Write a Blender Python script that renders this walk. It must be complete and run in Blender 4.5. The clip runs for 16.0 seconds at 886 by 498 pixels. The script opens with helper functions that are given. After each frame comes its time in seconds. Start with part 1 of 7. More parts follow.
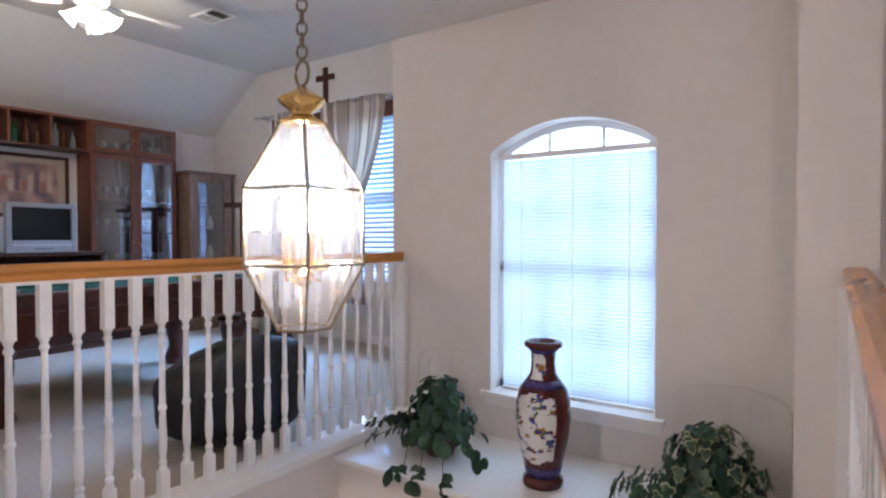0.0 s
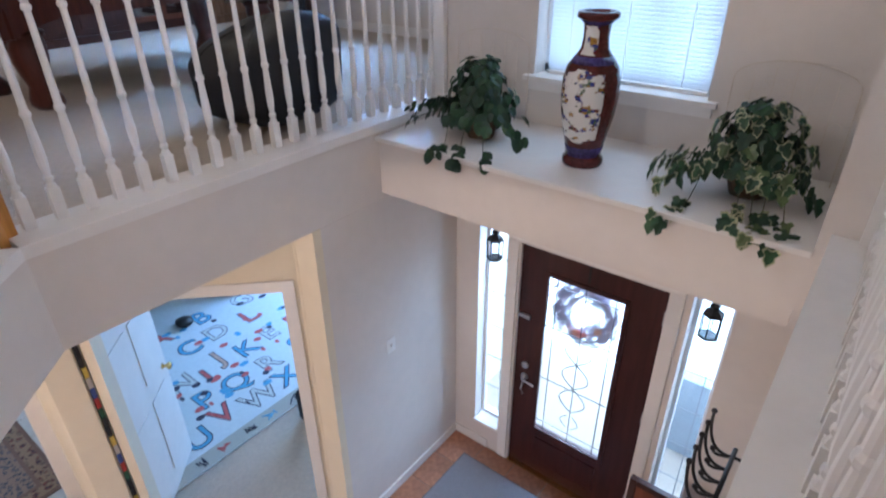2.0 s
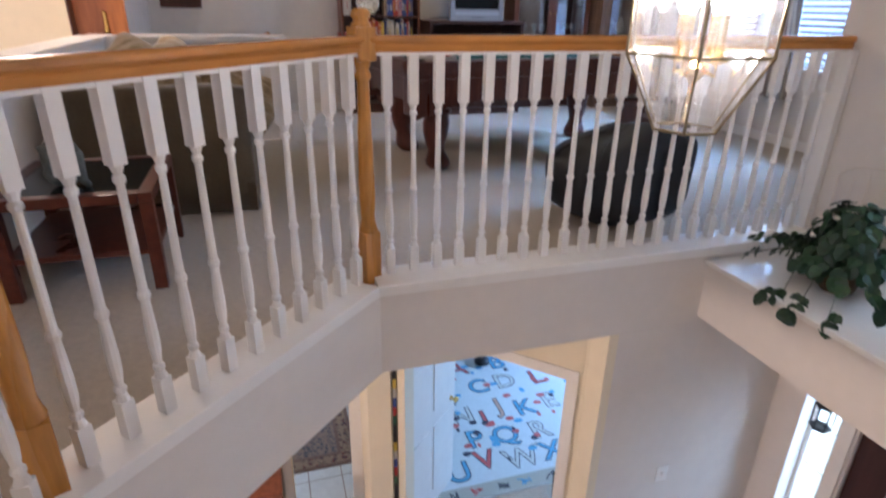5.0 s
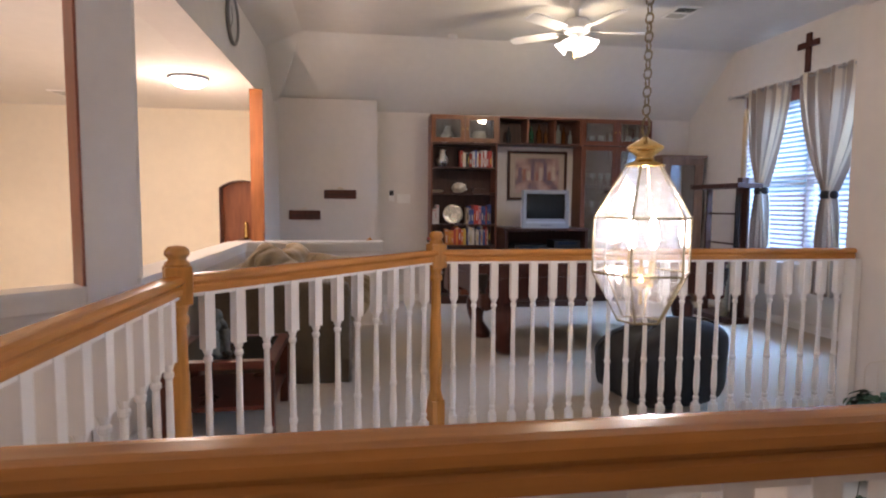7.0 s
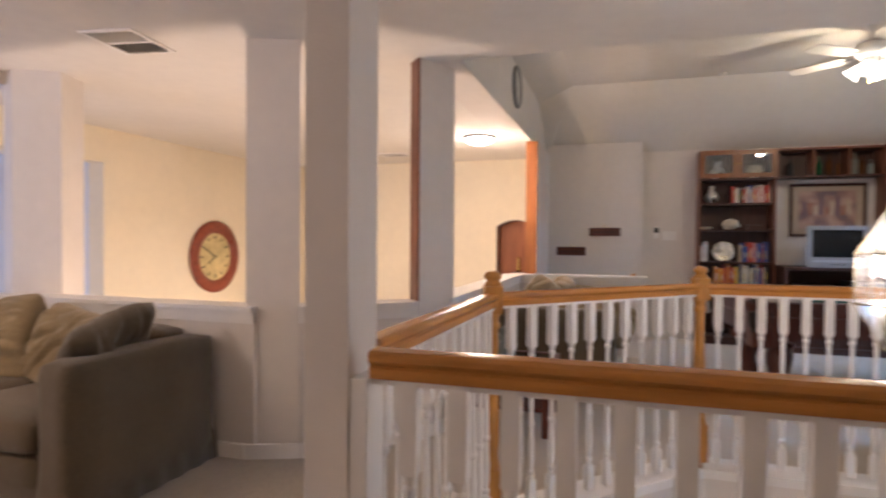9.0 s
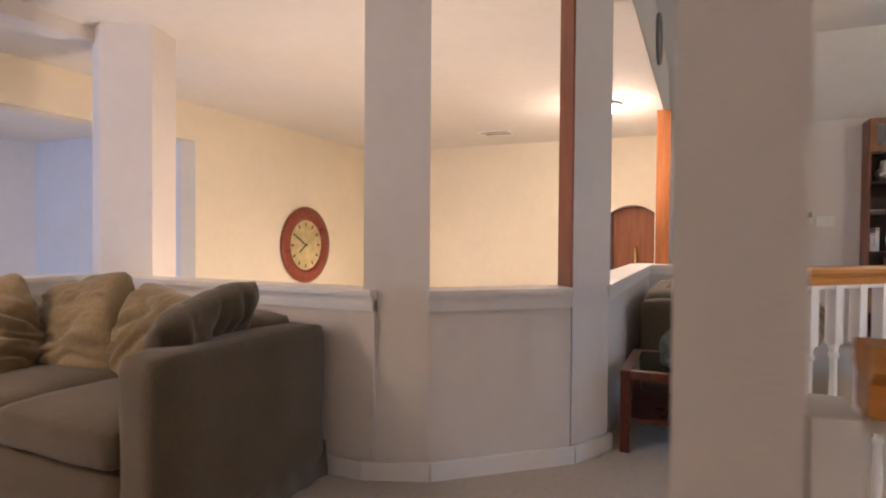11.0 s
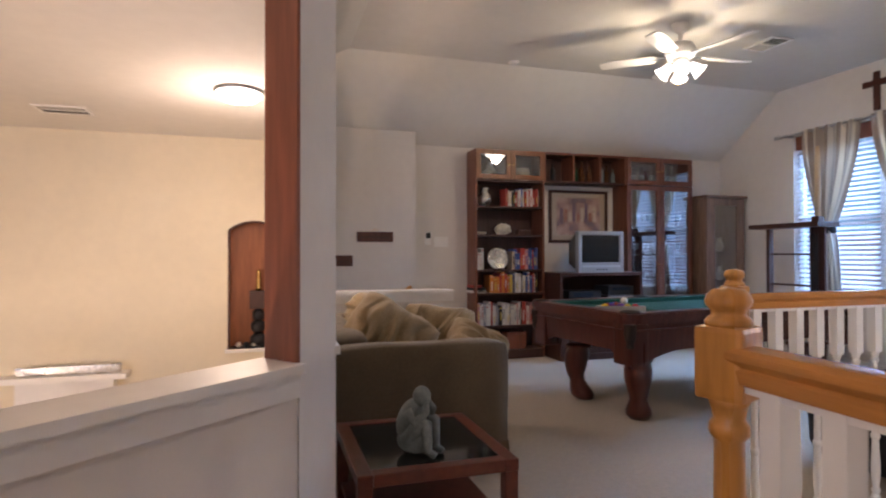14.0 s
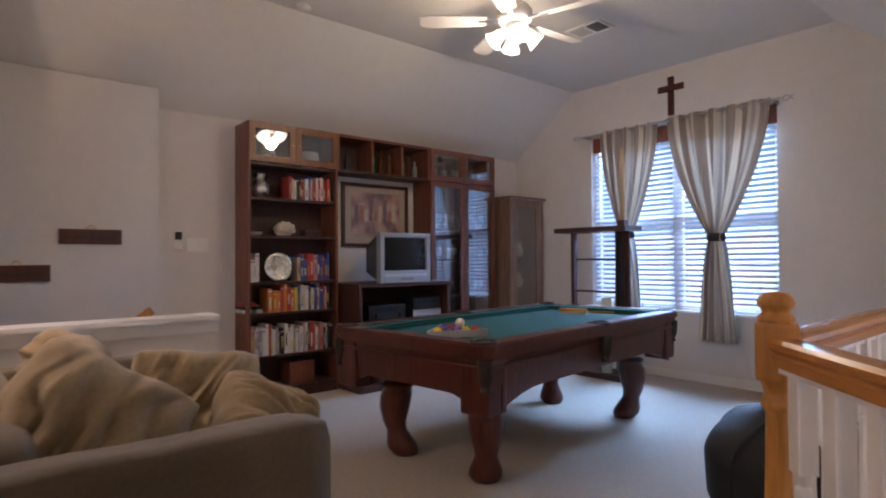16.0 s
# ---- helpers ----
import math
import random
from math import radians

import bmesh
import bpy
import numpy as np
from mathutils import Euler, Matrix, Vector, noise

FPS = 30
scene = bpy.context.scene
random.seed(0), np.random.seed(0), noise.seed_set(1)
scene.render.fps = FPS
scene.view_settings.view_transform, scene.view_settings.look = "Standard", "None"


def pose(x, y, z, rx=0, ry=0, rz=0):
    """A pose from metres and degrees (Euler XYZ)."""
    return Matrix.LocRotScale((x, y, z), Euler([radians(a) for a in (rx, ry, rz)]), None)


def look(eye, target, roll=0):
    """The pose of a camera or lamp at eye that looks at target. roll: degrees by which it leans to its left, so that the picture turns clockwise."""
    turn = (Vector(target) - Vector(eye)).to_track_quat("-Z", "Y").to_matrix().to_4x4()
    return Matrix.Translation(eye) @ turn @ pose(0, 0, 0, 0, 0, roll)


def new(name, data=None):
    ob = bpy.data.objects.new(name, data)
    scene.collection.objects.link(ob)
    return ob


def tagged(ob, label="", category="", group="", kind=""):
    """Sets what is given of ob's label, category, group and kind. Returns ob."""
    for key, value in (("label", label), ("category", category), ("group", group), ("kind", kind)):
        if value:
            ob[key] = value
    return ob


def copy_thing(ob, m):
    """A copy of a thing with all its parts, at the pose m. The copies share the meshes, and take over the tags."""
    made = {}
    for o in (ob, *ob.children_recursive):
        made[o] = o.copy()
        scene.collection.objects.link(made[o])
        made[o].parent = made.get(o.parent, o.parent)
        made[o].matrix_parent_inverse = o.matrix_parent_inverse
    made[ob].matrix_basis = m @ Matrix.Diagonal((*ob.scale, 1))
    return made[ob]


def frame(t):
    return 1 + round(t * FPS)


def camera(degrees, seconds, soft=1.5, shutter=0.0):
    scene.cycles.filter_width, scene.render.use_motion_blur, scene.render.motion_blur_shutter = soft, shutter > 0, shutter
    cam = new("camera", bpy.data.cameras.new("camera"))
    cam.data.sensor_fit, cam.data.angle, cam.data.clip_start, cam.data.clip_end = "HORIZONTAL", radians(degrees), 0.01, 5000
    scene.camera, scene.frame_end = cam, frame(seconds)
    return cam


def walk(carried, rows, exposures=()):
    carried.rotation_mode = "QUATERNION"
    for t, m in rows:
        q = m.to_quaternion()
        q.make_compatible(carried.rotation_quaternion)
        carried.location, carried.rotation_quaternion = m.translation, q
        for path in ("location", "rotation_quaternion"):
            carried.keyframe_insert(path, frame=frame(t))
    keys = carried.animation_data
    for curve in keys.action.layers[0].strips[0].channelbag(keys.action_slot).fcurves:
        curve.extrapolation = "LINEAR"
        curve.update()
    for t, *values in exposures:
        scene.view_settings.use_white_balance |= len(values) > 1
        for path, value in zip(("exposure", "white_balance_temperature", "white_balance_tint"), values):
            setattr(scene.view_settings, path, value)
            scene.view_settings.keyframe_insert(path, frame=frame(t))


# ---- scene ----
cam = camera(75.4, 16.0, soft=2.0, shutter=0.4)
PATH = [
    (0, (0.306, 0.12, 1.130), (-0.824, 1.770, 1.089), 0.0),
    (0.5, (0.25, 0.16, 1.036), (-0.953, 1.752, 0.873), -0.1),
    (1, (0.240, 0.143, 0.962), (-0.922, 1.696, 0.484), -0.3),
    (1.5, (0.252, 0.155, 0.958), (-0.868, 1.617, 0.174), -0.4),
    (2, (0.256, 0.150, 0.955), (-0.82, 1.52, -0.025), -0.4),
    (2.5, (0.256, 0.142, 0.944), (-0.81, 1.42, -0.162), -0.5),
    (3, (0.25, 0.142, 0.952), (-0.825, 1.346, -0.228), -0.5),
    (3.5, (0.241, 0.147, 0.983), (-0.923, 1.261, -0.202), -0.4),
    (4, (0.244, 0.170, 1.071), (-1.118, 1.041, -0.110), 0.6),
    (4.5, (0.240, 0.155, 1.115), (-1.329, 0.819, 0.068), 1.9),
    (5, (0.287, 0.200, 1.152), (-1.469, 0.748, 0.364), 1.0),
    (7.5, (1.129, 0.179, 1.28), (-0.858, 0.391, 1.217), 0.2),
    (8, (1.309, 0.178, 1.27), (-0.69, 0.208, 1.241), 0.1),
    (8.5, (1.43, 0.169, 1.273), (-0.556, -0.069, 1.249), 0.2),
    (9, (1.501, 0.141, 1.274), (-0.41, -0.448, 1.24), 0.4),
    (9.5, (1.440, 0.045, 1.264), (-0.353, -0.838, 1.224), 0.5),
    (12, (0.679, -0.914, 1.061), (-1.234, -1.495, 1.03), 0.3),
    (12.5, (0.595, -1.091, 1.134), (-1.39, -1.338, 1.102), 0.2),
    (13, (0.382, -1.167, 1.158), (-1.615, -1.055, 1.131), 0.3),
    (13.5, (0.067, -1.17, 1.171), (-1.889, -0.75, 1.166), -0.0),
    (14, (-0.214, -1.166, 1.191), (-2.125, -0.578, 1.211), -0.1),
    (14.5, (-0.528, -1.166, 1.204), (-2.343, -0.327, 1.228), -0.1),
    (15, (-0.843, -1.033, 1.208), (-2.565, -0.014, 1.23), -0.2),
    (15.5, (-1.227, -0.941, 1.192), (-2.847, 0.232, 1.231), -0.4),
    (16, (-1.533, -0.789, 1.211), (-3.057, 0.505, 1.244), -0.4),
]
EXPOSURES = [(0, 0.02, 5350, 16), (1.5, -0.05, 5250, 14), (5, -0.05, 5550, 16), (7.5, -0.13, 6000, 19), (9.5, -0.06, 6030, 17), (12, -0.12, 5830, 16), (14, -0.24, 5950, 18), (14.6, -0.33, 5930, 19), (16, -0.43, 6000, 22)]
walk(cam, [(t, look(eye, target, roll)) for t, eye, target, roll in PATH], EXPOSURES)

# ---------- light ----------
world = bpy.data.worlds.new("world")
scene.world = world
world.use_nodes = True
wn = world.node_tree.nodes
sky = wn.new("ShaderNodeTexSky")
sky.sky_type = 'NISHITA'
sky.sun_disc = False
sky.sun_elevation, sky.sun_rotation = radians(35), radians(200)
world.node_tree.links.new(sky.outputs[0], wn["Background"].inputs[0])
wn["Background"].inputs[1].default_value = 0.12


def lamp(name, kind, m, power, colour, size=0.1, size_y=None):
    data = bpy.data.lights.new(name, kind)
    data.energy, data.color = power, colour
    if kind == 'AREA':
        data.size = size
        if size_y:
            data.shape, data.size_y = 'RECTANGLE', size_y
    elif kind == 'SUN':
        data.angle = size
    else:
        data.shadow_soft_size = size
    ob = new(name, data)
    ob.matrix_world = m
    return ob


WARM, DAY = (1.0, 0.74, 0.52), (0.38, 0.64, 1.0)

# main levels and walls
F1, CZ = -2.893, 2.42           # lower floor, flat ceiling over the landing
YF, YG = 3.055, 4.72            # front wall of the foyer, window wall of the game room
XW, TOP = -6.55, 3.14          # bookcase wall, highest part of the hipped ceiling
XG, YS = -6.62, -5.05          # west and south walls of the great room
XE, XR = 0.25, 0.36            # edge of the stair hall before the landing, and the rail along it
FX, FY = -4.22, 2.16           # ceiling fan

# ---------- lamps ----------
lamp("fan_lamp", 'POINT', pose(FX, FY, 2.64), 29, (1.0, 0.80, 0.50), 0.07)
dome = lamp("dome_lamp", 'AREA', pose(-4.73, -1.364, CZ - 0.115), 12, WARM, 0.30)
dome.data.shape = 'DISK'
lamp("dome_glow", 'POINT', pose(-4.73, -1.33, CZ - 0.46), 38, WARM, 0.10)
lamp("lantern_lamp", 'POINT', pose(-0.724, 1.043, 1.20), 30, (1.0, 0.84, 0.68), 0.05)
# fill light for the great room, added below a rod with no known bulb
lamp("great_room_fill", 'POINT', pose(-4.72, -3.70, 0.12), 46, WARM, 0.10)
# unseen lamp added over the loft, placed by the ceiling glow and sofa shadow
lamp("unseen_loft_lamp", 'POINT', pose(1.25, -3.3, 2.02), 78, WARM, 0.10)
# unseen lamp added to warm and brighten the lower hall; no fixture is built
lamp("unseen_hall_lamp", 'POINT', pose(-1.9, -2.2, -0.75), 190, WARM, 0.12)
# daylight standing outside the game room, study and front door openings
lamp("daylight_game_room", 'AREA', look((-4.43, YG + 1.25, 2.65), (-4.2, 2.0, 0.0)), 430, DAY, 2.2, 1.4).data.spread = radians(80)
lamp("daylight_study", 'AREA', look((-4.4, YG + 0.2, -1.5), (-4.2, 2.4, -2.9)), 150, DAY, 1.8, 1.2)
lamp("daylight_door", 'AREA', look((-0.9, YF + 0.85, -0.45), (-1.0, 1.6, -2.9)), 120, (0.55, 0.76, 1.0), 1.6, 0.9)
# daylight hung inside the far room; its window is implied, not built
lamp("daylight_far_room", 'AREA', look((3.1, -6.6, 0.6), (-3, -6.6, -0.2)), 90, (0.40, 0.60, 1.0), 1.6, 2.0)
# fill light added inside the tiled passage, with no window behind it
lamp("passage_fill", 'AREA', look((-6.5, -0.1, -1.4), (-3.6, 0.3, -2.9)), 110, (0.75, 0.88, 1.0), 0.8, 1.2)


# ---------- materials ----------
def mat(name, colour, rough=0.6, metal=0.0, grain=0.0, scale=20.0, bump=0.0, stretch=(1, 1, 1), bump_scale=None, wear=0.0, emit=0.0, emit_colour=None, alpha=None, trans=0.0, ior=1.45, vary=0.0, sheen=0.0):
    m = bpy.data.materials.new(name)
    m.use_nodes = True
    nt = m.node_tree
    b = nt.nodes["Principled BSDF"]
    b.inputs["Base Color"].default_value = (*colour, 1)
    b.inputs["Roughness"].default_value = rough
    b.inputs["Metallic"].default_value = metal
    b.inputs["IOR"].default_value = ior
    b.inputs["Transmission Weight"].default_value = trans
    b.inputs["Sheen Weight"].default_value = sheen
    if emit:
        b.inputs["Emission Color"].default_value = (*(emit_colour or colour), 1)
        b.inputs["Emission Strength"].default_value = emit
    co = nt.nodes.new("ShaderNodeTexCoord")
    mp = nt.nodes.new("ShaderNodeMapping")
    mp.inputs["Scale"].default_value = stretch
    nt.links.new(co.outputs["Object"], mp.inputs[0])
    last = None
    if grain or wear or vary:
        n1 = nt.nodes.new("ShaderNodeTexNoise")
        n1.inputs["Scale"].default_value = scale
        n1.inputs["Detail"].default_value = 6
        nt.links.new(mp.outputs[0], n1.inputs[0])
        n2 = nt.nodes.new("ShaderNodeTexNoise")
        n2.inputs["Scale"].default_value = scale * 0.13
        n2.inputs["Detail"].default_value = 3
        nt.links.new(mp.outputs[0], n2.inputs[0])
        mr = nt.nodes.new("ShaderNodeMapRange")
        mr.inputs[1].default_value, mr.inputs[2].default_value = 0.3, 0.7
        mr.inputs[3].default_value, mr.inputs[4].default_value = 1 - grain, 1 + grain
        nt.links.new(n1.outputs["Fac"], mr.inputs[0])
        mr2 = nt.nodes.new("ShaderNodeMapRange")
        mr2.inputs[1].default_value, mr2.inputs[2].default_value = 0.3, 0.7
        mr2.inputs[3].default_value, mr2.inputs[4].default_value = 1 - wear, 1 + wear * 0.5
        nt.links.new(n2.outputs["Fac"], mr2.inputs[0])
        mu = nt.nodes.new("ShaderNodeMath")
        mu.operation = 'MULTIPLY'
        nt.links.new(mr.outputs[0], mu.inputs[0])
        nt.links.new(mr2.outputs[0], mu.inputs[1])
        fac = mu.outputs[0]
        if vary:
            oi = nt.nodes.new("ShaderNodeObjectInfo")
            mv = nt.nodes.new("ShaderNodeMapRange")
            mv.inputs[3].default_value, mv.inputs[4].default_value = 1 - vary, 1 + vary
            nt.links.new(oi.outputs["Random"], mv.inputs[0])
            m2 = nt.nodes.new("ShaderNodeMath")
            m2.operation = 'MULTIPLY'
            nt.links.new(fac, m2.inputs[0])
            nt.links.new(mv.outputs[0], m2.inputs[1])
            fac = m2.outputs[0]
        vm = nt.nodes.new("ShaderNodeVectorMath")
        vm.operation = 'SCALE'
        vm.inputs[0].default_value = colour
        nt.links.new(fac, vm.inputs["Scale"])
        nt.links.new(vm.outputs[0], b.inputs["Base Color"])
        rr = nt.nodes.new("ShaderNodeMapRange")
        rr.inputs[3].default_value, rr.inputs[4].default_value = max(0.02, rough - 0.08), min(1, rough + 0.08)
        nt.links.new(n2.outputs["Fac"], rr.inputs[0])
        nt.links.new(rr.outputs[0], b.inputs["Roughness"])
    if bump:
        nb = nt.nodes.new("ShaderNodeTexNoise")
        nb.inputs["Scale"].default_value = bump_scale or scale
        nb.inputs["Detail"].default_value = 5
        nt.links.new(mp.outputs[0], nb.inputs[0])
        bp = nt.nodes.new("ShaderNodeBump")
        bp.inputs["Strength"].default_value = bump
        bp.inputs["Distance"].default_value = 0.01
        nt.links.new(nb.outputs["Fac"], bp.inputs["Height"])
        nt.links.new(bp.outputs[0], b.inputs["Normal"])
    return m


WALL = mat("wall_paint", (0.72, 0.675, 0.63), 0.75, grain=0.02, wear=0.04, scale=12, bump=0.15, bump_scale=160)
CREAM = mat("cream_wall_paint", (0.78, 0.70, 0.54), 0.75, grain=0.02, wear=0.04, scale=12, bump=0.15, bump_scale=160)
CEIL = mat("ceiling_paint", (0.74, 0.71, 0.66), 0.85, grain=0.02, wear=0.03, scale=10, bump=0.3, bump_scale=120)
WHITE = mat("white_gloss_paint", (0.82, 0.80, 0.77), 0.35, grain=0.02, wear=0.04, scale=15)
CARPET = mat("beige_carpet", (0.56, 0.48, 0.385), 0.95, grain=0.16, wear=0.10, scale=260, bump=0.9, bump_scale=420, sheen=0.2)
OAK = mat("honey_oak", (0.52, 0.24, 0.055), 0.28, grain=0.22, wear=0.12, scale=40, stretch=(1, 1, 0.12), bump=0.08)
CHERRY = mat("dark_cherry_wood", (0.085, 0.024, 0.016), 0.3, grain=0.3, wear=0.2, scale=30, stretch=(1, 1, 0.1), bump=0.06)
CHERRY2 = mat("red_brown_wood", (0.20, 0.065, 0.035), 0.4, grain=0.25, wear=0.15, scale=30, stretch=(1, 1, 0.1))
BOOKWOOD = mat("brown_veneer", (0.165, 0.06, 0.034), 0.4, grain=0.25, wear=0.12, scale=35, stretch=(1, 1, 0.1))
BOOKDARK = mat("dark_veneer", (0.06, 0.024, 0.018), 0.45, grain=0.25, wear=0.12, scale=35, stretch=(1, 1, 0.1))
# sofa tone lowered to carry the shade on arms turned from the lamps
OLIVE = mat("olive_sofa_fabric", (0.110, 0.082, 0.05), 0.9, grain=0.10, wear=0.12, scale=60, bump=0.35, bump_scale=220, sheen=0.3)
# cushion tone raised and warmed to carry the lamplight falling on them
OLIVE2 = mat("olive_cushion_fabric", (0.30, 0.225, 0.125), 0.9, grain=0.10, wear=0.12, scale=60, bump=0.35, bump_scale=220, sheen=0.3)
FELT = mat("green_felt", (0.002, 0.062, 0.046), 0.95, grain=0.06, wear=0.06, scale=200, bump=0.2, bump_scale=500)
BLACK = mat("black_plastic", (0.012, 0.012, 0.014), 0.4, grain=0.1, wear=0.1, scale=30)
VINYL = mat("black_vinyl", (0.006, 0.007, 0.011), 0.6, grain=0.1, wear=0.2, scale=14, bump=0.35, bump_scale=9)
BRASS = mat("polished_brass", (0.80, 0.55, 0.20), 0.2, metal=1.0, grain=0.08, scale=60)
STEEL = mat("brushed_steel", (0.5, 0.5, 0.52), 0.35, metal=1.0, grain=0.08, scale=60)


def glassy(name, tint, rough=0.02, mixf=0.75):
    m = bpy.data.materials.new(name)
    m.use_nodes = True
    nt = m.node_tree
    b = nt.nodes["Principled BSDF"]
    b.inputs["Base Color"].default_value = (*tint, 1)
    b.inputs["Roughness"].default_value = rough
    b.inputs["IOR"].default_value = 1.45
    b.inputs["Specular IOR Level"].default_value = 0.6
    tr = nt.nodes.new("ShaderNodeBsdfTransparent")
    tr.inputs[0].default_value = (*[0.5 + 0.5 * c for c in tint], 1)
    gl = nt.nodes.new("ShaderNodeBsdfGlossy")
    gl.inputs["Roughness"].default_value = rough
    mx = nt.nodes.new("ShaderNodeMixShader")
    mx.inputs[0].default_value = 1 - mixf
    nt.links.new(tr.outputs[0], mx.inputs[1])
    nt.links.new(gl.outputs[0], mx.inputs[2])
    nt.links.new(mx.outputs[0], nt.nodes["Material Output"].inputs[0])
    return m


GLASS = glassy("clear_glass", (1, 1, 1), 0.02, 0.94)
BOOKGLASS = glassy("cabinet_glass", (0.9, 0.95, 1.0), 0.02, 0.80)


def glow(name, colour, strength):
    m = bpy.data.materials.new(name)
    m.use_nodes = True
    nt = m.node_tree
    e = nt.nodes.new("ShaderNodeEmission")
    e.inputs[0].default_value, e.inputs[1].default_value = (*colour, 1), strength
    nt.links.new(e.outputs[0], nt.nodes["Material Output"].inputs[0])
    return m


# ---------- mesh helpers ----------
def part(name, bm, material, parent=None, label="", smooth=False):
    me = bpy.data.meshes.new(name)
    bm.to_mesh(me)
    bm.free()
    for mm in (material if isinstance(material, (list, tuple)) else [material]):
        me.materials.append(mm)
    if smooth:
        me.shade_smooth()
    ob = new(name, me)
    if parent:
        ob.parent = parent
    if label:
        ob["label"] = label
    return ob


def thing(name, label, category, m=None, group="", kind=""):
    ob = new(name)
    ob.empty_display_size = 0.1
    if m is not None:
        ob.matrix_world = m
    return tagged(ob, label, category, group, kind)


def box(bm, x0, x1, y0, y1, z0, z1, bevel=0.0, m=None, mi=0):
    r = bmesh.ops.create_cube(bm, size=1)
    vs = r["verts"]
    for v in vs:
        v.co = Vector(((x0 + x1) / 2 + v.co.x * (x1 - x0), (y0 + y1) / 2 + v.co.y * (y1 - y0), (z0 + z1) / 2 + v.co.z * (z1 - z0)))
    faces = {f for v in vs for f in v.link_faces}
    if bevel:
        es = list({e for v in vs for e in v.link_edges})
        rr = bmesh.ops.bevel(bm, geom=es, offset=bevel, segments=2, profile=0.7, affect='EDGES')
        faces = set(rr["faces"]) | {f for v in rr["verts"] for f in v.link_faces}
        vs = list({v for f in faces for v in f.verts})
    if m is not None:
        for v in vs:
            v.co = m @ v.co
    for f in faces:
        f.material_index = mi
    return vs


def B(*a, **k):
    bm = bmesh.new()
    box(bm, *a, **k)
    return bm


def prism(bm, pts, z0, z1, m=None):
    """A closed outline in plan, stood up between two heights."""
    lo = [bm.verts.new((x, y, z0)) for x, y in pts]
    hi = [bm.verts.new((x, y, z1)) for x, y in pts]
    n = len(pts)
    bm.faces.new(list(reversed(lo)))
    bm.faces.new(hi)
    for i in range(n):
        bm.faces.new((lo[i], lo[(i + 1) % n], hi[(i + 1) % n], hi[i]))
    if m is not None:
        for v in lo + hi:
            v.co = m @ v.co
    return lo + hi


def lathe(bm, prof, seg=16, m=None, square=False):
    """Turns a profile of (radius, height) round the z axis."""
    rings = []
    for r, z in prof:
        rings.append([bm.verts.new((r * math.cos(2 * math.pi * (i + 0.5) / seg), r * math.sin(2 * math.pi * (i + 0.5) / seg), z)) for i in range(seg)])
    for a, b in zip(rings, rings[1:]):
        for i in range(seg):
            bm.faces.new((a[i], a[(i + 1) % seg], b[(i + 1) % seg], b[i]))
    bm.faces.new(list(reversed(rings[0])))
    bm.faces.new(rings[-1])
    vs = [v for r in rings for v in r]
    if m is not None:
        for v in vs:
            v.co = m @ v.co
    return vs


def tube(bm, pts, r, seg=8, m=None):
    """A round bar along points; r may be one radius or a list."""
    pts = [Vector(p) for p in pts]
    rs = r if isinstance(r, (list, tuple)) else [r] * len(pts)
    rings = []
    for i, p in enumerate(pts):
        d = (pts[min(i + 1, len(pts) - 1)] - pts[max(i - 1, 0)]).normalized()
        u = d.orthogonal().normalized() if abs(d.z) > 0.95 else d.cross(Vector((0, 0, 1))).normalized()
        w = d.cross(u)
        rings.append([bm.verts.new(p + rs[i] * (math.cos(2 * math.pi * k / seg) * u + math.sin(2 * math.pi * k / seg) * w)) for k in range(seg)])
    for a, b in zip(rings, rings[1:]):
        for k in range(seg):
            bm.faces.new((a[k], b[k], b[(k + 1) % seg], a[(k + 1) % seg]))
    bm.faces.new(rings[0])
    bm.faces.new(list(reversed(rings[-1])))
    vs = [v for q in rings for v in q]
    if m is not None:
        for v in vs:
            v.co = m @ v.co
    return vs


def extrude_profile(bm, prof, p0, p1, up=Vector((0, 0, 1))):
    """Sweeps a profile of (across, height) straight from p0 to p1."""
    p0, p1 = Vector(p0), Vector(p1)
    d = (p1 - p0).normalized()
    side = d.cross(up).normalized()
    upv = side.cross(d)
    a = [bm.verts.new(p0 + side * s + upv * h) for s, h in prof]
    b = [bm.verts.new(p1 + side * s + upv * h) for s, h in prof]
    n = len(prof)
    for i in range(n):
        bm.faces.new((a[i], a[(i + 1) % n], b[(i + 1) % n], b[i]))
    bm.faces.new(list(reversed(a)))
    bm.faces.new(b)


def wall(name, bm, material=None, label="painted plaster wall", category="wall"):
    bmesh.ops.recalc_face_normals(bm, faces=bm.faces)
    return tagged(part(name, bm, material or WALL), label, category, kind="structure")


def segment(bm, p, q, thick, z0, z1):
    """A stretch of wall whose near face runs from p to q, its thickness to the right of that way."""
    p, q = Vector(p), Vector(q)
    d = (q - p).normalized()
    n = Vector((d.y, -d.x)) * thick
    prism(bm, [p, q, q + n, p + n], z0, z1)




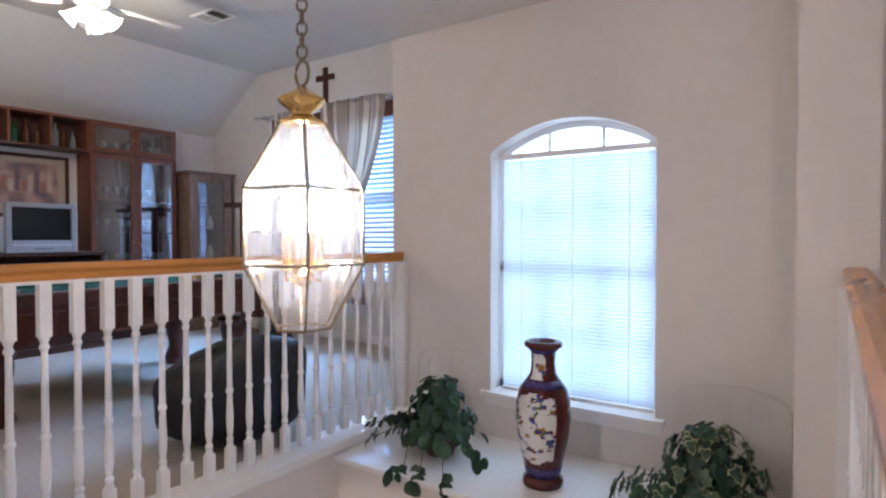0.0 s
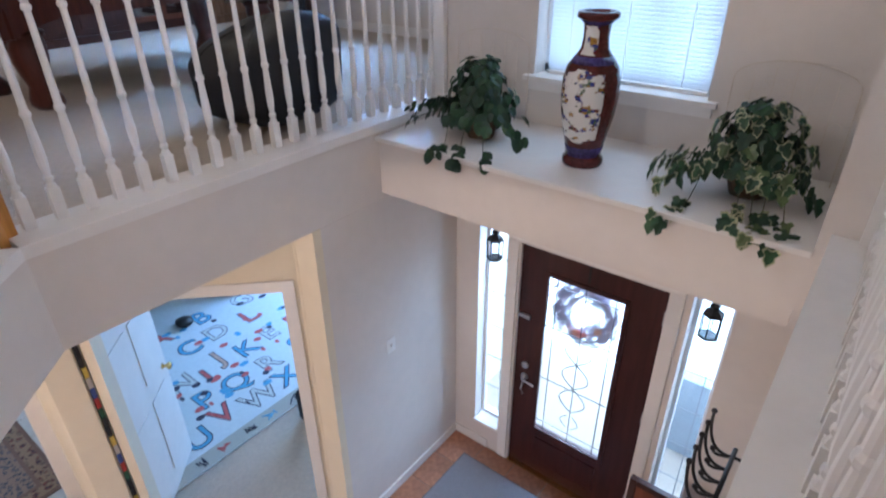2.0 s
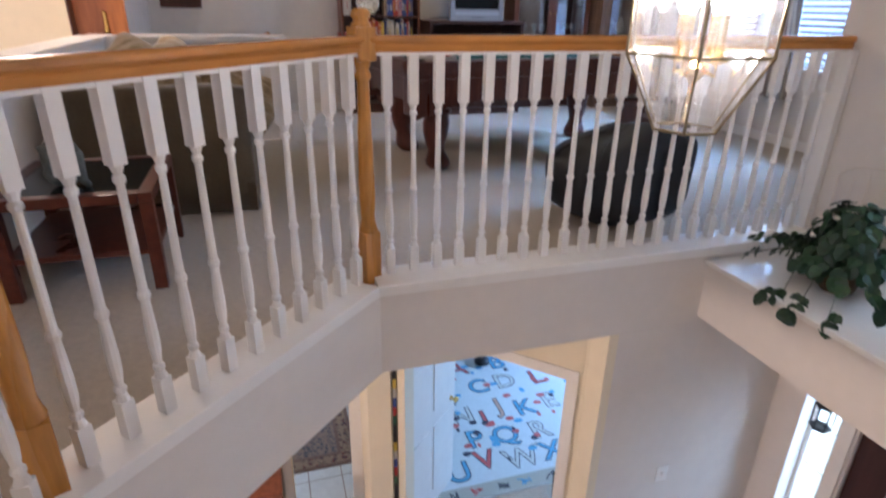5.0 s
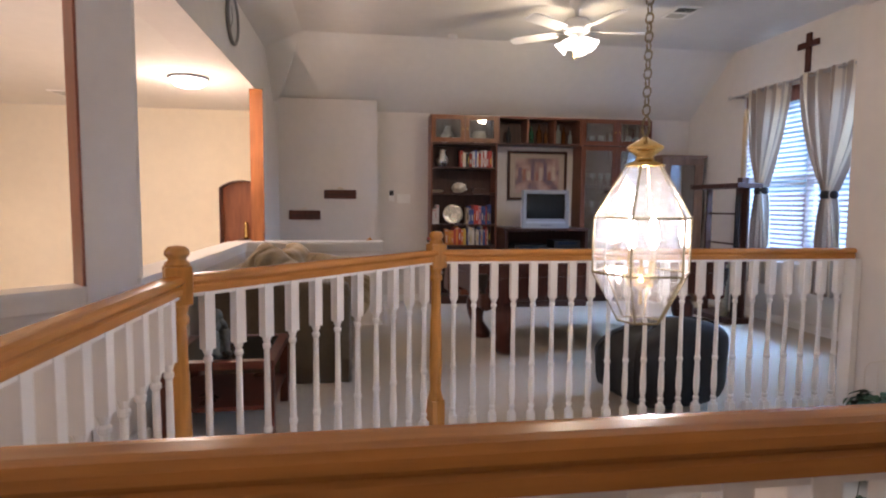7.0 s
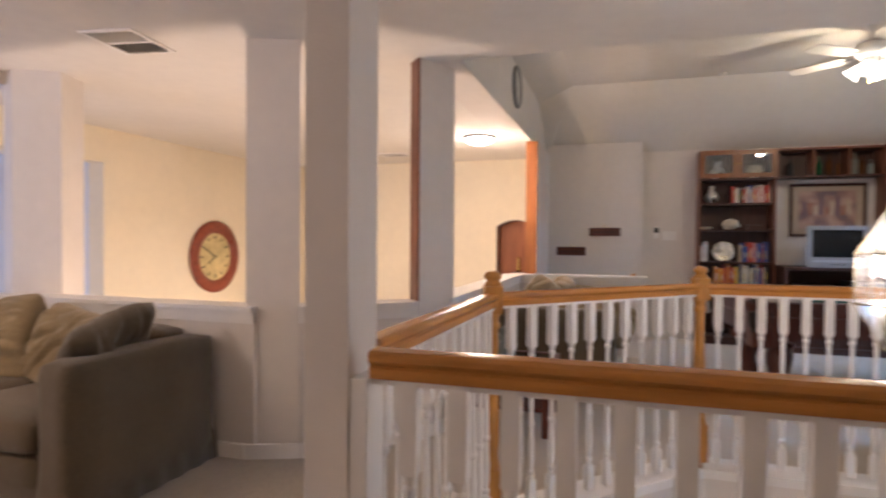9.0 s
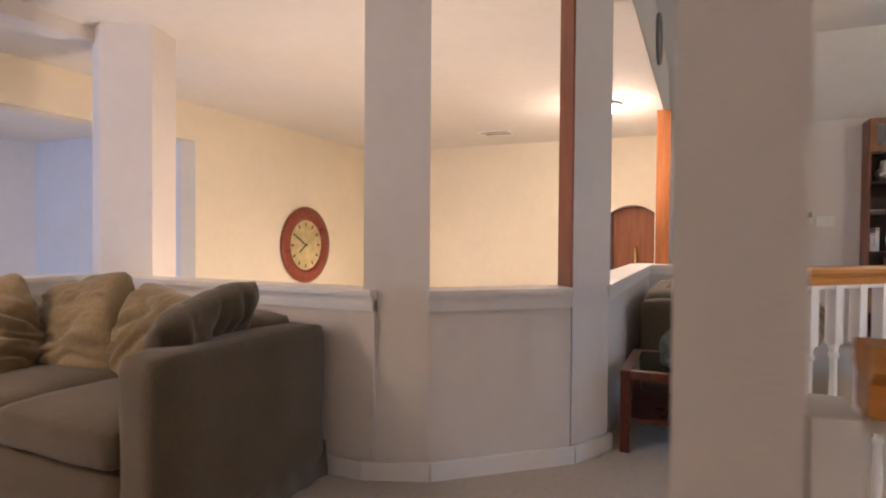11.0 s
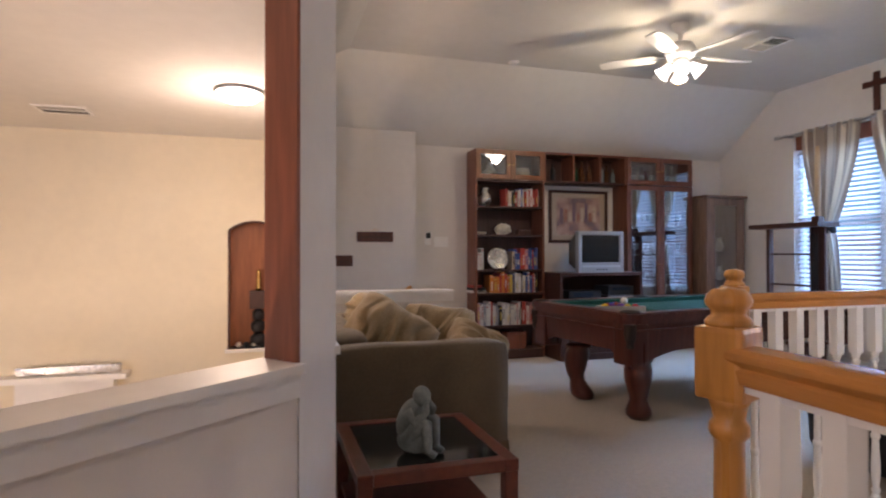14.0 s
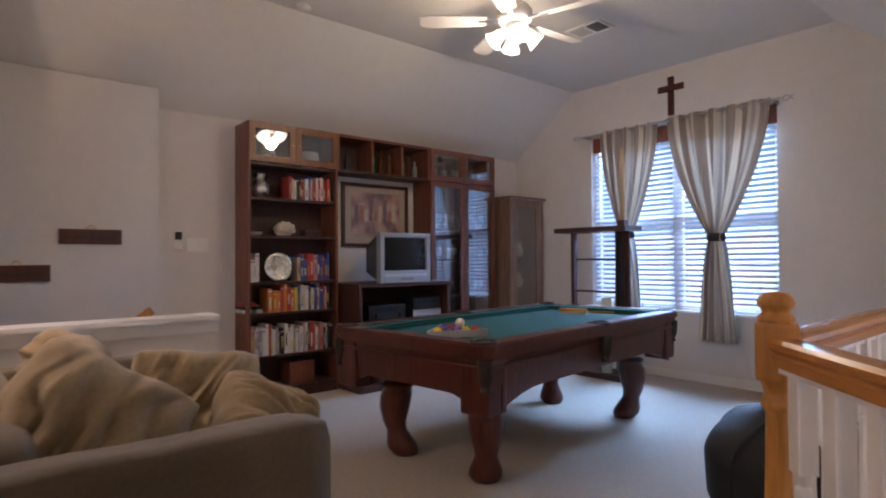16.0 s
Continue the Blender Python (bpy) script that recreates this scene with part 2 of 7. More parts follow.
def frosted(name, rough, blur):
    """Obscure glass: part of the light passes straight, part is scattered."""
    m = bpy.data.materials.new(name)
    m.use_nodes = True
    nt = m.node_tree
    tr = nt.nodes.new("ShaderNodeBsdfTransparent")
    rf = nt.nodes.new("ShaderNodeBsdfRefraction")
    rf.inputs["Roughness"].default_value = rough
    rf.inputs["IOR"].default_value = 1.12
    nz = nt.nodes.new("ShaderNodeTexNoise")
    nz.inputs["Scale"].default_value = 90
    bp = nt.nodes.new("ShaderNodeBump")
    bp.inputs["Strength"].default_value = 0.15
    nt.links.new(nz.outputs["Fac"], bp.inputs["Height"])
    nt.links.new(bp.outputs[0], rf.inputs["Normal"])
    mx = nt.nodes.new("ShaderNodeMixShader")
    mx.inputs[0].default_value = blur
    nt.links.new(tr.outputs[0], mx.inputs[1])
    nt.links.new(rf.outputs[0], mx.inputs[2])
    nt.links.new(mx.outputs[0], nt.nodes["Material Output"].inputs[0])
    return m

# ---------- the setting ----------
VOID = [(-1.9, 0.6), (-0.94, -0.36), (XE, -0.36), (XE, YF), (-1.9, YF)]

# upper floor: slabs round the stair hall's opening


def floor_slab(bm, z0, z1, k):
    for pts in ([(XW, 0.6), (-1.9 - k, 0.6), (-1.9 - k, YF), (XW, YF)], [(XW, YF), (-2.1, YF), (-2.1, YG), (XW, YG)],
                [(XW, -0.36 - k), (-0.94 - k, -0.36 - k), (-1.9 - k, 0.6), (XW, 0.6)], [(XW, -0.95), (3.2, -0.95), (3.2, -0.36 - k), (XW, -0.36 - k)],
                [(XE + k, -0.36 - k), (3.2, -0.36 - k), (3.2, 2.36), (XE + k, 2.36)], [(-1.45, -1.6), (3.2, -1.6), (3.2, -0.95), (-2.05, -0.95)], [(-1.45, -4.1), (3.2, -4.1), (3.2, -1.6), (-1.45, -1.6)]):
        prism(bm, pts, z0, z1)


bm = bmesh.new()
floor_slab(bm, -0.012, 0.0, 0.0)
wall("floor", bm, CARPET, "beige cut-pile carpet", "carpet")
bm = bmesh.new()
floor_slab(bm, -0.30, -0.014, 0.02)
wall("floor_slab", bm, WALL, "painted underside of the upper floor", "floor slab")

# lower floor
bm = B(-8.0, 3.2, -7.6, YG, F1 - 0.15, F1)
wall("floor_lower", bm, CARPET, "beige carpet of the lower floor", "carpet")

# front wall with the arched window, the door and the sidelights (north face at YF + 0.16)
WX0, WX1, WZ0, WSPR, WTOP = -1.365, -0.425, 0.225, 1.62, 1.775


def arch_pts(x0, x1, spring, top, n=14):
    c, h, s = (x0 + x1) / 2, top - spring, (x1 - x0) / 2
    r = (s * s + h * h) / (2 * h)
    a = math.asin(s / r)
    return [(c + r * math.sin(a * (2 * i / n - 1)), top - r + r * math.cos(a * (2 * i / n - 1))) for i in range(n + 1)]


def slab_xz(bm, pts, y0, y1):
    a = [bm.verts.new((x, y0, z)) for x, z in pts]
    b = [bm.verts.new((x, y1, z)) for x, z in pts]
    bm.faces.new(a)
    bm.faces.new(list(reversed(b)))
    n = len(pts)
    for i in range(n):
        bm.faces.new((a[(i + 1) % n], a[i], b[i], b[(i + 1) % n]))


TH = 0.16
bm = bmesh.new()
box(bm, -2.1, WX0, YF, YF + TH, -0.06, CZ)
box(bm, WX1, 0.24, YF, YF + TH, -0.06, CZ)
box(bm, WX0, WX1, YF, YF + TH, -0.06, WZ0)
ap = arch_pts(WX0, WX1, WSPR, WTOP)
slab_xz(bm, ap + [(WX1, CZ), (WX0, CZ)], YF, YF + TH)
wall("wall_front", bm, WALL, "warm white painted front wall with an arched window opening")
DX0, DX1, DZ1 = -1.37, -0.40, -0.855
SL0, SL1, SR0, SR1, SB = -1.70, -1.47, -0.27, -0.05, -2.62
bm = bmesh.new()
box(bm, -2.1, SL0, YF, YF + TH, F1, -0.06)
box(bm, SR1, 3.2, YF, YF + TH, F1, -0.06)
box(bm, SL0, SR1, YF, YF + TH, -0.78, -0.06)
box(bm, SL0, SL1, YF, YF + TH, F1, SB)
box(bm, SR0, SR1, YF, YF + TH, F1, SB)
box(bm, SL1, DX0 - 0.05, YF, YF + TH, F1, -0.78)
box(bm, DX1 + 0.05, SR0, YF, YF + TH, F1, -0.78)
box(bm, DX0 - 0.05, DX1 + 0.05, YF, YF + TH, DZ1 + 0.05, -0.78)
wall("wall_front_lower", bm, WALL, "warm white wall round the entrance door")

# plant ledge over the door
bm = bmesh.new()
box(bm, -1.9, 0.20, 2.33, YF, -0.38, -0.07)
wall("wall_ledge", bm, WALL, "boxed plant ledge over the front door", "ledge")
bm = bmesh.new()
box(bm, -1.9, 0.20, 2.30, YF - 0.002, -0.066, -0.04, bevel=0.006)
wall("trim_ledge", bm, WHITE, "white painted ledge board", "ledge board")

# wall end at the foot of the near rail, and the walls of the landing
bm = bmesh.new()
box(bm, 0.20, 0.42, 2.332, YF, -0.3, CZ)
box(bm, 0.42, 3.2, 2.36, 2.5, -0.3, CZ)
wall("wall_landing", bm, WALL)
bm = B(3.2, 3.35, -4.4, YF + TH, F1, CZ)
wall("wall_east", bm)
bm = bmesh.new()
box(bm, XG - 0.2, -3.215, YS - 0.2, YS, F1, CZ)
box(bm, -3.215, 3.2, YS - 0.2, YS, 2.06, CZ)
wall("wall_south", bm, CREAM, "cream wall of the great room")
NY0, NY1, NZ0, NZ1 = -1.555, -1.02, 0.207, 1.555
bm = bmesh.new()
box(bm, XG - 0.2, XG, YS, NY0, F1, CZ)
box(bm, XG - 0.2, XG, NY1, -0.95, F1, CZ)
box(bm, XG - 0.2, XG, NY0, NY1, F1, NZ0)
npts = arch_pts(NY0, NY1, NZ1 - 0.10, NZ1)
pts = npts + [(NY1, CZ), (NY0, CZ)]
a = [bm.verts.new((XG, y, z)) for y, z in pts]
b = [bm.verts.new((XG - 0.2, y, z)) for y, z in pts]
bm.faces.new(a)
bm.faces.new(list(reversed(b)))
for i in range(len(pts)):
    j = (i + 1) % len(pts)
    bm.faces.new((a[j], a[i], b[i], b[j]))
wall("wall_west", bm, CREAM, "cream wall of the great room")

# foyer walls below
bm = bmesh.new()
box(bm, -2.04, -1.9, 1.855, YF, F1, -0.4215)
wall("wall_foyer_west", bm, WALL)
bm = bmesh.new()
box(bm, XE + 0.02, 0.42, -0.36, YF, F1, -0.31)
wall("wall_foyer_east", bm, WALL)

# fascia round the opening
bm = bmesh.new()
for (p, q) in (((-1.9, YF), (-1.9, 0.6)), ((-1.9, 0.6), (-0.94, -0.36)), ((-0.94, -0.36), (XE, -0.36)), ((XE, -0.36), (XE, 2.33))):
    segment(bm, p, q, 0.15, -0.42, -0.02)
wall("wall_fascia", bm, WALL, "painted fascia under the railing")
bm = bmesh.new()
for (p, q) in (((-1.885, YF), (-1.885, 0.594)), ((-1.885, 0.594), (-0.946, -0.345)), ((-0.946, -0.345), (XE - 0.015, -0.345)), ((XE - 0.015, -0.345), (XE - 0.015, 2.33))):
    segment(bm, p, q, 0.2, -0.018, 0.03)
wall("trim_curb", bm, WHITE, "white painted curb under the balusters", "curb")

# game room
WIN = (-5.40, -3.46, 0.68, 2.56)
bm = bmesh.new()
box(bm, XW - 0.2, WIN[0], YG, YG + 0.16, -0.3, TOP + 0.1)
box(bm, WIN[1], -2.0, YG, YG + 0.16, -0.3, TOP + 0.1)
box(bm, WIN[0], WIN[1], YG, YG + 0.16, -0.3, WIN[2])
box(bm, WIN[0], WIN[1], YG, YG + 0.16, WIN[3], TOP + 0.1)
wall("wall_north", bm)
bm = B(-2.1, -1.98, YF + TH, YG, -0.3, TOP)
wall("wall_return", bm)
bm = bmesh.new()
box(bm, XW - 0.15, XW, 0.41, YG, -0.3, 2.6)
box(bm, XW - 0.15, -6.35, -0.95, 0.41, F1, 2.55)
wall("wall_bookcase", bm)
HSY = -0.85
# header over the half wall and stairs, and the beam towards the foyer
bm = B(XG, -2.04, -1.16, HSY, CZ, CZ + 0.6)
wall("beam_south", bm)
# hipped ceiling over an upright clock wall
HX0, HX1, HY0, HS = -5.62, -3.0, -0.42, -0.84
bm = bmesh.new()
P = [bm.verts.new(p) for p in ((-6.45, HS, CZ), (-2.1, HS, CZ), (-2.1, HS, 2.98), (-5.75, HS, 2.98), (HX0, HY0, TOP), (HX1, HY0, TOP), (HX1, YG + 0.02, TOP), (HX0, YG + 0.02, TOP), (-2.05, YG + 0.02, CZ), (XW - 0.02, YG + 0.02, 2.43), (XW - 0.02, HS, 2.43), (-2.05, HS, CZ))]
for ids in ((0, 1, 2, 3), (3, 2, 5, 4), (4, 5, 6, 7), (5, 2, 11, 8, 6), (10, 0, 3, 4, 7, 9)):
    bm.faces.new([P[i] for i in ids])
bmesh.ops.triangulate(bm, faces=bm.faces)
bmesh.ops.recalc_face_normals(bm, faces=bm.faces)
wall("ceiling_game_room", bm, CEIL, "hipped white painted ceiling", "ceiling")
bm = B(XW - 0.2, -1.9, HS - 0.1, YG + 0.2, TOP + 0.06, TOP + 0.2)
wall("ceiling_upper", bm, CEIL, "boards above the hipped ceiling", "ceiling")
bm = bmesh.new()
box(bm, -2.05, 3.3, -0.95, YF + TH, CZ, CZ + 0.15)
box(bm, XG - 0.1, 3.3, YS - 0.1, -1.16, CZ, CZ + 0.15)
box(bm, -2.04, 3.3, -1.16, -0.95, CZ, CZ + 0.15)
wall("ceiling", bm, CEIL, "flat white painted ceiling", "ceiling")

# wall at the head of the stairs, west of the opening
bm = B(XG, -5.20, -0.905, -0.785, F1, CZ)
wall("wall_stair_head", bm, WALL)
# low beam over the loft half wall
bm = B(-1.6, 3.2, -4.14, -3.97, CZ - 0.09, CZ)
wall("beam_loft", bm)

# half walls with their caps
HW = 0.88


def half_wall(name, p, q, thick):
    bm = bmesh.new()
    segment(bm, p, q, thick, -0.3, HW - 0.045)
    wall(name, bm, WALL, "painted half wall")
    bm = bmesh.new()
    p, q = Vector(p), Vector(q)
    d = (q - p).normalized()
    n = Vector((d.y, -d.x))
    prism(bm, [p - n * 0.035, q - n * 0.035, q + n * (thick + 0.035), p + n * (thick + 0.035)], HW - 0.028, HW)
    prism(bm, [p - n * 0.018, q - n * 0.018, q + n * (thick + 0.018), p + n * (thick + 0.018)], HW - 0.045, HW - 0.0285)
    prism(bm, [p - n * 0.012, q - n * 0.012, q + n * (thick + 0.012), p + n * (thick + 0.012)], HW - 0.10, HW - 0.0455)
    wall("trim_" + name, bm, WHITE, "white painted cap of a half wall", "wall cap")


half_wall("half_wall_diagonal", (-1.93, -1.08), (-1.43, -1.64), 0.115)
half_wall("half_wall_sofa", (-1.32, -1.86), (-1.32, -3.95), 0.14)
half_wall("half_wall_loft", (-1.42, -3.95), (3.2, -3.95), 0.14)
half_wall("half_wall_long", (-5.12, -0.96), (-2.19, -0.96), 0.14)
half_wall("half_wall_stairs", (-5.09, 0.43), (-5.09, -1.09), 0.14)

# the bright space past the great room, and the closing walls of the lower floor
bm = bmesh.new()
box(bm, -3.6, -3.215, -7.6, YS - 0.2, F1, CZ)
box(bm, -3.215, 3.2, -7.75, -7.6, F1, CZ)
box(bm, 3.2, 3.35, -7.75, -4.4, F1, CZ)
wall("wall_far_room", bm, mat("pale_blue_white_paint", (0.66, 0.68, 0.72), 0.8, grain=0.02, wear=0.04, scale=12), "pale wall of the room past the great room")
bm = B(-3.6, 3.35, -7.75, YS - 0.2, 2.2, 2.35)
wall("ceiling_far_room", bm, CEIL, "pale ceiling of the far room", "ceiling")

# bright overcast outside the windows
SKYG = glow("bright_sky", (0.70, 0.88, 1.0), 5.0)
tagged(part("backdrop", B(-1.96, 2.0, YF + 1.6, YF + 1.65, -4.5, 5.0), SKYG), "bright hazy daylight outside the entrance", "sky", kind="structure")
tagged(part("backdrop_game_room", B(-8.0, -1.6, YG + 1.6, YG + 1.65, 1.3, 6.0), glow("hazy_sky", (0.46, 0.74, 1.0), 0.58)), "bright hazy daylight outside the game room", "sky", kind="structure")
# neighbour's brick front; the daylight on it is put in as emission
tagged(part("backdrop_neighbour", B(-8.0, -1.6, YG + 1.5, YG + 1.55, -4.0, 1.45), glow("daylit_brick_glow", (0.80, 0.72, 0.84), 0.36)), "glowing pale pink panel standing for a daylit brick house front", "house front", kind="structure")

# ---------- railings ----------
def baluster_mesh():
    bm = bmesh.new()
    box(bm, -0.019, 0.019, -0.019, 0.019, 0.03, 0.15)
    box(bm, -0.019, 0.019, -0.019, 0.019, 0.775, 0.98)
    lathe(bm, [(0.019, 0.15), (0.015, 0.165), (0.011, 0.172), (0.017, 0.18), (0.017, 0.19), (0.011, 0.198), (0.0165, 0.24), (0.0175, 0.29), (0.0125, 0.40), (0.018, 0.41), (0.018, 0.42), (0.013, 0.43), (0.012, 0.58), (0.0105, 0.725), (0.016, 0.733), (0.016, 0.743), (0.011, 0.751), (0.019, 0.776)], 10)
    me = bpy.data.meshes.new("baluster")
    bm.to_mesh(me)
    bm.free()
    me.materials.append(WHITE)
    return me


BAL = baluster_mesh()
RAIL_PROFILE = [(-0.024, -0.062), (0.024, -0.062), (0.027, -0.04), (0.022, -0.034), (0.034, -0.022), (0.034, -0.010), (0.026, -0.002), (0.012, 0.0), (-0.012, 0.0), (-0.026, -0.002), (-0.034, -0.010), (-0.034, -0.022), (-0.022, -0.034), (-0.027, -0.04)]
RZ = 1.038


def railing(p, q, count, label, pad0=0.06, pad1=0.06):
    p, q = Vector((*p, 0)), Vector((*q, 0))
    d = (q - p).normalized()
    yaw = math.degrees(math.atan2(d.y, d.x))
    root = thing("railing", label, "railing", pose(p.x, p.y, 0, 0, 0, yaw), "railings round the stair hall")
    n = (q - p).length
    bm = bmesh.new()
    extrude_profile(bm, RAIL_PROFILE, (0, 0, RZ), (n, 0, RZ))
    part("handrail", bm, OAKL, root, "varnished honey oak handrail")
    bm = B(0, n, -0.016, 0.016, RZ - 0.075, RZ - 0.0625)
    part("fillet", bm, WHITE, root)
    for i in range(count):
        ob = new("baluster", BAL)
        ob.parent = root
        ob.location = (pad0 + (n - pad0 - pad1) * (i + 0.5) / count, 0, 0)
    return root


OAKL = mat("honey_oak_lengthwise", (0.50, 0.215, 0.05), 0.25, grain=0.2, wear=0.15, scale=40, stretch=(0.1, 1, 1), bump=0.06)
railing((-2.02, 0.58), (-2.02, YF - 0.03), 22, "white turned balusters under an oak handrail along the game room", 0.04, 0.03)
railing((-1.02, -0.40), (-2.02, 0.58), 11, "white turned balusters under an oak handrail set diagonally between newels", 0.04, 0.04)
railing((0.245, -0.43), (-1.02, -0.40), 11, "white turned balusters under an oak handrail beside the passage", 0.03, 0.05)
railing((XR, -0.365), (XR, 2.31), 24, "white turned balusters under an oak handrail before the landing", 0.03, 0.03)


def newel(x, y, yaw, label):
    root = thing("newel_post", label, "newel post", pose(x, y, 0, 0, 0, yaw), "oak newel posts")
    bm = bmesh.new()
    box(bm, -0.038, 0.038, -0.038, 0.038, 0.0, 0.24, bevel=0.004)
    part("base", bm, OAK, root)
    bm = bmesh.new()
    lathe(bm, [(0.037, 0.235), (0.040, 0.25), (0.034, 0.27), (0.029, 0.30), (0.034, 0.40), (0.031, 0.58), (0.026, 0.76), (0.024, 0.87), (0.033, 0.882), (0.033, 0.897), (0.025, 0.908), (0.031, 0.930), (0.037, 0.945)], 20)
    part("shaft", bm, OAK, root, smooth=True)
    part("block", B(-0.042, 0.042, -0.042, 0.042, 0.942, 1.068, bevel=0.010), OAK, root)
    bm = bmesh.new()
    lathe(bm, [(0.037, 1.065), (0.039, 1.074), (0.036, 1.080), (0.028, 1.087), (0.029, 1.094), (0.036, 1.101), (0.039, 1.110), (0.035, 1.121), (0.026, 1.130), (0.004, 1.134)], 20)
    part("finial", bm, OAK, root, smooth=True)
    return root


newel(-2.02, 0.58, 22, "honey oak newel post with a turned mushroom cap")
newel(-1.02, -0.40, 22, "honey oak newel post with a turned mushroom cap")
# white half post where the rail meets the front wall
for x, y in ((-2.02, YF - 0.025), (XR - 0.012, -0.388), (XR, 2.31)):
    root = thing("half_post", "white painted half post fixed to the wall", "post", pose(x, y, 0), "half posts")
    part("shaft", B(-0.045, 0.045, -0.02, 0.02, 0.0, RZ - 0.063, bevel=0.003), WHITE, root)

# ---------- columns ----------
def column(name, pts, z0, z1, base=True):
    bm = bmesh.new()
    prism(bm, pts, z0, z1)
    wall(name, bm, WALL, "square painted plaster column", "column")


column("column_1", [(0.395, -0.41), (0.395, -0.515), (0.245, -0.515), (0.245, -0.41)], 0, CZ)
column("column_2", [(-1.322, -1.918), (-1.434, -1.632), (-1.56, -1.72), (-1.47, -1.95)], -0.3, CZ)
column("column_3", [(-1.935, -1.075), (-2.207, -0.938), (-2.25, -0.938), (-2.25, -1.16), (-2.026, -1.165)], -0.3, CZ)
column("column_4", [(-1.40, -3.86), (-1.54, -3.58), (-1.80, -3.68), (-1.72, -3.98), (-1.46, -4.02)], -0.3, CZ)
# base boards along columns and half walls
bm = bmesh.new()
for p, q in (((-1.31, -3.9), (-1.31, -1.91)), ((-1.31, -1.91), (-1.425, -1.62)), ((-1.425, -1.62), (-1.925, -1.062)), ((-1.925, -1.062), (-2.21, -0.925)), ((0.407, -0.527), (0.407, -0.41)), ((0.24, -0.527), (0.407, -0.527))):
    segment(bm, p, q, 0.02, 0.0, 0.085)
for p, q in (((XW + 0.015, YG), (XW + 0.015, 0.42)), ((-2.13, YG - 0.015), (XW, YG - 0.015)), ((3.2, -3.935), (-1.3, -3.935))):
    segment(bm, q, p, 0.015, 0.0, 0.085)
wall("baseboard", bm, WHITE, "white painted baseboard", "baseboard")
# stained wood jamb linings
bm = bmesh.new()
segment(bm, (-1.918, -1.082), (-2.026, -1.172), 0.012, HW, CZ - 0.001)
wall("trim_jamb", bm, CHERRY2, "red-brown stained wooden jamb lining", "jamb lining")
bm = B(-5.20, -5.18, -0.91, -0.78, HW - 0.02, CZ - 0.001)
wall("trim_jamb_far", bm, mat("orange_stained_wood", (0.34, 0.12, 0.035), 0.4, grain=0.25, wear=0.1, scale=30, stretch=(1, 1, 0.1)), "orange stained wooden jamb post", "jamb lining")

# ---------- chandelier ----------
CX, CY = -0.724, 1.043
# clear panes; a little translucency imitates the bulbs' bloom on them
LANTERNGLASS = glassy("bloom_hazed_lantern_glass", (1, 1, 1), 0.05, 0.90)
nt = LANTERNGLASS.node_tree
tl = nt.nodes.new("ShaderNodeBsdfTranslucent")
tl.inputs[0].default_value = (0.95, 0.97, 1.0, 1)
m2 = nt.nodes.new("ShaderNodeMixShader")
m2.inputs[0].default_value = 0.022
src = nt.nodes["Material Output"].inputs[0].links[0].from_socket
nt.links.new(src, m2.inputs[1])
nt.links.new(tl.outputs[0], m2.inputs[2])
nt.links.new(m2.outputs[0], nt.nodes["Material Output"].inputs[0])
LEAD = mat("antique_brass", (0.30, 0.24, 0.14), 0.35, metal=1.0, grain=0.1, scale=80)
root = thing("pendant_lantern", "lit faceted glass pendant lantern with brass edges", "pendant lamp", pose(CX, CY, -0.022))
ringz = [(0.068, 0.940), (0.150, 1.090), (0.150, 1.258), (0.056, 1.415)]


def hexpt(r, z, i):
    a = math.radians(60 * i + 22)
    return Vector((r * math.cos(a), r * math.sin(a), z))


for k in range(3):
    for i in range(6):
        (r0, z0), (r1, z1) = ringz[k], ringz[k + 1]
        bm = bmesh.new()
        pts = [hexpt(r0, z0, i), hexpt(r0, z0, i + 1), hexpt(r1, z1, i + 1), hexpt(r1, z1, i)]
        inn = [p * 0.985 + Vector((0, 0, p.z * 0.015)) for p in pts]
        v = [bm.verts.new(p) for p in pts] + [bm.verts.new(p) for p in inn]
        bm.faces.new(v[:4])
        bm.faces.new(v[7:3:-1])
        for j in range(4):
            bm.faces.new((v[j], v[j + 4], v[(j + 1) % 4 + 4], v[(j + 1) % 4]))
        bmesh.ops.recalc_face_normals(bm, faces=bm.faces)
        part("glass_pane", bm, LANTERNGLASS, root).visible_shadow = False
bm = bmesh.new()
for i in range(6):
    tube(bm, [hexpt(r, z, i) for r, z in ringz], 0.0035, 6)
for r, z in ringz:
    for i in range(6):
        tube(bm, [hexpt(r, z, i), hexpt(r, z, i + 1)], 0.0035, 6)
part("brass_edging", bm, LEAD, root)
bm = bmesh.new()
lathe(bm, [(0.058, 1.412), (0.060, 1.418), (0.030, 1.430), (0.024, 1.442), (0.050, 1.462), (0.056, 1.47), (0.050, 1.476), (0.018, 1.494), (0.006, 1.505)], 20)
part("cap", bm, BRASS, root, "polished brass cap", smooth=True)


def ring(bm, c, r, w, m, seg=14):
    pts = [c + m @ Vector((r * math.cos(2 * math.pi * i / seg), 0, 1.35 * r * math.sin(2 * math.pi * i / seg))) for i in range(seg + 1)]
    tube(bm, pts, w, 6)


bm = bmesh.new()
ring(bm, Vector((0, 0, 1.533)), 0.022, 0.004, Matrix.Identity(3))
part("ring", bm, LEAD, root)
z, k = 1.583, 0
links = bpy.data.meshes.new("chain_link")
bm = bmesh.new()
ring(bm, Vector((0, 0, 0)), 0.012, 0.0032, Matrix.Identity(3), 10)
bm.to_mesh(links)
bm.free()
links.materials.append(LEAD)
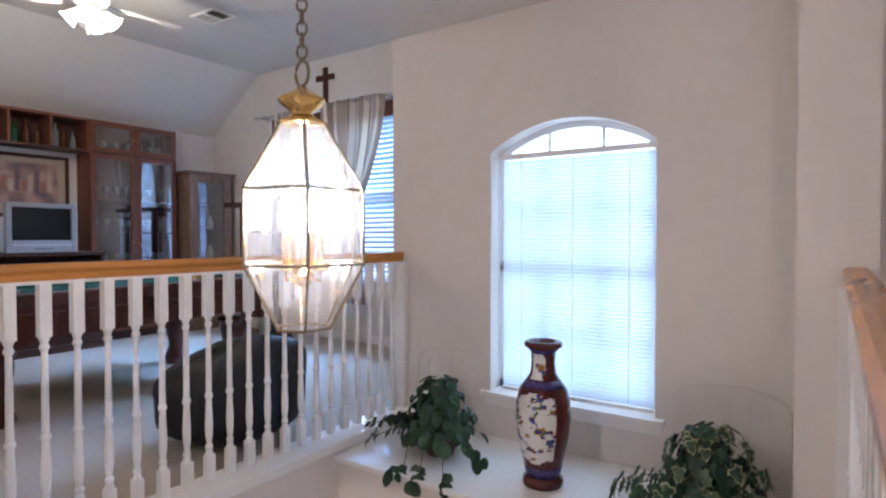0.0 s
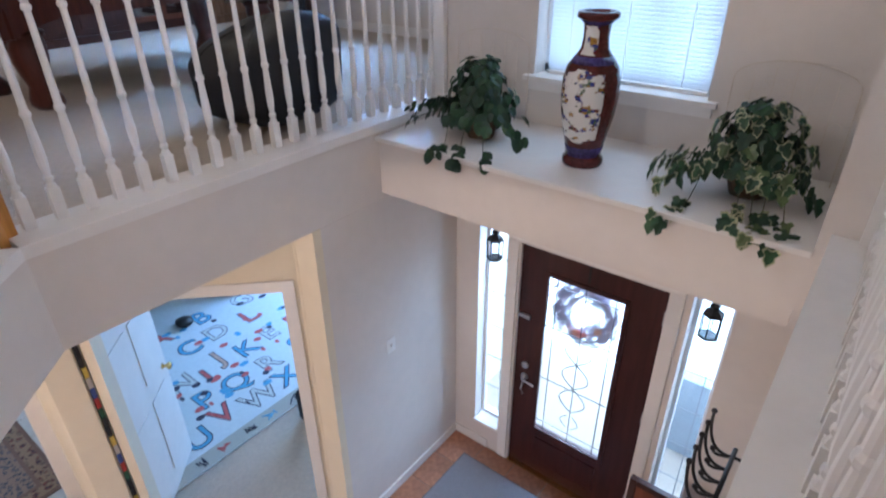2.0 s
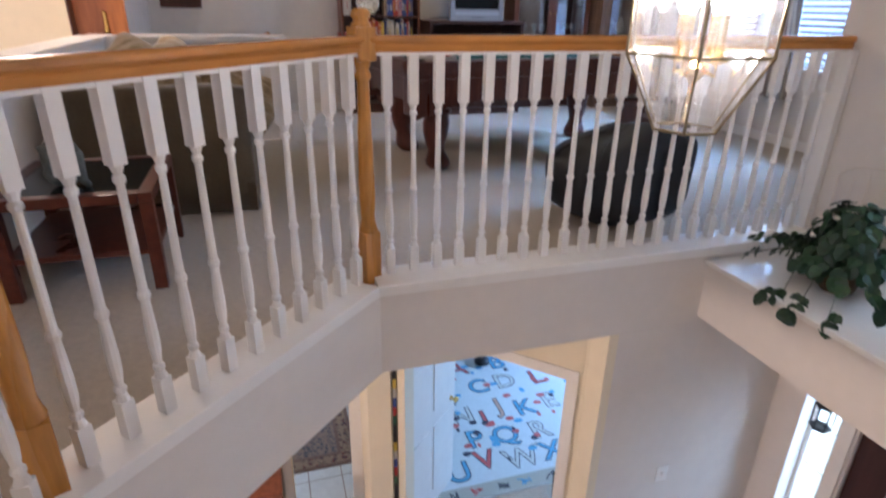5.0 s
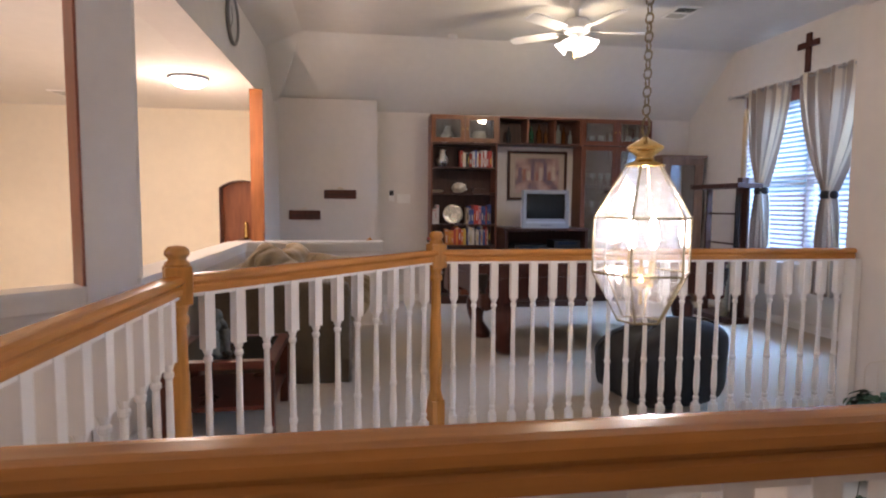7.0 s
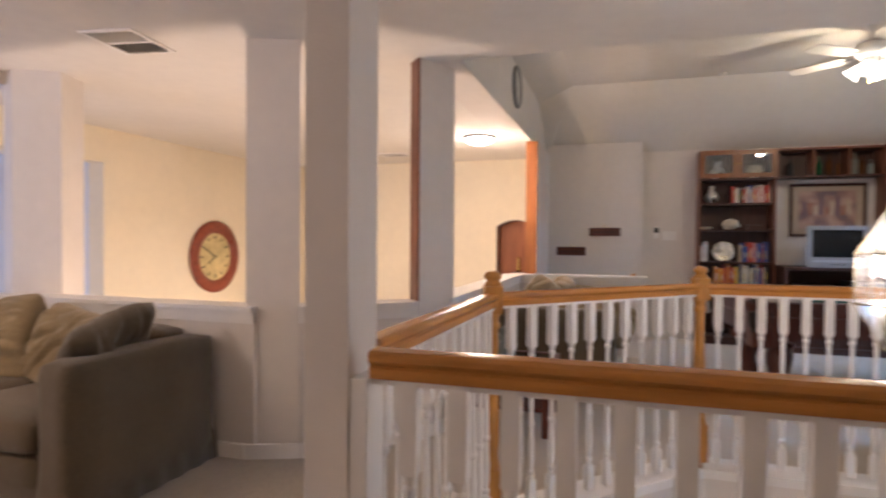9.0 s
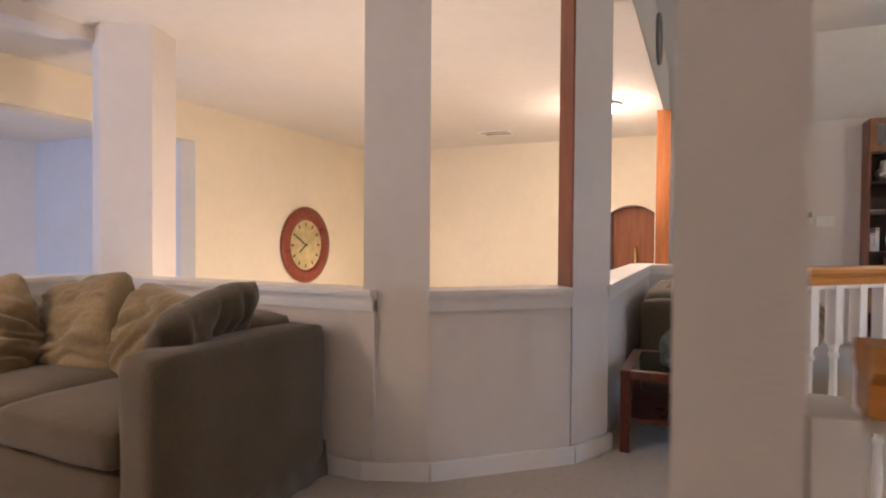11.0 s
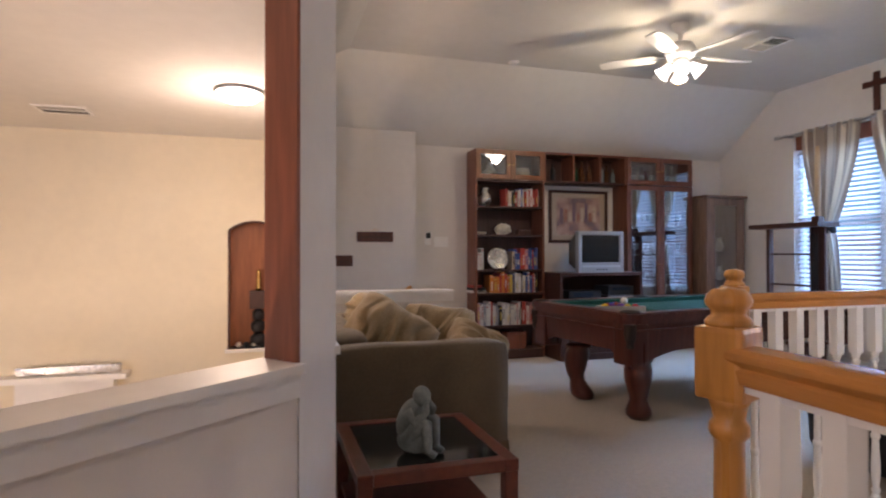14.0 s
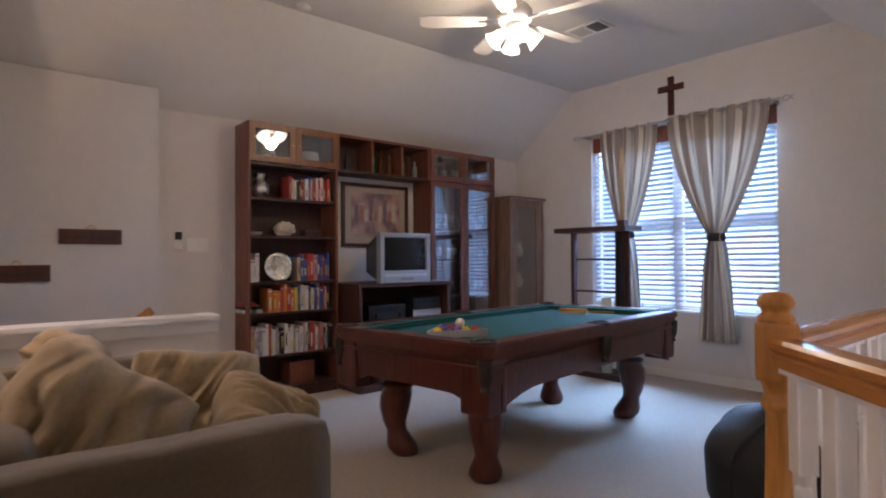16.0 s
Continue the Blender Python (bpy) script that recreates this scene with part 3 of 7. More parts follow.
while z < CZ - 0.05:
    ob = new("chain_link", links)
    ob.parent = root
    ob.matrix_basis = pose(0, 0, z, 0, 0, 35 + 90 * (k % 2))
    z, k = z + 0.027, k + 1
bm = bmesh.new()
lathe(bm, [(0.01, CZ - 0.04), (0.03, CZ - 0.03), (0.065, CZ + 0.01), (0.066, CZ + 0.0218)], 20)
part("canopy", bm, BRASS, root, smooth=True)
BULB = glow("bulb_glass", (1.0, 0.90, 0.78), 60)
bm = bmesh.new()
tube(bm, [(0, 0, 0.99), (0, 0, 1.13)], 0.006)
lathe(bm, [(0.004, 1.03), (0.024, 1.05), (0.028, 1.065), (0.012, 1.08), (0.01, 1.1)], 14)
for i in range(4):
    a = math.radians(90 * i + 20)
    c = Vector((0.045 * math.cos(a), 0.045 * math.sin(a), 0))
    tube(bm, [(0, 0, 1.06), c + Vector((0, 0, 1.05)), c + Vector((0, 0, 1.075))], 0.004)
    lathe(bm, [(0.006, 1.07), (0.02, 1.078), (0.02, 1.082), (0.009, 1.084), (0.009, 1.165)], 12, Matrix.Translation(c))
part("candle_cluster", bm, BRASS, root, "brass candle holders")
for i in range(4):
    a = math.radians(90 * i + 20)
    bm = bmesh.new()
    lathe(bm, [(0.006, 1.165), (0.016, 1.19), (0.017, 1.21), (0.010, 1.24), (0.003, 1.262)], 12, Matrix.Translation((0.045 * math.cos(a), 0.045 * math.sin(a), 0)))
    part("bulb", bm, BULB, root, "glowing candle bulb", smooth=True)

# ---------- arched window ----------
FRAME = mat("white_vinyl", (0.80, 0.82, 0.84), 0.4, grain=0.02, scale=20)
root = thing("window_1", "arched window with closed white blind below a bare fanlight", "window", kind="structure")
bm = bmesh.new()
yb = YF + 0.12
box(bm, WX0, WX0 + 0.04, yb, yb + 0.04, WZ0, WSPR)
box(bm, WX1 - 0.04, WX1, yb, yb + 0.04, WZ0, WSPR)
box(bm, WX0, WX1, yb, yb + 0.04, WZ0, WZ0 + 0.05)
box(bm, WX0, WX1, yb, yb + 0.04, 0.93, 0.965)
inner = arch_pts(WX0 + 0.03, WX1 - 0.03, WSPR - 0.02, WTOP - 0.035)
slab_xz(bm, ap + list(reversed(inner)), yb, yb + 0.04)
part("window_frame", bm, FRAME, root)
bm = bmesh.new()
for fx in (0.333, 0.667):
    xx = WX0 + (WX1 - WX0) * fx
    box(bm, xx - 0.009, xx + 0.009, yb + 0.01, yb + 0.03, WZ0, WTOP - 0.02)
for zz in (0.58, 1.27, 1.6):
    box(bm, WX0, WX1, yb + 0.01, yb + 0.03, zz - 0.009, zz + 0.009)
part("muntins", bm, FRAME, root)
bm = bmesh.new()
box(bm, WX0 - 0.05, WX1 + 0.05, YF - 0.045, YF + 0.12, WZ0 - 0.022, WZ0 + 0.0035, bevel=0.002)
box(bm, WX0 - 0.03, WX1 + 0.03, YF - 0.018, YF - 0.001, WZ0 - 0.075, WZ0 - 0.023)
part("window_sill", bm, WHITE, root)


def translucent(name, colour, amount, rough=0.5):
    m = bpy.data.materials.new(name)
    m.use_nodes = True
    nt = m.node_tree
    b = nt.nodes["Principled BSDF"]
    b.inputs["Base Color"].default_value = (*colour, 1)
    b.inputs["Roughness"].default_value = rough
    t = nt.nodes.new("ShaderNodeBsdfTranslucent")
    t.inputs[0].default_value = (*colour, 1)
    nz = nt.nodes.new("ShaderNodeTexNoise")
    nz.inputs["Scale"].default_value = 6
    mr = nt.nodes.new("ShaderNodeMapRange")
    mr.inputs[3].default_value, mr.inputs[4].default_value = amount - 0.08, amount + 0.08
    nt.links.new(nz.outputs["Fac"], mr.inputs[0])
    mx = nt.nodes.new("ShaderNodeMixShader")
    nt.links.new(mr.outputs[0], mx.inputs[0])
    nt.links.new(b.outputs[0], mx.inputs[1])
    nt.links.new(t.outputs[0], mx.inputs[2])
    nt.links.new(mx.outputs[0], nt.nodes["Material Output"].inputs[0])
    return m


SLAT = translucent("thin_vinyl_slat", (0.86, 0.9, 0.94), 0.55)
SLATW = translucent("faux_wood_slat", (0.76, 0.74, 0.78), 0.26)


def blind(label, x0, x1, z0, z1, y, pitch, width, tilt, material, head):
    root = thing("window_blind", label, "blind")
    part("headrail", B(x0, x1, y - 0.02, y + 0.02, z1 - head, z1, bevel=0.003), WHITE if head < 0.05 else CHERRY2, root)
    n = int((z1 - head - z0 - 0.02) / pitch)
    c, s = width / 2 * math.cos(radians(tilt)), width / 2 * math.sin(radians(tilt))
    bm = bmesh.new()
    pr = [(-c, -s), (0, width * 0.05), (c, s), (c, s + 0.0012), (0, width * 0.05 + 0.0012), (-c, -s + 0.0012)]
    a = [bm.verts.new((x0 + 0.006, py, pz)) for py, pz in pr]
    b = [bm.verts.new((x1 - 0.006, py, pz)) for py, pz in pr]
    for i in range(6):
        bm.faces.new((a[i], a[(i + 1) % 6], b[(i + 1) % 6], b[i]))
    bm.faces.new((a[0], a[1], a[4], a[5]))
    bm.faces.new((a[1], a[2], a[3], a[4]))
    bm.faces.new((b[5], b[4], b[1], b[0]))
    bm.faces.new((b[4], b[3], b[2], b[1]))
    bmesh.ops.recalc_face_normals(bm, faces=bm.faces)
    me = bpy.data.meshes.new("slat")
    bm.to_mesh(me)
    bm.free()
    me.materials.append(material)
    for i in range(n):
        ob = new("slat", me)
        ob.parent = root
        ob.location = (0, y, z0 + 0.025 + pitch * (i + 0.5))
    part("bottom_rail", B(x0 + 0.004, x1 - 0.004, y - 0.012, y + 0.012, z0, z0 + 0.018, bevel=0.003), WHITE, root)
    for f in (0.15, 0.5, 0.85):
        xx = x0 + (x1 - x0) * f
        part("ladder_cord", B(xx - 0.0015, xx + 0.0015, y - width / 2 - 0.002, y - width / 2, z0, z1 - head), WHITE, root)
    return root


r = blind("white thin-slat blind drawn down and closed", WX0 + 0.035, WX1 - 0.02, WZ0 + 0.004, 1.615, YF + 0.085, 0.021, 0.025, 62, SLAT, 0.03)
bm = bmesh.new()
tube(bm, [(WX0 + 0.09, YF + 0.065, 1.6), (WX0 + 0.092, YF + 0.065, 0.92)], 0.004)
part("tilt_wand", bm, GLASS, r)

# ---------- vase ----------
def vase_material():
    m = bpy.data.materials.new("painted_porcelain")
    m.use_nodes = True
    nt = m.node_tree
    b = nt.nodes["Principled BSDF"]
    b.inputs["Roughness"].default_value = 0.18
    b.inputs["Coat Weight"].default_value = 0.4
    co = nt.nodes.new("ShaderNodeTexCoord")
    vo = nt.nodes.new("ShaderNodeTexVoronoi")
    vo.inputs["Scale"].default_value = 78
    nt.links.new(co.outputs["Object"], vo.inputs["Vector"])
    cr = nt.nodes.new("ShaderNodeValToRGB")
    cr.color_ramp.interpolation = 'CONSTANT'
    for pos, c in ((0.0, (0.10, 0.012, 0.014)), (0.25, (0.03, 0.04, 0.22)), (0.45, (0.30, 0.17, 0.03)), (0.6, (0.62, 0.62, 0.58)), (0.82, (0.06, 0.10, 0.05))):
        e = cr.color_ramp.elements.new(pos)
        e.color = (*c, 1)
    cr.color_ramp.elements[-1].color = (0.62, 0.62, 0.58, 1)
    sep = nt.nodes.new("ShaderNodeSeparateColor")
    nt.links.new(vo.outputs["Color"], sep.inputs[0])
    nt.links.new(sep.outputs[0], cr.inputs[0])
    nz = nt.nodes.new("ShaderNodeTexNoise")
    nz.inputs["Scale"].default_value = 24
    nt.links.new(co.outputs["Object"], nz.inputs[0])
    th = nt.nodes.new("ShaderNodeMapRange")
    th.inputs[1].default_value, th.inputs[2].default_value = 0.50, 0.54
    nt.links.new(nz.outputs["Fac"], th.inputs[0])
    mx = nt.nodes.new("ShaderNodeMix")
    mx.data_type = 'RGBA'
    mx.inputs[6].default_value = (0.68, 0.68, 0.66, 1)
    nt.links.new(th.outputs[0], mx.inputs[0])
    nt.links.new(cr.outputs[0], mx.inputs[7])
    nt.links.new(mx.outputs[2], b.inputs["Base Color"])
    return m


MAROON = mat("maroon_porcelain", (0.085, 0.018, 0.018), 0.16, grain=0.4, wear=0.3, scale=70)
BLUEP = mat("blue_porcelain", (0.06, 0.045, 0.17), 0.2, grain=0.5, wear=0.4, scale=80)
PAINTED = vase_material()
VPROF = [(0.072, 0.0), (0.075, 0.012), (0.074, 0.03), (0.064, 0.042), (0.066, 0.07), (0.080, 0.14), (0.094, 0.22), (0.101, 0.30), (0.099, 0.37), (0.088, 0.425), (0.064, 0.462), (0.047, 0.495), (0.043, 0.54), (0.046, 0.59), (0.058, 0.605), (0.070, 0.612), (0.070, 0.628), (0.064, 0.635)]
VB = pose(-0.83, 2.62, -0.04) @ Matrix.Diagonal((1.28, 1.28, 1.07, 1))
root = thing("porcelain_vase", "tall maroon porcelain vase with painted white flower panels", "vase", VB)
bm = bmesh.new()
lathe(bm, VPROF + [(0.05, 0.636), (0.036, 0.6)], 40)
part("body", bm, MAROON, root, smooth=True)


def vase_radius(z):
    for (r0, z0), (r1, z1) in zip(VPROF, VPROF[1:]):
        if z0 <= z <= z1:
            return r0 + (r1 - r0) * (z - z0) / max(1e-6, z1 - z0)
    return 0.05


def vase_panel(z0, z1, half, centre, name, material, lift=0.0015):
    bm = bmesh.new()
    nz, na, grid = 16, 14, []
    for i in range(nz + 1):
        f = i / nz
        z = z0 + (z1 - z0) * f
        w = half * min(1.0, 3.2 * math.sqrt(max(0.0, f * (1 - f))) ** 0.6 + 0.25) if name == "flower_panel" else half
        row = []
        for j in range(na + 1):
            a = centre + w * (2 * j / na - 1)
            rr = vase_radius(z) + lift
            row.append(bm.verts.new((rr * math.cos(a), rr * math.sin(a), z)))
        grid.append(row)
    for i in range(nz):
        for j in range(na):
            bm.faces.new((grid[i][j], grid[i][j + 1], grid[i + 1][j + 1], grid[i + 1][j]))
    part(name, bm, material, root, smooth=True)


face = math.atan2(0.15 - 2.68, 0.25 + 0.815) - 0.35
for k in (0, math.pi):
    vase_panel(0.115, 0.425, 0.85, face + k, "flower_panel", PAINTED)
    vase_panel(0.475, 0.585, 0.55, face + k, "neck_panel", PAINTED)
for z0, z1 in ((0.045, 0.09), (0.44, 0.468), (0.588, 0.602)):
    bm = bmesh.new()
    lathe(bm, [(vase_radius(z0) + 0.001, z0), (vase_radius((z0 + z1) / 2) + 0.0012, (z0 + z1) / 2), (vase_radius(z1) + 0.001, z1)], 40)
    part("band", bm, BLUEP, root, "dark blue painted band", smooth=True)

# ---------- ivy plants ----------
LEAVES = [mat("ivy_leaf_" + n, c, 0.45, grain=0.3, wear=0.3, scale=40, vary=0.25) for n, c in (("dark", (0.018, 0.055, 0.028)), ("mid", (0.03, 0.085, 0.035)), ("pale", (0.10, 0.15, 0.06)), ("cream_rim", (0.42, 0.43, 0.26)))]
STEM = mat("ivy_stem", (0.06, 0.075, 0.03), 0.6, grain=0.2, scale=60)
POT = mat("wicker_pot", (0.10, 0.06, 0.03), 0.7, grain=0.4, scale=90, bump=0.6)


def leaf(bm, m, s, pointed, mi, edged=False):
    if pointed:
        o = [(0, 0), (0.30, -0.12), (0.52, 0.12), (0.28, 0.36), (0.34, 0.62), (0, 1.0), (-0.34, 0.62), (-0.28, 0.36), (-0.52, 0.12), (-0.30, -0.12)]
    else:
        o = [(0, 0), (0.25, -0.04), (0.45, 0.2), (0.44, 0.5), (0.26, 0.8), (0, 0.95), (-0.26, 0.8), (-0.44, 0.5), (-0.45, 0.2), (-0.25, -0.04)]
    vs = [bm.verts.new(m @ Vector((x * s, y * s, 0.12 * s * (abs(x) * 2) - 0.15 * s * y * y))) for x, y in o]
    c = bm.verts.new(m @ Vector((0, 0.4 * s, -0.03 * s)))
    for i in range(len(vs)):
        a, b = vs[i], vs[(i + 1) % len(vs)]
        if not edged:
            bm.faces.new((c, a, b)).material_index = mi
            continue
        ia, ib = bm.verts.new(c.co.lerp(a.co, 0.78)), bm.verts.new(c.co.lerp(b.co, 0.78))
        bm.faces.new((c, ia, ib)).material_index = mi
        bm.faces.new((ia, a, b, ib)).material_index = 3


def ivy(x, y, width, height, pointed, n, size, trails, label, seed):
    rnd = random.Random(seed)
    root = thing("ivy_plant", label, "plant", pose(x, y, -0.04), "ivy plants on the ledge")
    bm = bmesh.new()
    lathe(bm, [(0.07, 0), (0.085, 0.05), (0.09, 0.10), (0.08, 0.10), (0.07, 0.07)], 18)
    part("pot", bm, POT, root)
    bs, bl = bmesh.new(), bmesh.new()

    def put(p, out, s):
        z = Vector((out.x, out.y, (0.1 if pointed else 0.25) + 0.7 * rnd.random())).normalized()
        yv = Vector((out.x + rnd.uniform(-0.6, 0.6), out.y + rnd.uniform(-0.6, 0.6), -0.6 + rnd.uniform(-0.5, 0.5)))
        yv = (yv - z * yv.dot(z)).normalized()
        xv = yv.cross(z)
        m = Matrix((xv, yv, z)).transposed().to_4x4()
        m.translation = p
        u = rnd.random()
        leaf(bl, m, s * rnd.uniform(0.7, 1.2), pointed, 0 if u < 0.6 else (1 if u < (0.97 if not pointed else 0.9) else 2), pointed and rnd.random() < 0.4)

    for i in range(n):
        a = rnd.uniform(0, 2 * math.pi)
        f = rnd.random() ** 0.6
        e = rnd.uniform(0.05, 1.45)
        out = Vector((math.cos(a) * math.cos(e), math.sin(a) * math.cos(e), math.sin(e)))
        p = Vector((out.x * width * f, out.y * width * 0.75 * f, 0.08 + out.z * (height - 0.08) * (0.55 + 0.45 * f)))
        put(p, out, size)
        if i % 6 == 0:
            tube(bs, [(0, 0, 0.08), p * 0.5 + Vector((0, 0, 0.06)), p], 0.0018, 5)
    for dx, dy, drop in trails:
        pts = [Vector((0, 0, 0.10))]
        for k in range(1, 8):
            f = k / 7
            pts.append(Vector((dx * f + rnd.uniform(-0.01, 0.01), dy * f + rnd.uniform(-0.01, 0.01), max(0.012, 0.12 + 0.10 * math.sin(f * 2.2) - 0.12 * f) if abs(dy * f) < 0.27 or drop == 0 else 0.02 - drop * (f - 0.6))))
        tube(bs, pts, 0.002, 5)
        for p in pts[2:]:
            for q in range(3):
                put(p + Vector((rnd.uniform(-0.025, 0.025), rnd.uniform(-0.025, 0.025), rnd.uniform(0.0, 0.03))), Vector((dx, dy, 0.1)).normalized(), size)
    part("vine", bs, STEM, root)
    part("foliage", bl, LEAVES, root)


ivy(-1.45, 2.66, 0.245, 0.42, False, 330, 0.062, [(-0.46, -0.05, 0), (0.34, -0.20, 0), (-0.30, -0.22, 0), (0.10, -0.38, 0.10), (-0.02, -0.36, 0.08), (0.24, -0.33, 0.06), (-0.42, 0.08, 0)], "green round-leaved ivy trailing over the white ledge", 3)
ivy(-0.11, 2.70, 0.235, 0.40, True, 300, 0.066, [(-0.36, -0.06, 0), (-0.22, -0.42, 0.10), (-0.28, -0.30, 0), (0.02, -0.38, 0.04), (0.10, -0.40, 0.10), (0.17, -0.40, 0.12), (0.22, -0.34, 0.06), (-0.34, -0.14, 0), (0.24, -0.10, 0)], "variegated pointed ivy trailing over the white ledge", 5)
WIRE = mat("pale_gold_wire", (0.66, 0.60, 0.52), 0.5, metal=0.0, grain=0.1, scale=50)
for cx in (-1.60, -0.08):
    rnd = random.Random(int(cx * 100))
    root = thing("wire_trellis", "arched pale wire trellis with curled scrolls behind the ivy", "wire decoration", pose(cx, 2.98, -0.04), "wire trellises on the ledge")
    bm = bmesh.new()
    w, h = 0.24, 0.50
    tube(bm, [(-w, 0, 0)] + [(-w * math.cos(math.pi * i / 12), 0, h - 0.09 + 0.09 * math.sin(math.pi * i / 12)) for i in range(13)] + [(w, 0, 0)], 0.0028, 6)
    for i in range(-2, 3):
        tube(bm, [(i * 0.08, 0, 0), (i * 0.08, 0, h - 0.02 - 0.012 * i * i)], 0.0016, 5)
    part("frame", bm, WIRE, root)
    for i in range(12):
        bm = bmesh.new()
        c = Vector((rnd.uniform(-0.18, 0.18), 0, rnd.uniform(0.2, 0.42)))
        q = rnd.uniform(0.02, 0.045)
        tube(bm, [c + Vector((q * (1 - k / 16) * math.cos(k * 0.55), -0.003, q * (1 - k / 16) * math.sin(k * 0.55))) for k in range(14)], 0.0014, 4)
        part("scroll", bm, WIRE, root)

# ---------- game room: wall unit ----------
BX, BY0, BY1, BH = -6.25, 1.075, 4.005, 2.39
UY = [1.075, 1.93, 3.04, 4.005]       # left unit, bridge, right unit
XB = XW + 0.004


def glass_door(parent, y0, y1, z0, z1, handle_y, material=None, label="glazed wooden door"):
    fr = bmesh.new()
    w = 0.055
    x0, x1 = BX - 0.002, BX + 0.016
    box(fr, x0, x1, y0, y0 + w, z0, z1)
    box(fr, x0, x1, y1 - w, y1, z0, z1)
    box(fr, x0, x1, y0 + w, y1 - w, z0, z0 + w)
    box(fr, x0, x1, y0 + w, y1 - w, z1 - w, z1)
    d = part("door", fr, material or CABDOOR, parent, label)
    part("pane", B(x0 + 0.006, x0 + 0.010, y0 + w, y1 - w, z0 + w, z1 - w), BOOKGLASS, d, "clear glass pane").visible_shadow = False
    bm = bmesh.new()
    lathe(bm, [(0.006, 0), (0.010, 0.006), (0.010, 0.014), (0.004, 0.018)], 10, Matrix.Translation((x1, handle_y, (z0 + z1) / 2)) @ pose(0, 0, 0, 0, 90, 0))
    part("knob", bm, BRASS, d)


CABDOOR = mat("chestnut_door", (0.22, 0.085, 0.035), 0.35, grain=0.25, wear=0.12, scale=35, stretch=(1, 1, 0.1))


def unit(y0, y1, label, shelves, z0=0.0, z1=BH):
    root = thing("bookcase", label, "bookcase", group="wall unit bookcases")
    part("side", B(XB, BX, y0, y0 + 0.022, z0, z1, bevel=0.002), BOOKWOOD, root)
    part("side", B(XB, BX, y1 - 0.022, y1, z0, z1, bevel=0.002), BOOKWOOD, root)
    part("top", B(XB, BX, y0 + 0.022, y1 - 0.022, z1 - 0.025, z1), BOOKWOOD, root)
    part("back", B(XB, XB + 0.008, y0 + 0.022, y1 - 0.022, z0, z1 - 0.025), BOOKDARK, root)
    if z0 < 0.1:
        part("plinth", B(XB + 0.02, BX - 0.005, y0 + 0.022, y1 - 0.022, 0, 0.08), BOOKDARK, root)
    for z in shelves:
        part("shelf", B(XB + 0.008, BX - 0.006, y0 + 0.022, y1 - 0.022, z - 0.022, z, bevel=0.001), BOOKDARK, root)
    return root


SH = [0.10, 0.385, 0.755, 1.02, 1.42, 1.745, 2.045]
u1 = unit(UY[0], UY[1], "tall red-brown bookcase half full of books under glazed doors", SH)
m1 = (UY[0] + UY[1]) / 2
glass_door(u1, UY[0] + 0.004, m1 - 0.002, 2.05, BH - 0.006, m1 - 0.03)
glass_door(u1, m1 + 0.002, UY[1] - 0.004, 2.05, BH - 0.006, m1 + 0.03)
u2 = unit(UY[1], UY[2], "red-brown bridge of three open cubbies over the picture", [2.06], 2.038)
for f in (0.355, 0.68):
    y = UY[1] + (UY[2] - UY[1]) * f
    part("divider", B(XB + 0.008, BX - 0.006, y - 0.011, y + 0.011, 2.06, BH - 0.025), BOOKWOOD, u2)
u3 = unit(UY[2], UY[3], "tall red-brown display cabinet with glazed doors and glassware", [0.10, 0.42, 0.80, 1.18, 1.55, 2.045])
m3 = (UY[2] + UY[3]) / 2
for z0, z1 in ((0.09, 2.035), (2.05, BH - 0.006)):
    glass_door(u3, UY[2] + 0.004, m3 - 0.002, z0, z1, m3 - 0.03, BOOKWOOD)
    glass_door(u3, m3 + 0.002, UY[3] - 0.004, z0, z1, m3 + 0.03, BOOKWOOD)

BOOKC = [mat("book_" + n, c, 0.55, grain=0.08, wear=0.1, scale=30, vary=0.12) for n, c in (("white", (0.62, 0.60, 0.57)), ("red", (0.42, 0.05, 0.04)), ("blue", (0.05, 0.09, 0.30)), ("orange", (0.60, 0.20, 0.04)), ("black", (0.02, 0.02, 0.025)), ("yellow", (0.62, 0.46, 0.08)), ("green", (0.05, 0.16, 0.09)), ("tan", (0.42, 0.32, 0.22)), ("pink", (0.52, 0.25, 0.24)), ("grey", (0.25, 0.26, 0.30)))]
PAPER = mat("page_block", (0.66, 0.60, 0.48), 0.8, grain=0.15, scale=120, stretch=(1, 1, 8))


def book(x, y, z, t, h, d, colour, lean=0.0):
    root = thing("book", "upright book with a plain coloured spine", "book", pose(x, y, z, lean, 0, 0), "books on the shelves")
    bm = bmesh.new()
    box(bm, 0, 0.004, -t / 2, t / 2, 0, h, bevel=0.0012)
    box(bm, -d, 0, -t / 2, -t / 2 + 0.0025, 0, h)
    box(bm, -d, 0, t / 2 - 0.0025, t / 2, 0, h)
    part("cover", bm, colour, root)
    part("pages", B(-d + 0.004, -0.001, -t / 2 + 0.003, t / 2 - 0.003, 0.004, h - 0.004), PAPER, root)
    u = rndb.random()
    ink = BOOKC[rndb.choice((1, 2, 4, 5, 9))] if colour in (BOOKC[0], BOOKC[5], BOOKC[7], BOOKC[8]) else BOOKC[rndb.choice((0, 0, 5, 7))]
    if u < 0.75:
        a = rndb.uniform(0.12, 0.3)
        part("title_bar", B(0.0042, 0.0049, -t * 0.17, t * 0.17, h * a, h * (a + rndb.uniform(0.3, 0.52))), ink, root)
    if u > 0.45:
        a = rndb.uniform(0.8, 0.9)
        part("spine_band", B(0.0042, 0.0049, -t * 0.42, t * 0.42, h * a, h * (a + 0.05)), ink, root)


rndb = random.Random(11)


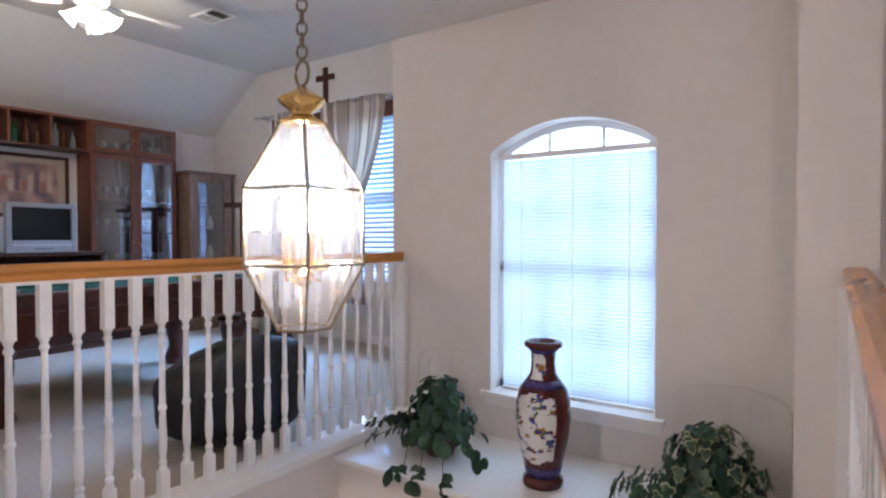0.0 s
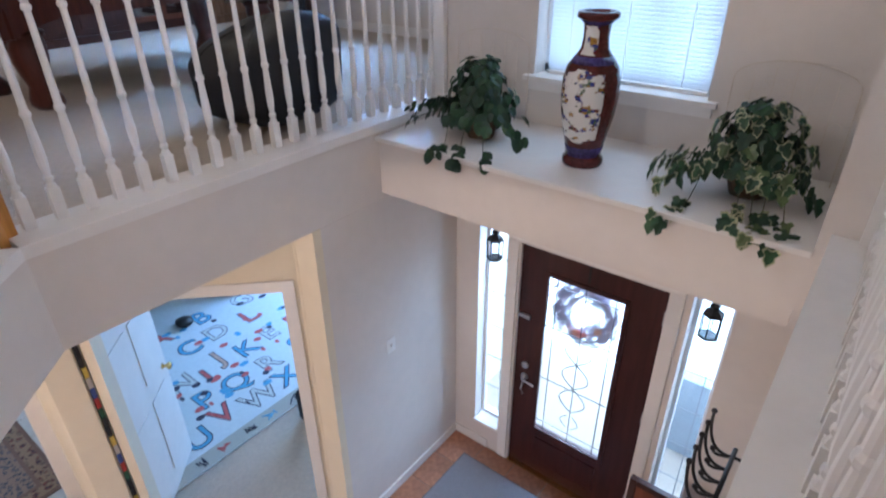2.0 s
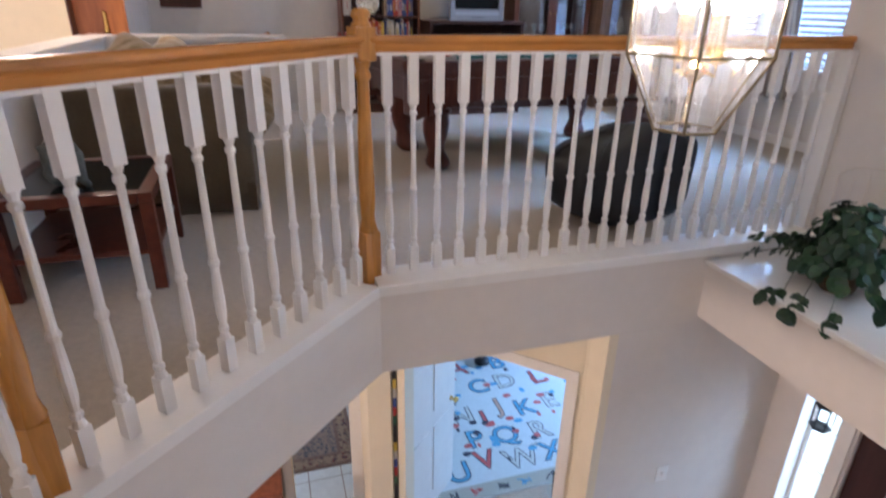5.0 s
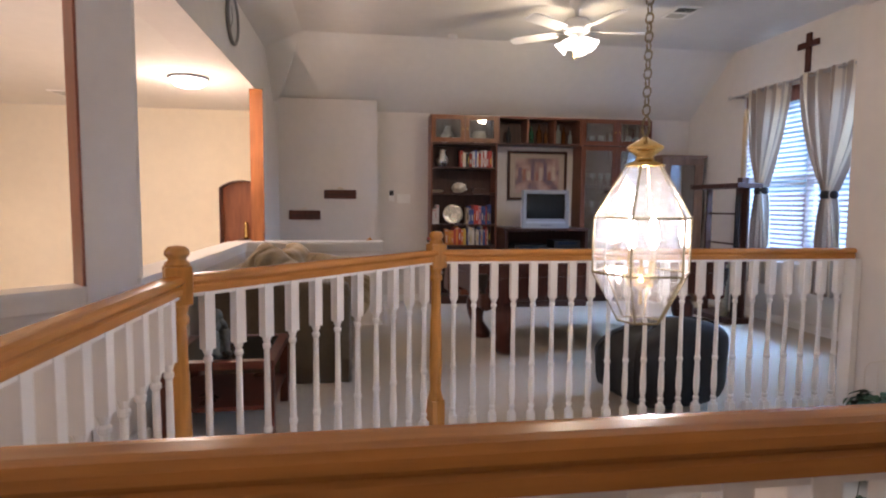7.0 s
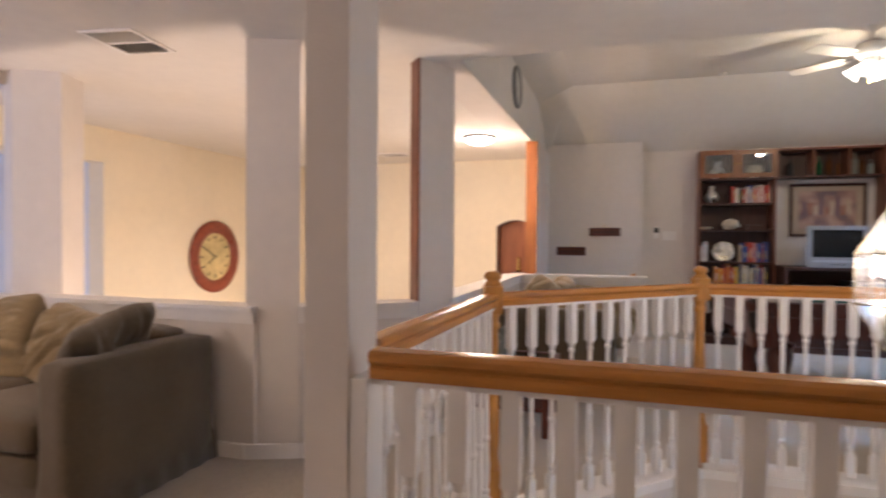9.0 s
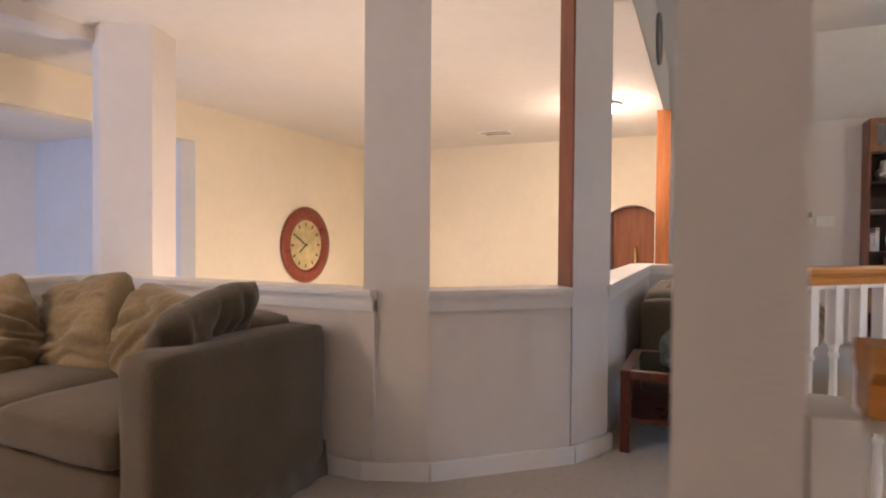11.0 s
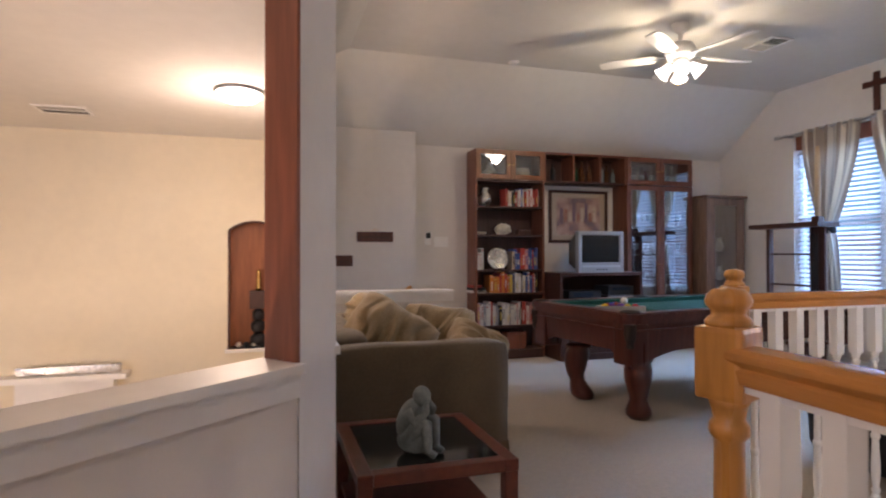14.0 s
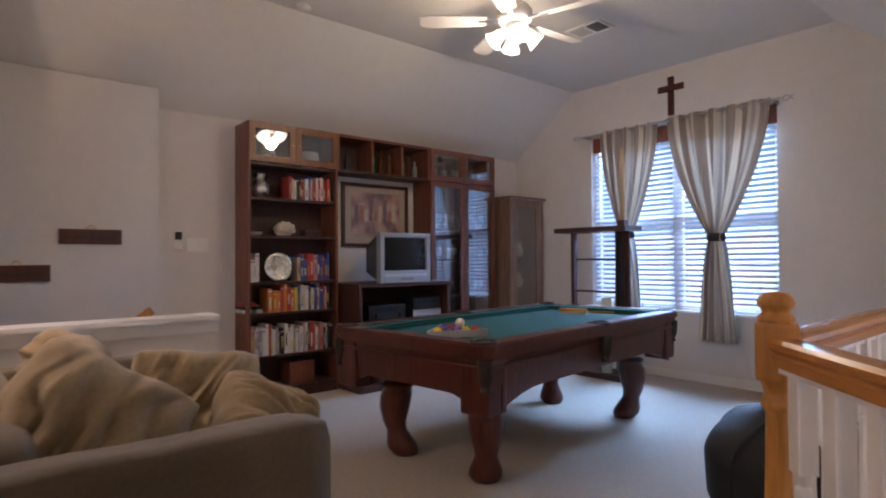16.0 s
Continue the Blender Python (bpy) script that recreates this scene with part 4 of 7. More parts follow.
def books(y0, y1, z, hmax, palette, fill=1.0):
    y = y0
    while y < y1:
        t = rndb.uniform(0.016, 0.042)
        if y + t > y1:
            break
        h = hmax * rndb.uniform(0.74, 1.0)
        if rndb.random() < fill:
            book(BX - 0.03 - rndb.uniform(0, 0.03), y + t / 2, z, t - 0.002, h, rndb.uniform(0.14, 0.2), BOOKC[rndb.choice(palette)])
        y += t


L0, L1 = UY[0] + 0.03, UY[1] - 0.03
books(1.46, L1, 1.745, 0.235, [0, 0, 7, 4, 1, 1, 2])
books(L0, 1.20, 1.02, 0.25, [5, 0, 0, 0])
books(1.54, L1 - 0.02, 1.02, 0.25, [2, 2, 1, 8, 0, 7])
books(1.27, 1.55, 0.755, 0.24, [3, 3, 3, 5, 1])
books(1.55, L1, 0.755, 0.25, [0, 0, 2, 1, 4, 0])
books(L0, L1, 0.385, 0.27, [0, 4, 0, 9, 0, 1, 4, 0, 8, 0])
CERAMIC = mat("cream_ceramic", (0.60, 0.53, 0.40), 0.3, grain=0.2, wear=0.2, scale=40)
SILVER = mat("silver_plate", (0.62, 0.60, 0.55), 0.28, metal=0.9, grain=0.3, wear=0.2, scale=40, bump=0.2)
for y, w, h, c in ((1.115, 0.12, 0.12, 0), (1.18, 0.10, 0.05, 1)):
    root = thing("stacked_boxes", "small stack of boxed games lying flat", "box", pose(BX - 0.16, y, 0.755), "boxes on the shelves")
    for k in range(3 if c == 0 else 2):
        part("box", B(-0.09, 0.09, -w / 2, w / 2, 0.03 * k, 0.03 * k + 0.028, bevel=0.002), BOOKC[(0, 4, 1)[k]], root)
root = thing("commemorative_plate", "round silver plate stood on edge before the books", "plate", pose(BX - 0.055, 1.37, 1.02, 0, 0, 0))
bm = bmesh.new()
lathe(bm, [(0.02, 0), (0.07, 0.004), (0.108, 0.012), (0.128, 0.018), (0.128, 0.022), (0.105, 0.016), (0.02, 0.008)], 32, pose(-0.02, 0, 0.125, 0, 82, 0))
part("dish", bm, SILVER, root, smooth=True)
part("stand", B(-0.05, 0.02, -0.04, 0.04, 0, 0.012), BOOKDARK, root)


def pot(x, y, z, prof, material, name, label, cat, seg=20, group="ornaments on the shelves"):
    bm = bmesh.new()
    lathe(bm, prof, seg)
    ob = part(name, bm, material, smooth=True)
    ob.matrix_world = pose(x, y, z)
    return tagged(ob, label, cat, group)


JUG = [(0.03, 0), (0.05, 0.02), (0.065, 0.07), (0.06, 0.12), (0.035, 0.16), (0.03, 0.19), (0.045, 0.215), (0.038, 0.216), (0.026, 0.19)]
pot(BX - 0.14, 1.235, 1.745, [(r * 1.2, z) for r, z in JUG], SILVER, "ornamental_jar", "silvery ornamental jar on a bookcase shelf", "jar")
pot(BX - 0.14, 1.17, 1.42, [(0.03, 0), (0.07, 0.01), (0.085, 0.03), (0.08, 0.032), (0.03, 0.012)], CERAMIC, "small_dish", "shallow cream dish on a bookcase shelf", "dish")
root = thing("shell_ornament", "rough cream shell ornament on a bookcase shelf", "ornament", pose(BX - 0.13, 1.46, 1.42))
bm = bmesh.new()
bmesh.ops.create_icosphere(bm, subdivisions=3, radius=1)
for v in bm.verts:
    k = 1 + 0.35 * noise.noise(v.co * 2.2) + 0.12 * noise.noise(v.co * 6)
    v.co = Vector((v.co.x * 0.05 * k, v.co.y * 0.095 * k, 0.065 + v.co.z * 0.065 * k))
part("shell", bm, CERAMIC, root, smooth=True)
root = thing("wooden_box", "small brown wooden box on the lowest shelf", "box", pose(BX - 0.17, 1.60, 0.10))
part("body", B(-0.1, 0.1, -0.12, 0.12, 0, 0.17, bevel=0.004), CHERRY2, root)
part("lid", B(-0.103, 0.103, -0.123, 0.123, 0.172, 0.195, bevel=0.004), CHERRY2, root)
root = thing("dark_trinket_box", "low dark trinket box on a bookcase shelf", "box", pose(BX - 0.13, 1.72, 1.42))
part("body", B(-0.05, 0.05, -0.08, 0.08, 0, 0.05, bevel=0.004), BOOKDARK, root)
part("lid", B(-0.052, 0.052, -0.082, 0.082, 0.051, 0.065, bevel=0.004), BOOKDARK, root)
for y in (1.30, 1.72):
    pot(BX - 0.15, y, 2.045, [(r * 1.3, z) for r, z in JUG] if y < 1.5 else [(0.03, 0), (0.06, 0.02), (0.09, 0.1), (0.07, 0.16), (0.03, 0.17)], CERAMIC if y > 1.5 else SILVER, "ornamental_jar", "pale ornamental jar behind a cabinet door", "jar")
BOTTLE = [(0.03, 0), (0.036, 0.01), (0.036, 0.13), (0.03, 0.16), (0.013, 0.185), (0.012, 0.235), (0.016, 0.24)]
GREENG = mat("green_bottle_glass", (0.02, 0.14, 0.06), 0.08, trans=0.5, grain=0.05, scale=30)
AMBER = mat("amber_bottle_glass", (0.16, 0.06, 0.02), 0.08, trans=0.4, grain=0.05, scale=30)
CLEARB = mat("pale_bottle_glass", (0.45, 0.50, 0.48), 0.08, trans=0.5, grain=0.05, scale=30)
for y, mm, s in ((2.40, GREENG, 0.95), (2.52, AMBER, 1.1), (2.60, AMBER, 0.9), (2.78, CLEARB, 1.1), (2.84, AMBER, 0.95), (2.93, CLEARB, 0.75), (2.10, BLACK, 0.9)):
    pot(BX - 0.12 - 0.04 * (s > 1), y, 2.06, [(r * s, z * s) for r, z in BOTTLE], mm, "bottle", "small glass bottle stood in an open cubby", "bottle", 14, "bottles in the cubbies")
GOBLET = [(0.03, 0), (0.03, 0.004), (0.005, 0.01), (0.005, 0.06), (0.028, 0.085), (0.034, 0.12), (0.030, 0.15), (0.028, 0.15), (0.03, 0.12)]
rg = random.Random(5)
for z in (0.42, 0.80, 1.18, 1.55, 2.045):
    for k in range(7):
        pot(BX - 0.08 - rg.random() * 0.12, UY[2] + 0.09 + k * 0.125, z, [(r * rg.uniform(0.9, 1.3), q) for r, q in GOBLET], CLEARB, "wine_glass", "clear stemmed glass behind a cabinet door", "glass", 12, "glassware in the cabinet")

# ---------- television and stand ----------
root = thing("tv_stand", "dark wooden television stand with open middle and panelled doors", "tv stand")
TX0, TX1, TY0, TY1, TZ = -6.52, -5.93, 1.96, 3.03, 0.985
part("top", B(TX0, TX1 + 0.01, TY0 - 0.01, TY1 + 0.01, TZ - 0.035, TZ, bevel=0.005), BOOKDARK, root)
part("side", B(TX0, TX1, TY0, TY0 + 0.03, 0.0, TZ - 0.036), BOOKDARK, root)
part("side", B(TX0, TX1, TY1 - 0.03, TY1, 0.0, TZ - 0.036), BOOKDARK, root)
part("shelf", B(TX0, TX1 - 0.01, TY0 + 0.03, TY1 - 0.03, 0.60, 0.625), BOOKDARK, root)
part("back", B(TX0, TX0 + 0.01, TY0 + 0.03, TY1 - 0.03, 0.06, TZ - 0.036), BOOKDARK, root)
part("plinth", B(TX0, TX1 + 0.004, TY0 + 0.031, TY1 - 0.031, 0.0, 0.07), BOOKDARK, root)
ym = (TY0 + TY1) / 2
for a, b in ((TY0 + 0.034, ym - 0.003), (ym + 0.003, TY1 - 0.034)):
    d = part("door", B(TX1 - 0.02, TX1 - 0.002, a, b, 0.075, 0.595, bevel=0.003), BOOKDARK, root)
    part("panel", B(TX1 - 0.002, TX1 + 0.006, a + 0.06, b - 0.06, 0.13, 0.54, bevel=0.006), BOOKDARK, d)
DISPLAY = mat("dark_display", (0.02, 0.03, 0.05), 0.1, grain=0.05, scale=40)
root = thing("stereo_receiver", "black stereo receiver on the television stand shelf", "stereo", pose(-6.16, 2.32, 0.625))
part("case", B(-0.15, 0.15, -0.21, 0.21, 0.01, 0.15, bevel=0.004), BLACK, root)
part("display", B(0.15, 0.153, -0.15, 0.1, 0.085, 0.125), DISPLAY, root)
for y in (-0.12, 0.15):
    bm = bmesh.new()
    lathe(bm, [(0.02, 0), (0.018, 0.018)], 16, pose(0.15, y, 0.05, 0, 90, 0))
    part("dial", bm, BLACK, root)
root = thing("disc_player", "two stacked silver-fronted players on the stand shelf", "disc player", pose(-6.15, 2.79, 0.625))
part("case", B(-0.15, 0.15, -0.18, 0.18, 0.01, 0.09, bevel=0.004), BLACK, root)
part("front", B(0.15, 0.156, -0.175, 0.175, 0.015, 0.085), mat("silver_plastic", (0.42, 0.46, 0.52), 0.35, metal=0.4, grain=0.05, scale=40), root)
part("upper_case", B(-0.15, 0.15, -0.17, 0.17, 0.095, 0.20, bevel=0.004), BLACK, root)
part("upper_display", B(0.15, 0.153, -0.12, 0.12, 0.15, 0.18), DISPLAY, root)
TVS = mat("silver_tv_plastic", (0.36, 0.38, 0.42), 0.35, metal=0.3, grain=0.06, scale=60)
root = thing("television", "silver tube television switched off on the dark stand", "television", pose(-5.93, 2.47, TZ))
bm = bmesh.new()
ww, hh, t = 0.295, 0.47, 0.045
box(bm, -0.05, 0.02, -ww, -ww + t, 0, hh, bevel=0.008)
box(bm, -0.05, 0.02, ww - t, ww, 0, hh, bevel=0.008)
box(bm, -0.05, 0.02, -ww + t, ww - t, hh - t, hh, bevel=0.008)
box(bm, -0.05, 0.02, -ww + t, ww - t, 0, 0.115, bevel=0.008)
part("bezel", bm, TVS, root)
bm = bmesh.new()
n = 10
g = [[bm.verts.new((0.004 - 0.016 * ((i / n - .5) ** 2 + (j / n - .5) ** 2) * 2, -0.25 + 0.5 * i / n, 0.115 + 0.31 * j / n)) for j in range(n + 1)] for i in range(n + 1)]
for i in range(n):
    for j in range(n):
        bm.faces.new((g[i][j], g[i + 1][j], g[i + 1][j + 1], g[i][j + 1]))
part("screen", bm, mat("tube_screen", (0.012, 0.014, 0.016), 0.12, grain=0.05, scale=30), root, "dark curved tube screen", smooth=True)
bm = bmesh.new()
vs = box(bm, -0.45, -0.051, -0.27, 0.27, 0.02, 0.46, bevel=0.01)
for v in bm.verts:
    if v.co.x < -0.2:
        v.co.y *= 0.55
        v.co.z = 0.2 + (v.co.z - 0.2) * 0.6
part("back_shell", bm, BLACK, root)
for k in range(5):
    part("button", B(0.02, 0.025, -0.06 + 0.03 * k, -0.045 + 0.03 * k, 0.03, 0.04), BLACK, root)
part("speaker_strip", B(0.0201, 0.024, -0.25, 0.25, 0.06, 0.085), mat("pale_silver_strip", (0.5, 0.54, 0.6), 0.4, metal=0.3, grain=0.05, scale=60), root)

# ---------- framed picture over the television ----------
def print_material():
    m = bpy.data.materials.new("street_scene_print")
    m.use_nodes = True
    nt = m.node_tree
    b = nt.nodes["Principled BSDF"]
    b.inputs["Roughness"].default_value = 0.5
    co = nt.nodes.new("ShaderNodeTexCoord")
    nz = nt.nodes.new("ShaderNodeTexNoise")
    nz.inputs["Scale"].default_value = 7
    nz.inputs["Detail"].default_value = 8
    nt.links.new(co.outputs["Object"], nz.inputs[0])
    cr = nt.nodes.new("ShaderNodeValToRGB")
    e = cr.color_ramp.elements
    e[0].position, e[0].color = 0.36, (0.16, 0.10, 0.13, 1)
    e[1].position, e[1].color = 0.62, (0.50, 0.33, 0.26, 1)
    x = e.new(0.48)
    x.color = (0.36, 0.20, 0.17, 1)
    nt.links.new(nz.outputs["Fac"], cr.inputs[0])
    nt.links.new(cr.outputs[0], b.inputs["Base Color"])
    return m


root = thing("framed_picture", "framed street scene print in a dark frame with pale mount", "picture", pose(XW + 0.003, 2.545, 1.66))
w, h = 0.41, 0.325
bm = bmesh.new()
box(bm, 0, 0.025, -w, -w + 0.035, -h, h, bevel=0.003)
box(bm, 0, 0.025, w - 0.035, w, -h, h, bevel=0.003)
box(bm, 0, 0.025, -w + 0.035, w - 0.035, h - 0.035, h, bevel=0.003)
box(bm, 0, 0.025, -w + 0.035, w - 0.035, -h, -h + 0.035, bevel=0.003)
part("frame", bm, BOOKDARK, root)
part("mount", B(0, 0.008, -w + 0.035, w - 0.035, -h + 0.035, h - 0.035), mat("tan_mount", (0.46, 0.36, 0.27), 0.8, grain=0.06, scale=90), root)
pic = part("print", B(0.008, 0.0095, -w + 0.11, w - 0.11, -h + 0.10, h - 0.09), print_material(), root, "faded street scene in mauve and tan")
rnp = random.Random(9)
INKS = [mat("print_" + n, c, 0.6, grain=0.3, scale=60) for n, c in (("plum", (0.16, 0.09, 0.14)), ("rust", (0.36, 0.14, 0.09)), ("cream", (0.55, 0.43, 0.32)))]
for k in range(9):
    y = -0.26 + 0.058 * k
    part("building_shape", B(0.0096, 0.0102, y, y + 0.045, -0.06, -0.06 + rnp.uniform(0.1, 0.24)), INKS[k % 3], pic)
part("pane", B(0.014, 0.016, -w + 0.036, w - 0.036, -h + 0.036, h - 0.036), GLASS, root).visible_shadow = False

# ---------- curio cabinet ----------
LIGHTW = mat("washed_oak", (0.21, 0.13, 0.088), 0.45, grain=0.25, wear=0.15, scale=35, stretch=(1, 1, 0.1))
root = thing("curio_cabinet", "narrow washed oak curio cabinet with a glazed door", "cabinet", pose(-6.30, 4.36, 0))
a, b, zt = 0.24, 0.29, 1.93
part("top", B(-a - 0.005, a + 0.03, -b - 0.03, b + 0.03, zt - 0.035, zt, bevel=0.008), LIGHTW, root)
part("side", B(-a, a - 0.02, -b, -b + 0.02, 0, zt - 0.036), LIGHTW, root)
part("side", B(-a, a - 0.02, b - 0.02, b, 0, zt - 0.036), LIGHTW, root)
part("back", B(-a, -a + 0.01, -b + 0.02, b - 0.02, 0.05, zt - 0.036), BOOKDARK, root)
part("plinth", B(-a + 0.01, a - 0.021, -b + 0.021, b - 0.021, 0, 0.09), LIGHTW, root)
for z in (0.45, 0.85, 1.22, 1.56):
    part("shelf", B(-a + 0.011, a - 0.03, -b + 0.021, b - 0.021, z, z + 0.008), BOOKGLASS, root)
bm = bmesh.new()
box(bm, a - 0.019, a, -b, -b + 0.12, 0.095, zt - 0.037)
box(bm, a - 0.019, a, b - 0.12, b, 0.095, zt - 0.037)
box(bm, a - 0.019, a, -b + 0.12, b - 0.12, zt - 0.13, zt - 0.037)
box(bm, a - 0.019, a, -b + 0.12, b - 0.12, 0.095, 0.2)
d = part("door", bm, LIGHTW, root)
part("pane", B(a - 0.012, a - 0.008, -b + 0.12, b - 0.12, 0.2, zt - 0.13), BOOKGLASS, d).visible_shadow = False
for z in (0.458, 0.858, 1.228):
    for k in range(3):
        pot(-6.30, 4.22 + 0.13 * k, z, GOBLET if k % 2 else [(r * 0.8, q * 0.8) for r, q in JUG], CLEARB if k % 2 else CERAMIC, "glass_ornament", "small glass ornament inside the curio cabinet", "ornament", 12, "ornaments in the curio cabinet")

# ---------- pool table ----------
root = thing("pool_table", "dark cherry pool table with green felt and carved legs", "pool table", pose(-4.21, 2.225, 0, 0, 0, 6.5))
TW, TL, TH2 = 0.625, 1.195, 0.80


def rounded(w, l, r, n=5):
    pts = []
    for cx, cy, a0 in ((w - r, l - r, 0), (-w + r, l - r, 90), (-w + r, -l + r, 180), (w - r, -l + r, 270)):
        for i in range(n + 1):
            a = radians(a0 + 90 * i / n)
            pts.append((cx + r * math.cos(a), cy + r * math.sin(a)))
    return pts


def ringwall(bm, outer, inner, z0, z1):
    n = len(outer)
    o0 = [bm.verts.new((*p, z0)) for p in outer]
    o1 = [bm.verts.new((*p, z1)) for p in outer]
    i0 = [bm.verts.new((*p, z0)) for p in inner]
    i1 = [bm.verts.new((*p, z1)) for p in inner]
    for k in range(n):
        j = (k + 1) % n
        bm.faces.new((o0[k], o0[j], o1[j], o1[k]))
        bm.faces.new((i0[j], i0[k], i1[k], i1[j]))
        bm.faces.new((o1[k], o1[j], i1[j], i1[k]))
        bm.faces.new((o0[j], o0[k], i0[k], i0[j]))


bm = bmesh.new()
ringwall(bm, rounded(TW, TL, 0.10), rounded(TW - 0.115, TL - 0.115, 0.03), TH2 - 0.045, TH2)
ringwall(bm, rounded(TW - 0.012, TL - 0.012, 0.10), rounded(TW - 0.13, TL - 0.13, 0.03), TH2 - 0.075, TH2 - 0.046)
bmesh.ops.bevel(bm, geom=[e for e in bm.edges if all(abs(v.co.z - TH2) < 1e-5 for v in e.verts)], offset=0.008, segments=2, affect='EDGES')
part("rail", bm, CHERRY, root)
bm = bmesh.new()
box(bm, -TW + 0.11, TW - 0.11, -TL + 0.11, TL - 0.11, TH2 - 0.085, TH2 - 0.045)
part("bed", bm, FELT, root, "green felt playing surface")
bm = bmesh.new()
ringwall(bm, rounded(TW - 0.113, TL - 0.113, 0.03), rounded(TW - 0.165, TL - 0.165, 0.02), TH2 - 0.044, TH2 - 0.004)
for v in bm.verts:
    if v.co.z > TH2 - 0.01 and (abs(v.co.x) < TW - 0.14 and abs(v.co.y) < TL - 0.14):
        v.co.z -= 0.006
part("cushion", bm, FELT, root, "green felt rail cushion")
# scalloped apron under the rails
for side in range(4):
    bm = bmesh.new()
    half = (TL if side % 2 else TW) - 0.09
    off = (TW if side % 2 else TL) - 0.045
    n = 24
    top, low = [], []
    for i in range(n + 1):
        u = -half + 2 * half * i / n
        f = abs(u) / half
        dep = 0.20 + 0.11 * max(0, (f - 0.62) / 0.38) ** 1.5
        top.append((u, TH2 - 0.076))
        low.append((u, TH2 - 0.076 - dep))
    fr = [bm.verts.new((u, off, z)) for u, z in top], [bm.verts.new((u, off - 0.02, z)) for u, z in low]
    bk = [bm.verts.new((u, off - 0.03, z)) for u, z in top], [bm.verts.new((u, off - 0.05, z)) for u, z in low]
    for i in range(n):
        bm.faces.new((fr[1][i], fr[1][i + 1], fr[0][i + 1], fr[0][i]))
        bm.faces.new((bk[0][i], bk[0][i + 1], bk[1][i + 1], bk[1][i]))
        bm.faces.new((bk[1][i], bk[1][i + 1], fr[1][i + 1], fr[1][i]))
    bmesh.ops.recalc_face_normals(bm, faces=bm.faces)
    bmesh.ops.rotate(bm, verts=bm.verts, cent=(0, 0, 0), matrix=Matrix.Rotation(radians(90 * side), 3, 'Z'))
    part("apron", bm, CHERRY, root)
    bm = bmesh.new()
    box(bm, -half, half, off - 0.004, off + 0.014, TH2 - 0.13, TH2 - 0.115, bevel=0.004)
    bmesh.ops.rotate(bm, verts=bm.verts, cent=(0, 0, 0), matrix=Matrix.Rotation(radians(90 * side), 3, 'Z'))
    part("moulding", bm, CHERRY, root)
for sx in (-1, 1):
    for sy in (-1, 1):
        bm = bmesh.new()
        box(bm, -0.085, 0.085, -0.085, 0.085, 0.44, TH2 - 0.077, bevel=0.02)
        part("corner_block", bm, CHERRY, root).location = (sx * (TW - 0.125), sy * (TL - 0.125), 0)
        bm = bmesh.new()
        prof = [(0.088, 0.455), (0.105, 0.44), (0.105, 0.425), (0.088, 0.415), (0.10, 0.36), (0.095, 0.29), (0.072, 0.20), (0.062, 0.15), (0.075, 0.11), (0.092, 0.07), (0.095, 0.035), (0.075, 0.0)]
        for r, z in prof:
            bend = 0.045 * math.sin(math.pi * (z / 0.455)) - (0.055 * (1 - z / 0.2) if z < 0.2 else 0)
            ringv = [bm.verts.new((r * math.cos(2 * math.pi * i / 14) - sx * -bend * 0.5, r * math.sin(2 * math.pi * i / 14) + sy * bend * 0.5, z)) for i in range(14)]
            if z != prof[0][1]:
                for i in range(14):
                    bm.faces.new((last[i], last[(i + 1) % 14], ringv[(i + 1) % 14], ringv[i]))
            else:
                bm.faces.new(ringv)
            last = ringv
        bm.faces.new(list(reversed(last)))
        bmesh.ops.recalc_face_normals(bm, faces=bm.faces)
        part("leg", bm, CHERRY, root, "carved ball-foot leg", smooth=True).location = (sx * 0.345, sy * 0.865, 0)
LEATHER = mat("dark_pocket_leather", (0.02, 0.012, 0.01), 0.5, grain=0.3, scale=60, bump=0.4)
NET = mat("leather_fringe", (0.025, 0.016, 0.012), 0.7, grain=0.4, scale=90, bump=0.5)
for px, py in ((-1, -1), (1, -1), (-1, 1), (1, 1), (-1, 0), (1, 0)):
    cx, cy = px * (TW - 0.085 if py else TW - 0.06), py * (TL - 0.085)
    bm = bmesh.new()
    tube(bm, [(0.06 * math.cos(2 * math.pi * i / 18), 0.06 * math.sin(2 * math.pi * i / 18), 0) for i in range(19)], 0.012, 8)
    bmesh.ops.create_circle(bm, cap_ends=True, radius=0.055, segments=18)
    p = part("pocket", bm, LEATHER, root, "black leather pocket")
    p.location = (cx, cy, TH2 - 0.002)
    bm = bmesh.new()
    lathe(bm, [(0.042, 0.0), (0.041, -0.05), (0.036, -0.10), (0.022, -0.13), (0.030, -0.155), (0.008, -0.16)], 12)
    q = part("pocket_net", bm, NET, root)
    q.location = (px * (TW - 0.02) if py == 0 else px * (TW - 0.055), py * (TL - 0.055), TH2 - 0.08)
TM = pose(-4.21, 2.225, 0, 0, 0, 6.5)
BALLC = [(0.62, 0.42, 0.03), (0.03, 0.05, 0.35), (0.5, 0.03, 0.02), (0.12, 0.03, 0.22), (0.65, 0.19, 0.03), (0.02, 0.18, 0.06), (0.22, 0.03, 0.03), (0.015, 0.015, 0.015), (0.7, 0.68, 0.6)]
BALLM = [mat("pool_ball_" + n, c, 0.12, grain=0.02, scale=20) for n, c in zip(("yellow", "blue", "red", "purple", "orange", "green", "maroon", "black", "ivory"), BALLC)]
bz = TH2 - 0.045 + 0.0286
k = 0
ballme = []
